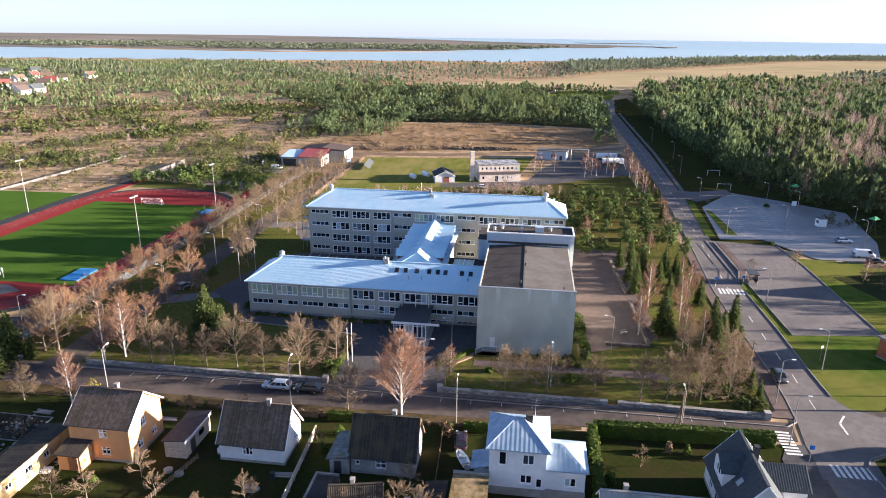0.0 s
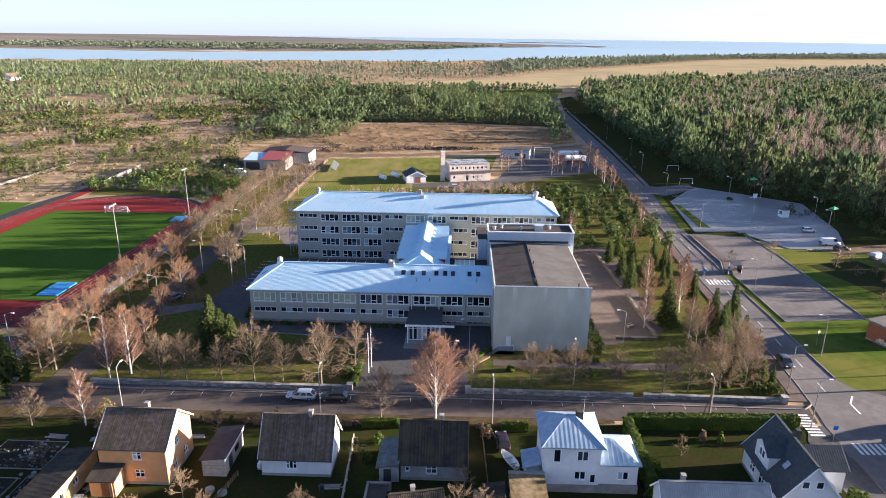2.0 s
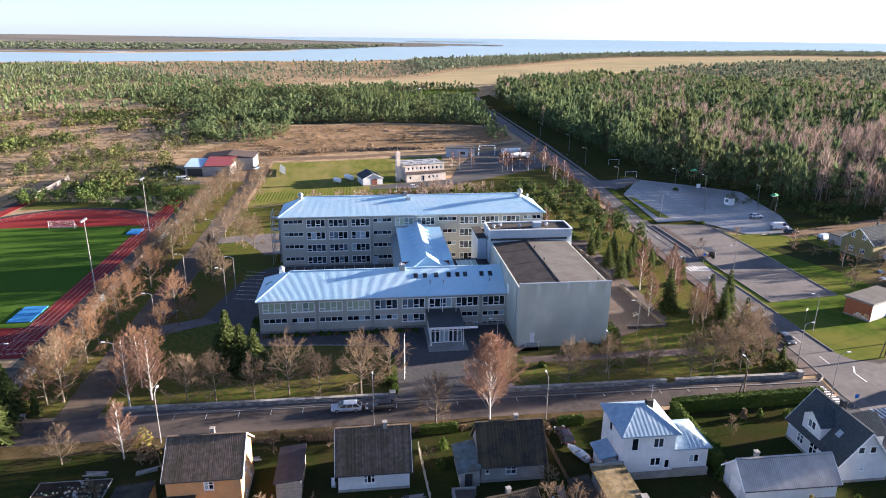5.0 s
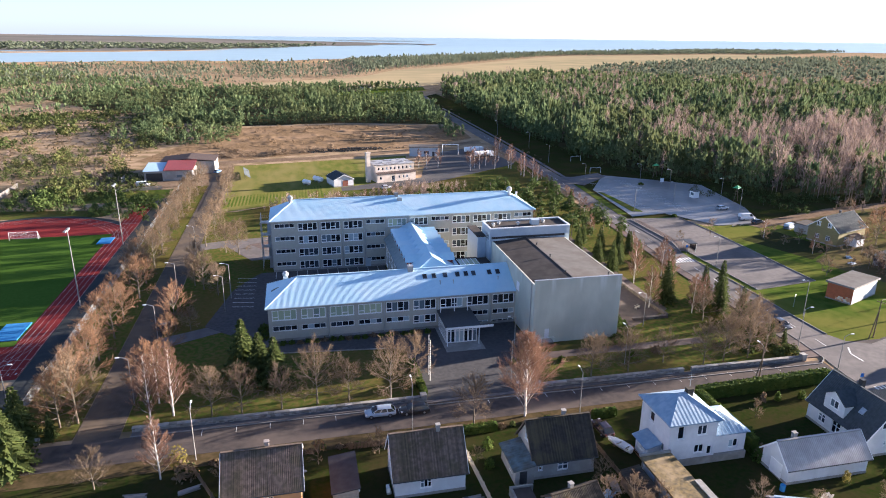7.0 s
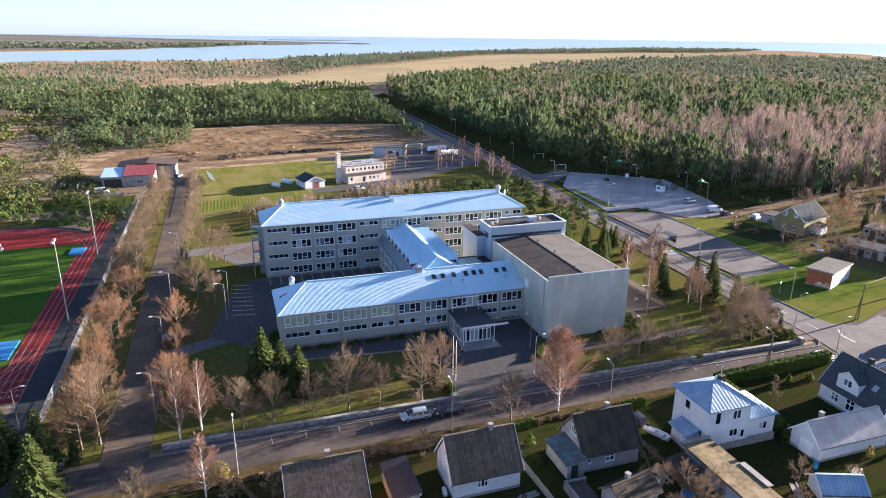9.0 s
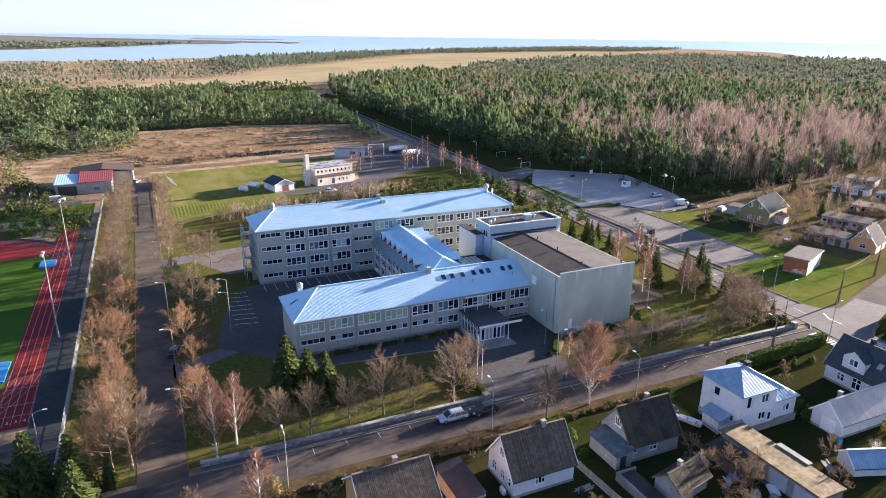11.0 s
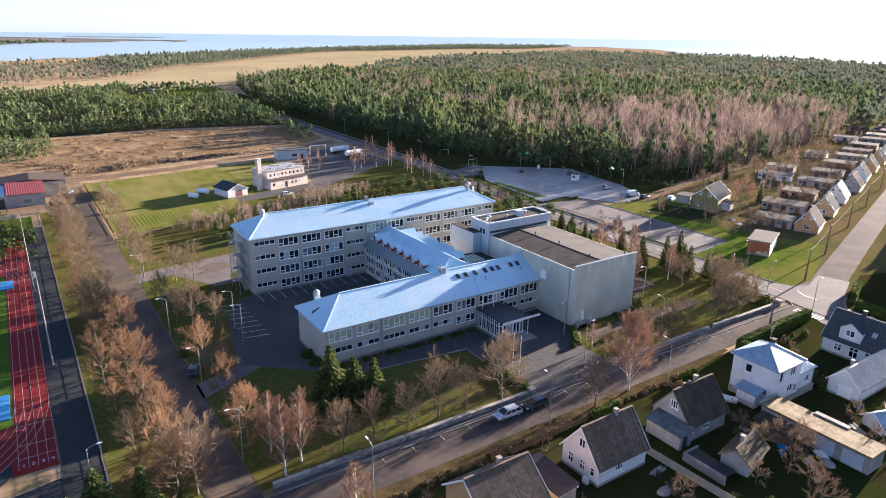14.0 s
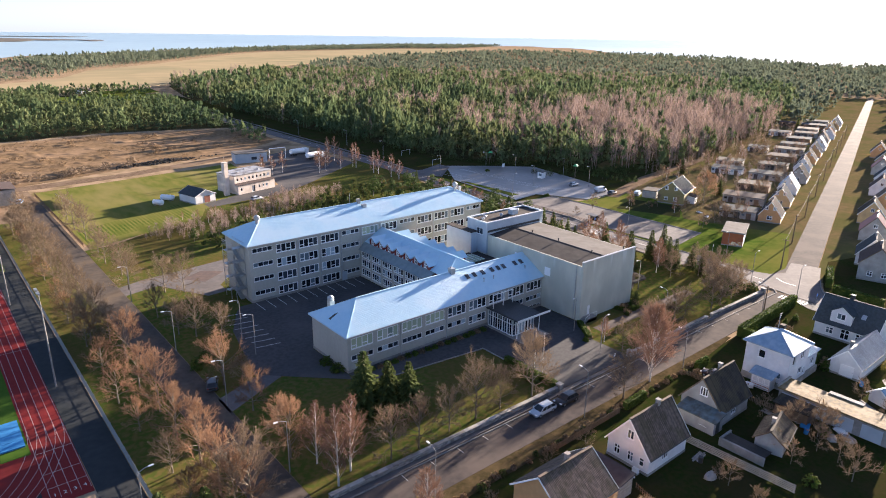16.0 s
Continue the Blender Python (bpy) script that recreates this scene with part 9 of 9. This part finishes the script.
def woods(name, T, mat, label, category="woods"):
    return single(name, tri_mesh(name, T, mat), None, label, category, kind="stuff")


rng = np.random.default_rng(77)
M_FLOOR = surface("forest_floor", (0.07, 0.065, 0.03), (0.045, 0.04, 0.02), 0.3, c3=(0.11, 0.085, 0.04), scale3=0.03, bump=0.5, spec=0.0, **W)
PINES = [forest_tree(s, 70, 0.059, "pine") for s in range(6)] + [forest_tree(s + 9, 70, 0.057, "spruce") for s in range(4)]
PINES_MID = [forest_tree(s + 20, 36, 0.085, "pine") for s in range(4)] + [forest_tree(s + 26, 36, 0.085, "spruce") for s in range(3)]
PINES_TINY = [forest_tree(s + 36, 9, 0.16, "pine") for s in range(5)]
PINES_FAR = [forest_tree(s + 30, 14, 0.15, "pine") for s in range(5)]
BARES = [bare_far(s + 40, 74) for s in range(4)]
WOOD_E = [(85, 330), (85.5, 292), (90, 268), (100, 246), (116, 237), (119, 212), (150, 191), (200, 199), (244, 206), (326, 228), (500, 288), (660, 362), (625, 530), (560, 650), (470, 756), (345, 870), (253, 905), (120, 775), (96, 660), (92, 640), (84, 528), (81, 400)]
sheet("forest_floor", WOOD_E, 0.012, M_FLOOR, "dark needle-strewn forest floor", "ground")
P = scatter(rng, WOOD_E, 3.9)
P = P[patchy(P, 34, 31) + 0.6 * patchy(P, 11, 32) > -1.0]
near = (P[:, 1] < 520) & (P[:, 0] < 420)
bare = (patchy(P, 120, 3) * 0.55 + 2.2 * np.exp(-((P[:, 0] - 250) / 130) ** 2 - ((P[:, 1] - 262) / 70) ** 2) - 0.7 * (P[:, 0] < 125) + rng.normal(0, 0.7, len(P))) > 1.0
woods("pine_wood", grow(rng, P[near & ~bare], PINES, 6.5, 14.5, 1.0), M_FOREST, "dense dark pine wood beside the avenue")
woods("birch_wood", grow(rng, P[near & bare], BARES, 11, 17, 1.15), M_BAREWOOD, "stand of leafless birches in the wood")
P = scatter(rng, WOOD_E, 6.4)
far = ~((P[:, 1] < 520) & (P[:, 0] < 420))
mid = far & (P[:, 1] < 900) & (P[:, 0] < 700)
bare = patchy(P, 150, 4) + rng.normal(0, 0.4, len(P)) > 0.8
woods("pine_wood", grow(rng, P[mid & ~bare], PINES_MID, 8, 14, 1.05), M_FOREST, "pine wood stretching away from the avenue")
woods("birch_wood", grow(rng, P[mid & bare], BARES, 11, 15, 1.2), M_BAREWOOD, "leafless birches scattered in the far wood")
PLOTWOOD = [along(330, 30), along(640, 20), along(1400, 40), along(1450, 300), along(640, 140), along(330, 110)]
P = scatter(rng, PLOTWOOD, 10, 0.8)
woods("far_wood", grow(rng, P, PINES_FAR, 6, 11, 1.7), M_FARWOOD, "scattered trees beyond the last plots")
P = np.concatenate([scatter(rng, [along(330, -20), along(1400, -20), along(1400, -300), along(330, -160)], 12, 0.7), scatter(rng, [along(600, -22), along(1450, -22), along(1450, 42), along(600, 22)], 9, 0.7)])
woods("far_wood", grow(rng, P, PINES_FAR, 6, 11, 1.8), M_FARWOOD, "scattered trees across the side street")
WOOD_N = [(-125, 462), (-85, 440), (-20, 447), (35, 434), (52, 428), (57, 528), (61, 625), (30, 702), (-46, 722), (-134, 770), (-250, 740), (-260, 640), (-190, 540)]
sheet("forest_floor", WOOD_N, 0.012, M_FLOOR, "dark needle-strewn forest floor", "ground")
P = scatter(rng, WOOD_N, 4.2)
P = P[patchy(P, 60, 6) + rng.normal(0, 0.25, len(P)) > np.where(P[:, 0] < -40, -0.15, -0.9)]
CLEARING = [(-12, 602), (30, 596), (66, 594), (82, 690), (40, 698), (-12, 690)]
sheet("clearing", CLEARING, 0.02, M_GRASS, "small green meadow in a gap of the woods", "meadow")
P = P[~inside(P, CLEARING)]
woods("pine_wood", grow(rng, scatter(rng, [(-30, 700), (40, 702), (78, 696), (84, 730), (-30, 742)], 5.0), PINES_MID, 5, 9, 1.1), M_FOREST, "belt of pines behind a small meadow")
gable_house("house", 26, 718, 30, 10, 7, 3.2, 6.2, M_WHWALL, M_ETERNIT, "small white house at a clearing in the woods", [("s", 0, 1.1, 1.6, 1.3, 2)], [], wave=0, group="distant houses")
woods("pine_wood", grow(rng, P[P[:, 0] > -70], PINES, 4.5, 9.5, 1.1), M_FOREST, "dark pine wood beyond the brown field")
woods("pine_wood", grow(rng, P[P[:, 0] <= -70], PINES_MID, 3.5, 8.0, 1.25), M_FOREST, "lower young pines where the wood thins out")
COASTWOOD = [(-1000, 1120), (-526, 1280), (0, 1380), (180, 1600), (420, 1840), (1000, 2290), (1800, 2720), (2300, 2500), (1700, 2150), (1448, 2190), (752, 1940), (560, 1730), (263, 1320), (110, 1130), (42, 955), (-134, 810), (-300, 800), (-1000, 860)]
P = scatter(rng, COASTWOOD, 9.4)
P = P[(patchy(P, 200, 8) + rng.normal(0, 0.3, len(P)) > -0.2) | (P[:, 0] > 60)]
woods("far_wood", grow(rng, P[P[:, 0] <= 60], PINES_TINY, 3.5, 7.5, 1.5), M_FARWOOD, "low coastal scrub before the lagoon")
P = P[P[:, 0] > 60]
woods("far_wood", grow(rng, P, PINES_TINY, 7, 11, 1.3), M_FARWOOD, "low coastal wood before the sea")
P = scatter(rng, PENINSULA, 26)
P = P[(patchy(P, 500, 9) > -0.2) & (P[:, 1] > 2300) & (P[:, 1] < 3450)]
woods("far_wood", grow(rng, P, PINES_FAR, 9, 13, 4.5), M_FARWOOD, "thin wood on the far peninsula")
HEATH = [(-900, 560), (-420, 300), (-260, 232), (-160, 265), (-130, 240), (-98, 262), (-120, 300), (-125, 330), (-100, 420), (-130, 460), (-195, 545), (-265, 640), (-255, 745), (-140, 785), (-320, 1000), (-500, 1260), (-1000, 1110)]
JUNI = [bush(s + 500, 0.6, 0.95, 74, 0.092) for s in range(6)]
JUNI_FAR = [bush(s + 520, 0.6, 0.95, 22, 0.19) for s in range(4)]
P = scatter(rng, HEATH, 3.7)
v = patchy(P, 110, 12) + 0.6 * patchy(P, 30, 13) + rng.normal(0, 0.3, len(P))
dist = np.hypot(P[:, 0], P[:, 1])
ok = (v > np.interp(dist, [300, 420, 560, 800], [0.25, 0.1, -0.1, -0.25])) & ((dist < 560) | (rng.random(len(P)) < 0.6))
woods("juniper_scrub", grow(rng, P[ok & (dist < 400)], JUNI, 1.4, 4.6, 1.0), M_SCRUB, "patchy green juniper and pine scrub on heath", "scrub")
woods("juniper_scrub", grow(rng, P[ok & (dist >= 400) & (dist < 560)], JUNI_FAR, 1.4, 4.2, 1.1), M_SCRUB, "patchy green scrub on the open heath", "scrub")
# far scrub takes the haze-lightened pine colour, near scrub the darker M_SCRUB
woods("juniper_scrub", grow(rng, P[ok & (dist >= 560)], PINES_TINY, 2.6, 6.5, 1.3), M_FOREST, "green scrub on the far heath", "scrub")
dry = (v > -1.2) & ~ok & (dist < 620) & (rng.random(len(P)) < 0.42)
woods("dry_scrub", grow(rng, P[dry], [bush(s + 560, 0.6, 0.7, 12, 0.2) for s in range(4)], 0.5, 1.7, 1.5), M_DRYBUSH, "dry brown bushes on heath", "scrub")
Q = scatter(rng, [(-420, 300), (-260, 232), (-160, 265), (-130, 240), (-98, 262), (-120, 300), (-125, 330), (-100, 420), (-130, 460), (-195, 545), (-420, 560)], 2.6, 0.55)
woods("dry_tussocks", grow(rng, Q, [bush(s + 570, 0.6, 0.6, 7, 0.26) for s in range(4)], 0.4, 1.2, 1.6), M_TUSSOCK, "tussocks of dry grass and heather on the heath", "tussocks")
Q = scatter(rng, HEATH, 5.0, 0.5)
Q = Q[(patchy(Q, 60, 83) + rng.normal(0, 0.25, len(Q)) > 0.85) & (np.hypot(Q[:, 0], Q[:, 1]) < 620)]
woods("bare_thicket", grow(rng, Q, BARES, 2.2, 4.6, 2.4), M_BAREWOOD, "grey-brown leafless bushes on the heath", "scrub")
S_HEATH = [(-300, 214), (-193, 213), (-162, 216), (-155, 258), (-158, 268), (-190, 286), (-420, 320), (-420, 228)]
Q = scatter(rng, S_HEATH, 2.4, 0.5)
Q = Q[patchy(Q, 24, 93) + rng.normal(0, 0.3, len(Q)) > -0.5]
woods("dry_tussocks", grow(rng, Q, [bush(s + 570, 0.6, 0.6, 7, 0.26) for s in range(4)], 0.4, 1.2, 1.6), M_TUSSOCK, "tussocks of dry grass beside the training pitch", "tussocks")
Q = scatter(rng, S_HEATH, 4.2, 0.6)
Q = Q[patchy(Q, 46, 95) + 0.5 * patchy(Q, 18, 96) + rng.normal(0, 0.2, len(Q)) > 0.45]
woods("juniper_scrub", grow(rng, Q, JUNI, 1.0, 3.2, 1.1), M_SCRUB, "juniper clumps on the rough ground by the fence", "scrub")
P = scatter(rng, [(-160, 232), (-128, 231), (-97, 214), (-96, 244), (-126, 262), (-148, 262)], 3.0, 0.6)
woods("pine_thicket", grow(rng, P, [bush(s + 600, 0.6, 1.0, 120, 0.1) for s in range(3)], 1.8, 3.8, 1.0), M_PINE, "dense young pines beyond the track", "scrub")
P = scatter(rng, [(-125, 376), (-104, 360), (-82, 374), (-80, 409), (-83, 447), (-101, 531), (-146, 523), (-148, 382)], 3.3, 0.75)
P = P[patchy(P, 30, 91) + rng.normal(0, 0.3, len(P)) > -0.75]
woods("pine_thicket", grow(rng, P, PINES, 2.6, 6.2, 1.5), M_FOREST, "young pines and junipers thickening towards the wood", "scrub")
P = scatter(rng, [(-85, 318), (-30, 335), (40, 368), (45, 412), (-20, 436), (-85, 430), (-120, 330)], 3.6, 0.3)
P = P[patchy(P, 40, 61) > -0.3]
nx, ny = 130, 70
gx, gy = np.meshgrid(np.linspace(-112, 46, nx), np.linspace(0, 1, ny))
lower = np.interp(gx, [-112, -80, -30, 8, 46], [331, 322, 338, 342, 366])
gy = lower + gy * (424 - lower)
G = np.stack([gx, gy], -1).reshape(-1, 2)
edge = np.minimum(1, np.minimum((G[:, 1] - lower.reshape(-1)) / 6, (424 - G[:, 1]) / 10)) * np.minimum(1, np.minimum((G[:, 0] + 112) / 8, (46 - G[:, 0]) / 8))
Zg = np.clip(0.45 * patchy(G, 22, 62) + 0.4 * patchy(G, 9, 63) + 0.35 * patchy(G, 45, 64), 0, 2) * 0.5 * edge - 0.04
hum = Build()
hum.v = [(x, y, z) for (x, y), z in zip(G, Zg)]
hum.f = [(j * nx + i, j * nx + i + 1, (j + 1) * nx + i + 1, (j + 1) * nx + i) for j in range(ny - 1) for i in range(nx - 1)]
single("hummocks", hum, M_BROWN, "uneven brown hummocks on the rough field", "ground", kind="structure", smooth=True)
woods("dry_scrub", grow(rng, P, JUNI, 0.7, 1.9, 1.7), M_DRYBUSH, "dry tussocks on the brown field", "scrub")
P = scatter(rng, [(20, 345), (48, 372), (50, 420), (40, 428), (34, 360)], 4.0, 0.7)
woods("pine_thicket", grow(rng, P, PINES, 4, 7, 1.2), M_FOREST, "young pines beside the avenue", "scrub")
P = scatter(rng, [(96, 215), (124, 196), (150, 200), (150, 206), (120, 214), (98, 232)], 3.2, 0.8)
woods("juniper_scrub", grow(rng, P, JUNI, 1.4, 3.2, 1.1), M_SCRUB, "bushes along the wood's edge", "scrub")
P = scatter(rng, [(80, 400), (83, 330), (84, 290), (88, 266), (98, 243), (114, 233), (117, 210), (122, 206), (122, 238), (102, 252), (92, 272), (88, 330), (86, 400)], 3.4, 0.6)
woods("juniper_scrub", grow(rng, P, JUNI, 1.2, 3.6, 1.1), M_SCRUB, "dark bushes at the foot of the wood", "scrub")
P = scatter(rng, [(58, 262), (66, 300), (66, 400), (72, 528), (80, 640), (66, 640), (64, 528), (60, 345)], 5, 0.25)
woods("dry_scrub", grow(rng, P, JUNI, 0.6, 1.4, 1.2), M_DRYBUSH, "low bushes on the avenue's verge", "scrub")

P = np.concatenate([scatter(rng, [along(48, 20), along(330, 20), along(330, 90), along(110, 70), along(62, 32)], 4.6, 0.5), scatter(rng, [along(10, -22), along(330, -22), along(330, -90), along(10, -60)], 7.5, 0.5)])
P = P[np.hypot(P[:, 0] - 100, P[:, 1] - 155) > 16]
half = rng.random(len(P)) < 0.5
woods("garden_scrub", grow(rng, P[half], JUNI, 0.9, 2.4, 1.2), M_DRYBUSH, "brown bushes in the gardens of the side street", "scrub")
woods("garden_scrub", grow(rng, P[~half], BARES, 3, 6.5, 1.9), M_BAREWOOD, "small bare garden trees behind the houses", "scrub")

P = scatter(rng, [(-62, 222), (-50, 212), (-30, 216), (-4, 228), (14, 240), (-8, 247), (-36, 234), (-58, 232)], 2.1, 0.75)
woods("bare_thicket", grow(rng, P, BARES, 2.2, 4.8, 2.2), M_BAREWOOD, "brown leafless thicket behind the school", "scrub")
P = scatter(rng, [(-50, 201), (-20, 204), (20, 222), (30, 240), (14, 240), (-10, 222), (-50, 210)], 3.2, 0.6)
woods("pine_thicket", grow(rng, P, PINES, 2.5, 5.0, 1.6), M_SCRUB, "young dark pines behind the school", "scrub")

P = scatter(rng, [(690, 390), (1500, 700), (1700, 1200), (1500, 1700), (800, 1400), (560, 1210), (380, 1000), (500, 800), (640, 660), (680, 520)], 11, 0.8)
v = patchy(P, 220, 41)
woods("far_scrub", grow(rng, P[v > 0.75], PINES_FAR, 3, 6, 2.4), M_DRYBUSH, "brown scrub on the far plain", "scrub")
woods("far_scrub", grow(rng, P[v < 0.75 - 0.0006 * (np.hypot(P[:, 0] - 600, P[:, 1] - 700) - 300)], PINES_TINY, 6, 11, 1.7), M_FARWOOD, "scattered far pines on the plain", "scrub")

P = scatter(rng, [(-88, 322), (-60, 327), (-30, 338), (-30, 347), (-60, 342), (-88, 338)], 1.9, 0.7)
P = P[patchy(P, 14, 71) > -0.1]
woods("brush_heap", grow(rng, P, JUNI, 0.8, 2.4, 1.4), M_TWIG, "low heaps of brown brush beside the track", "brush")
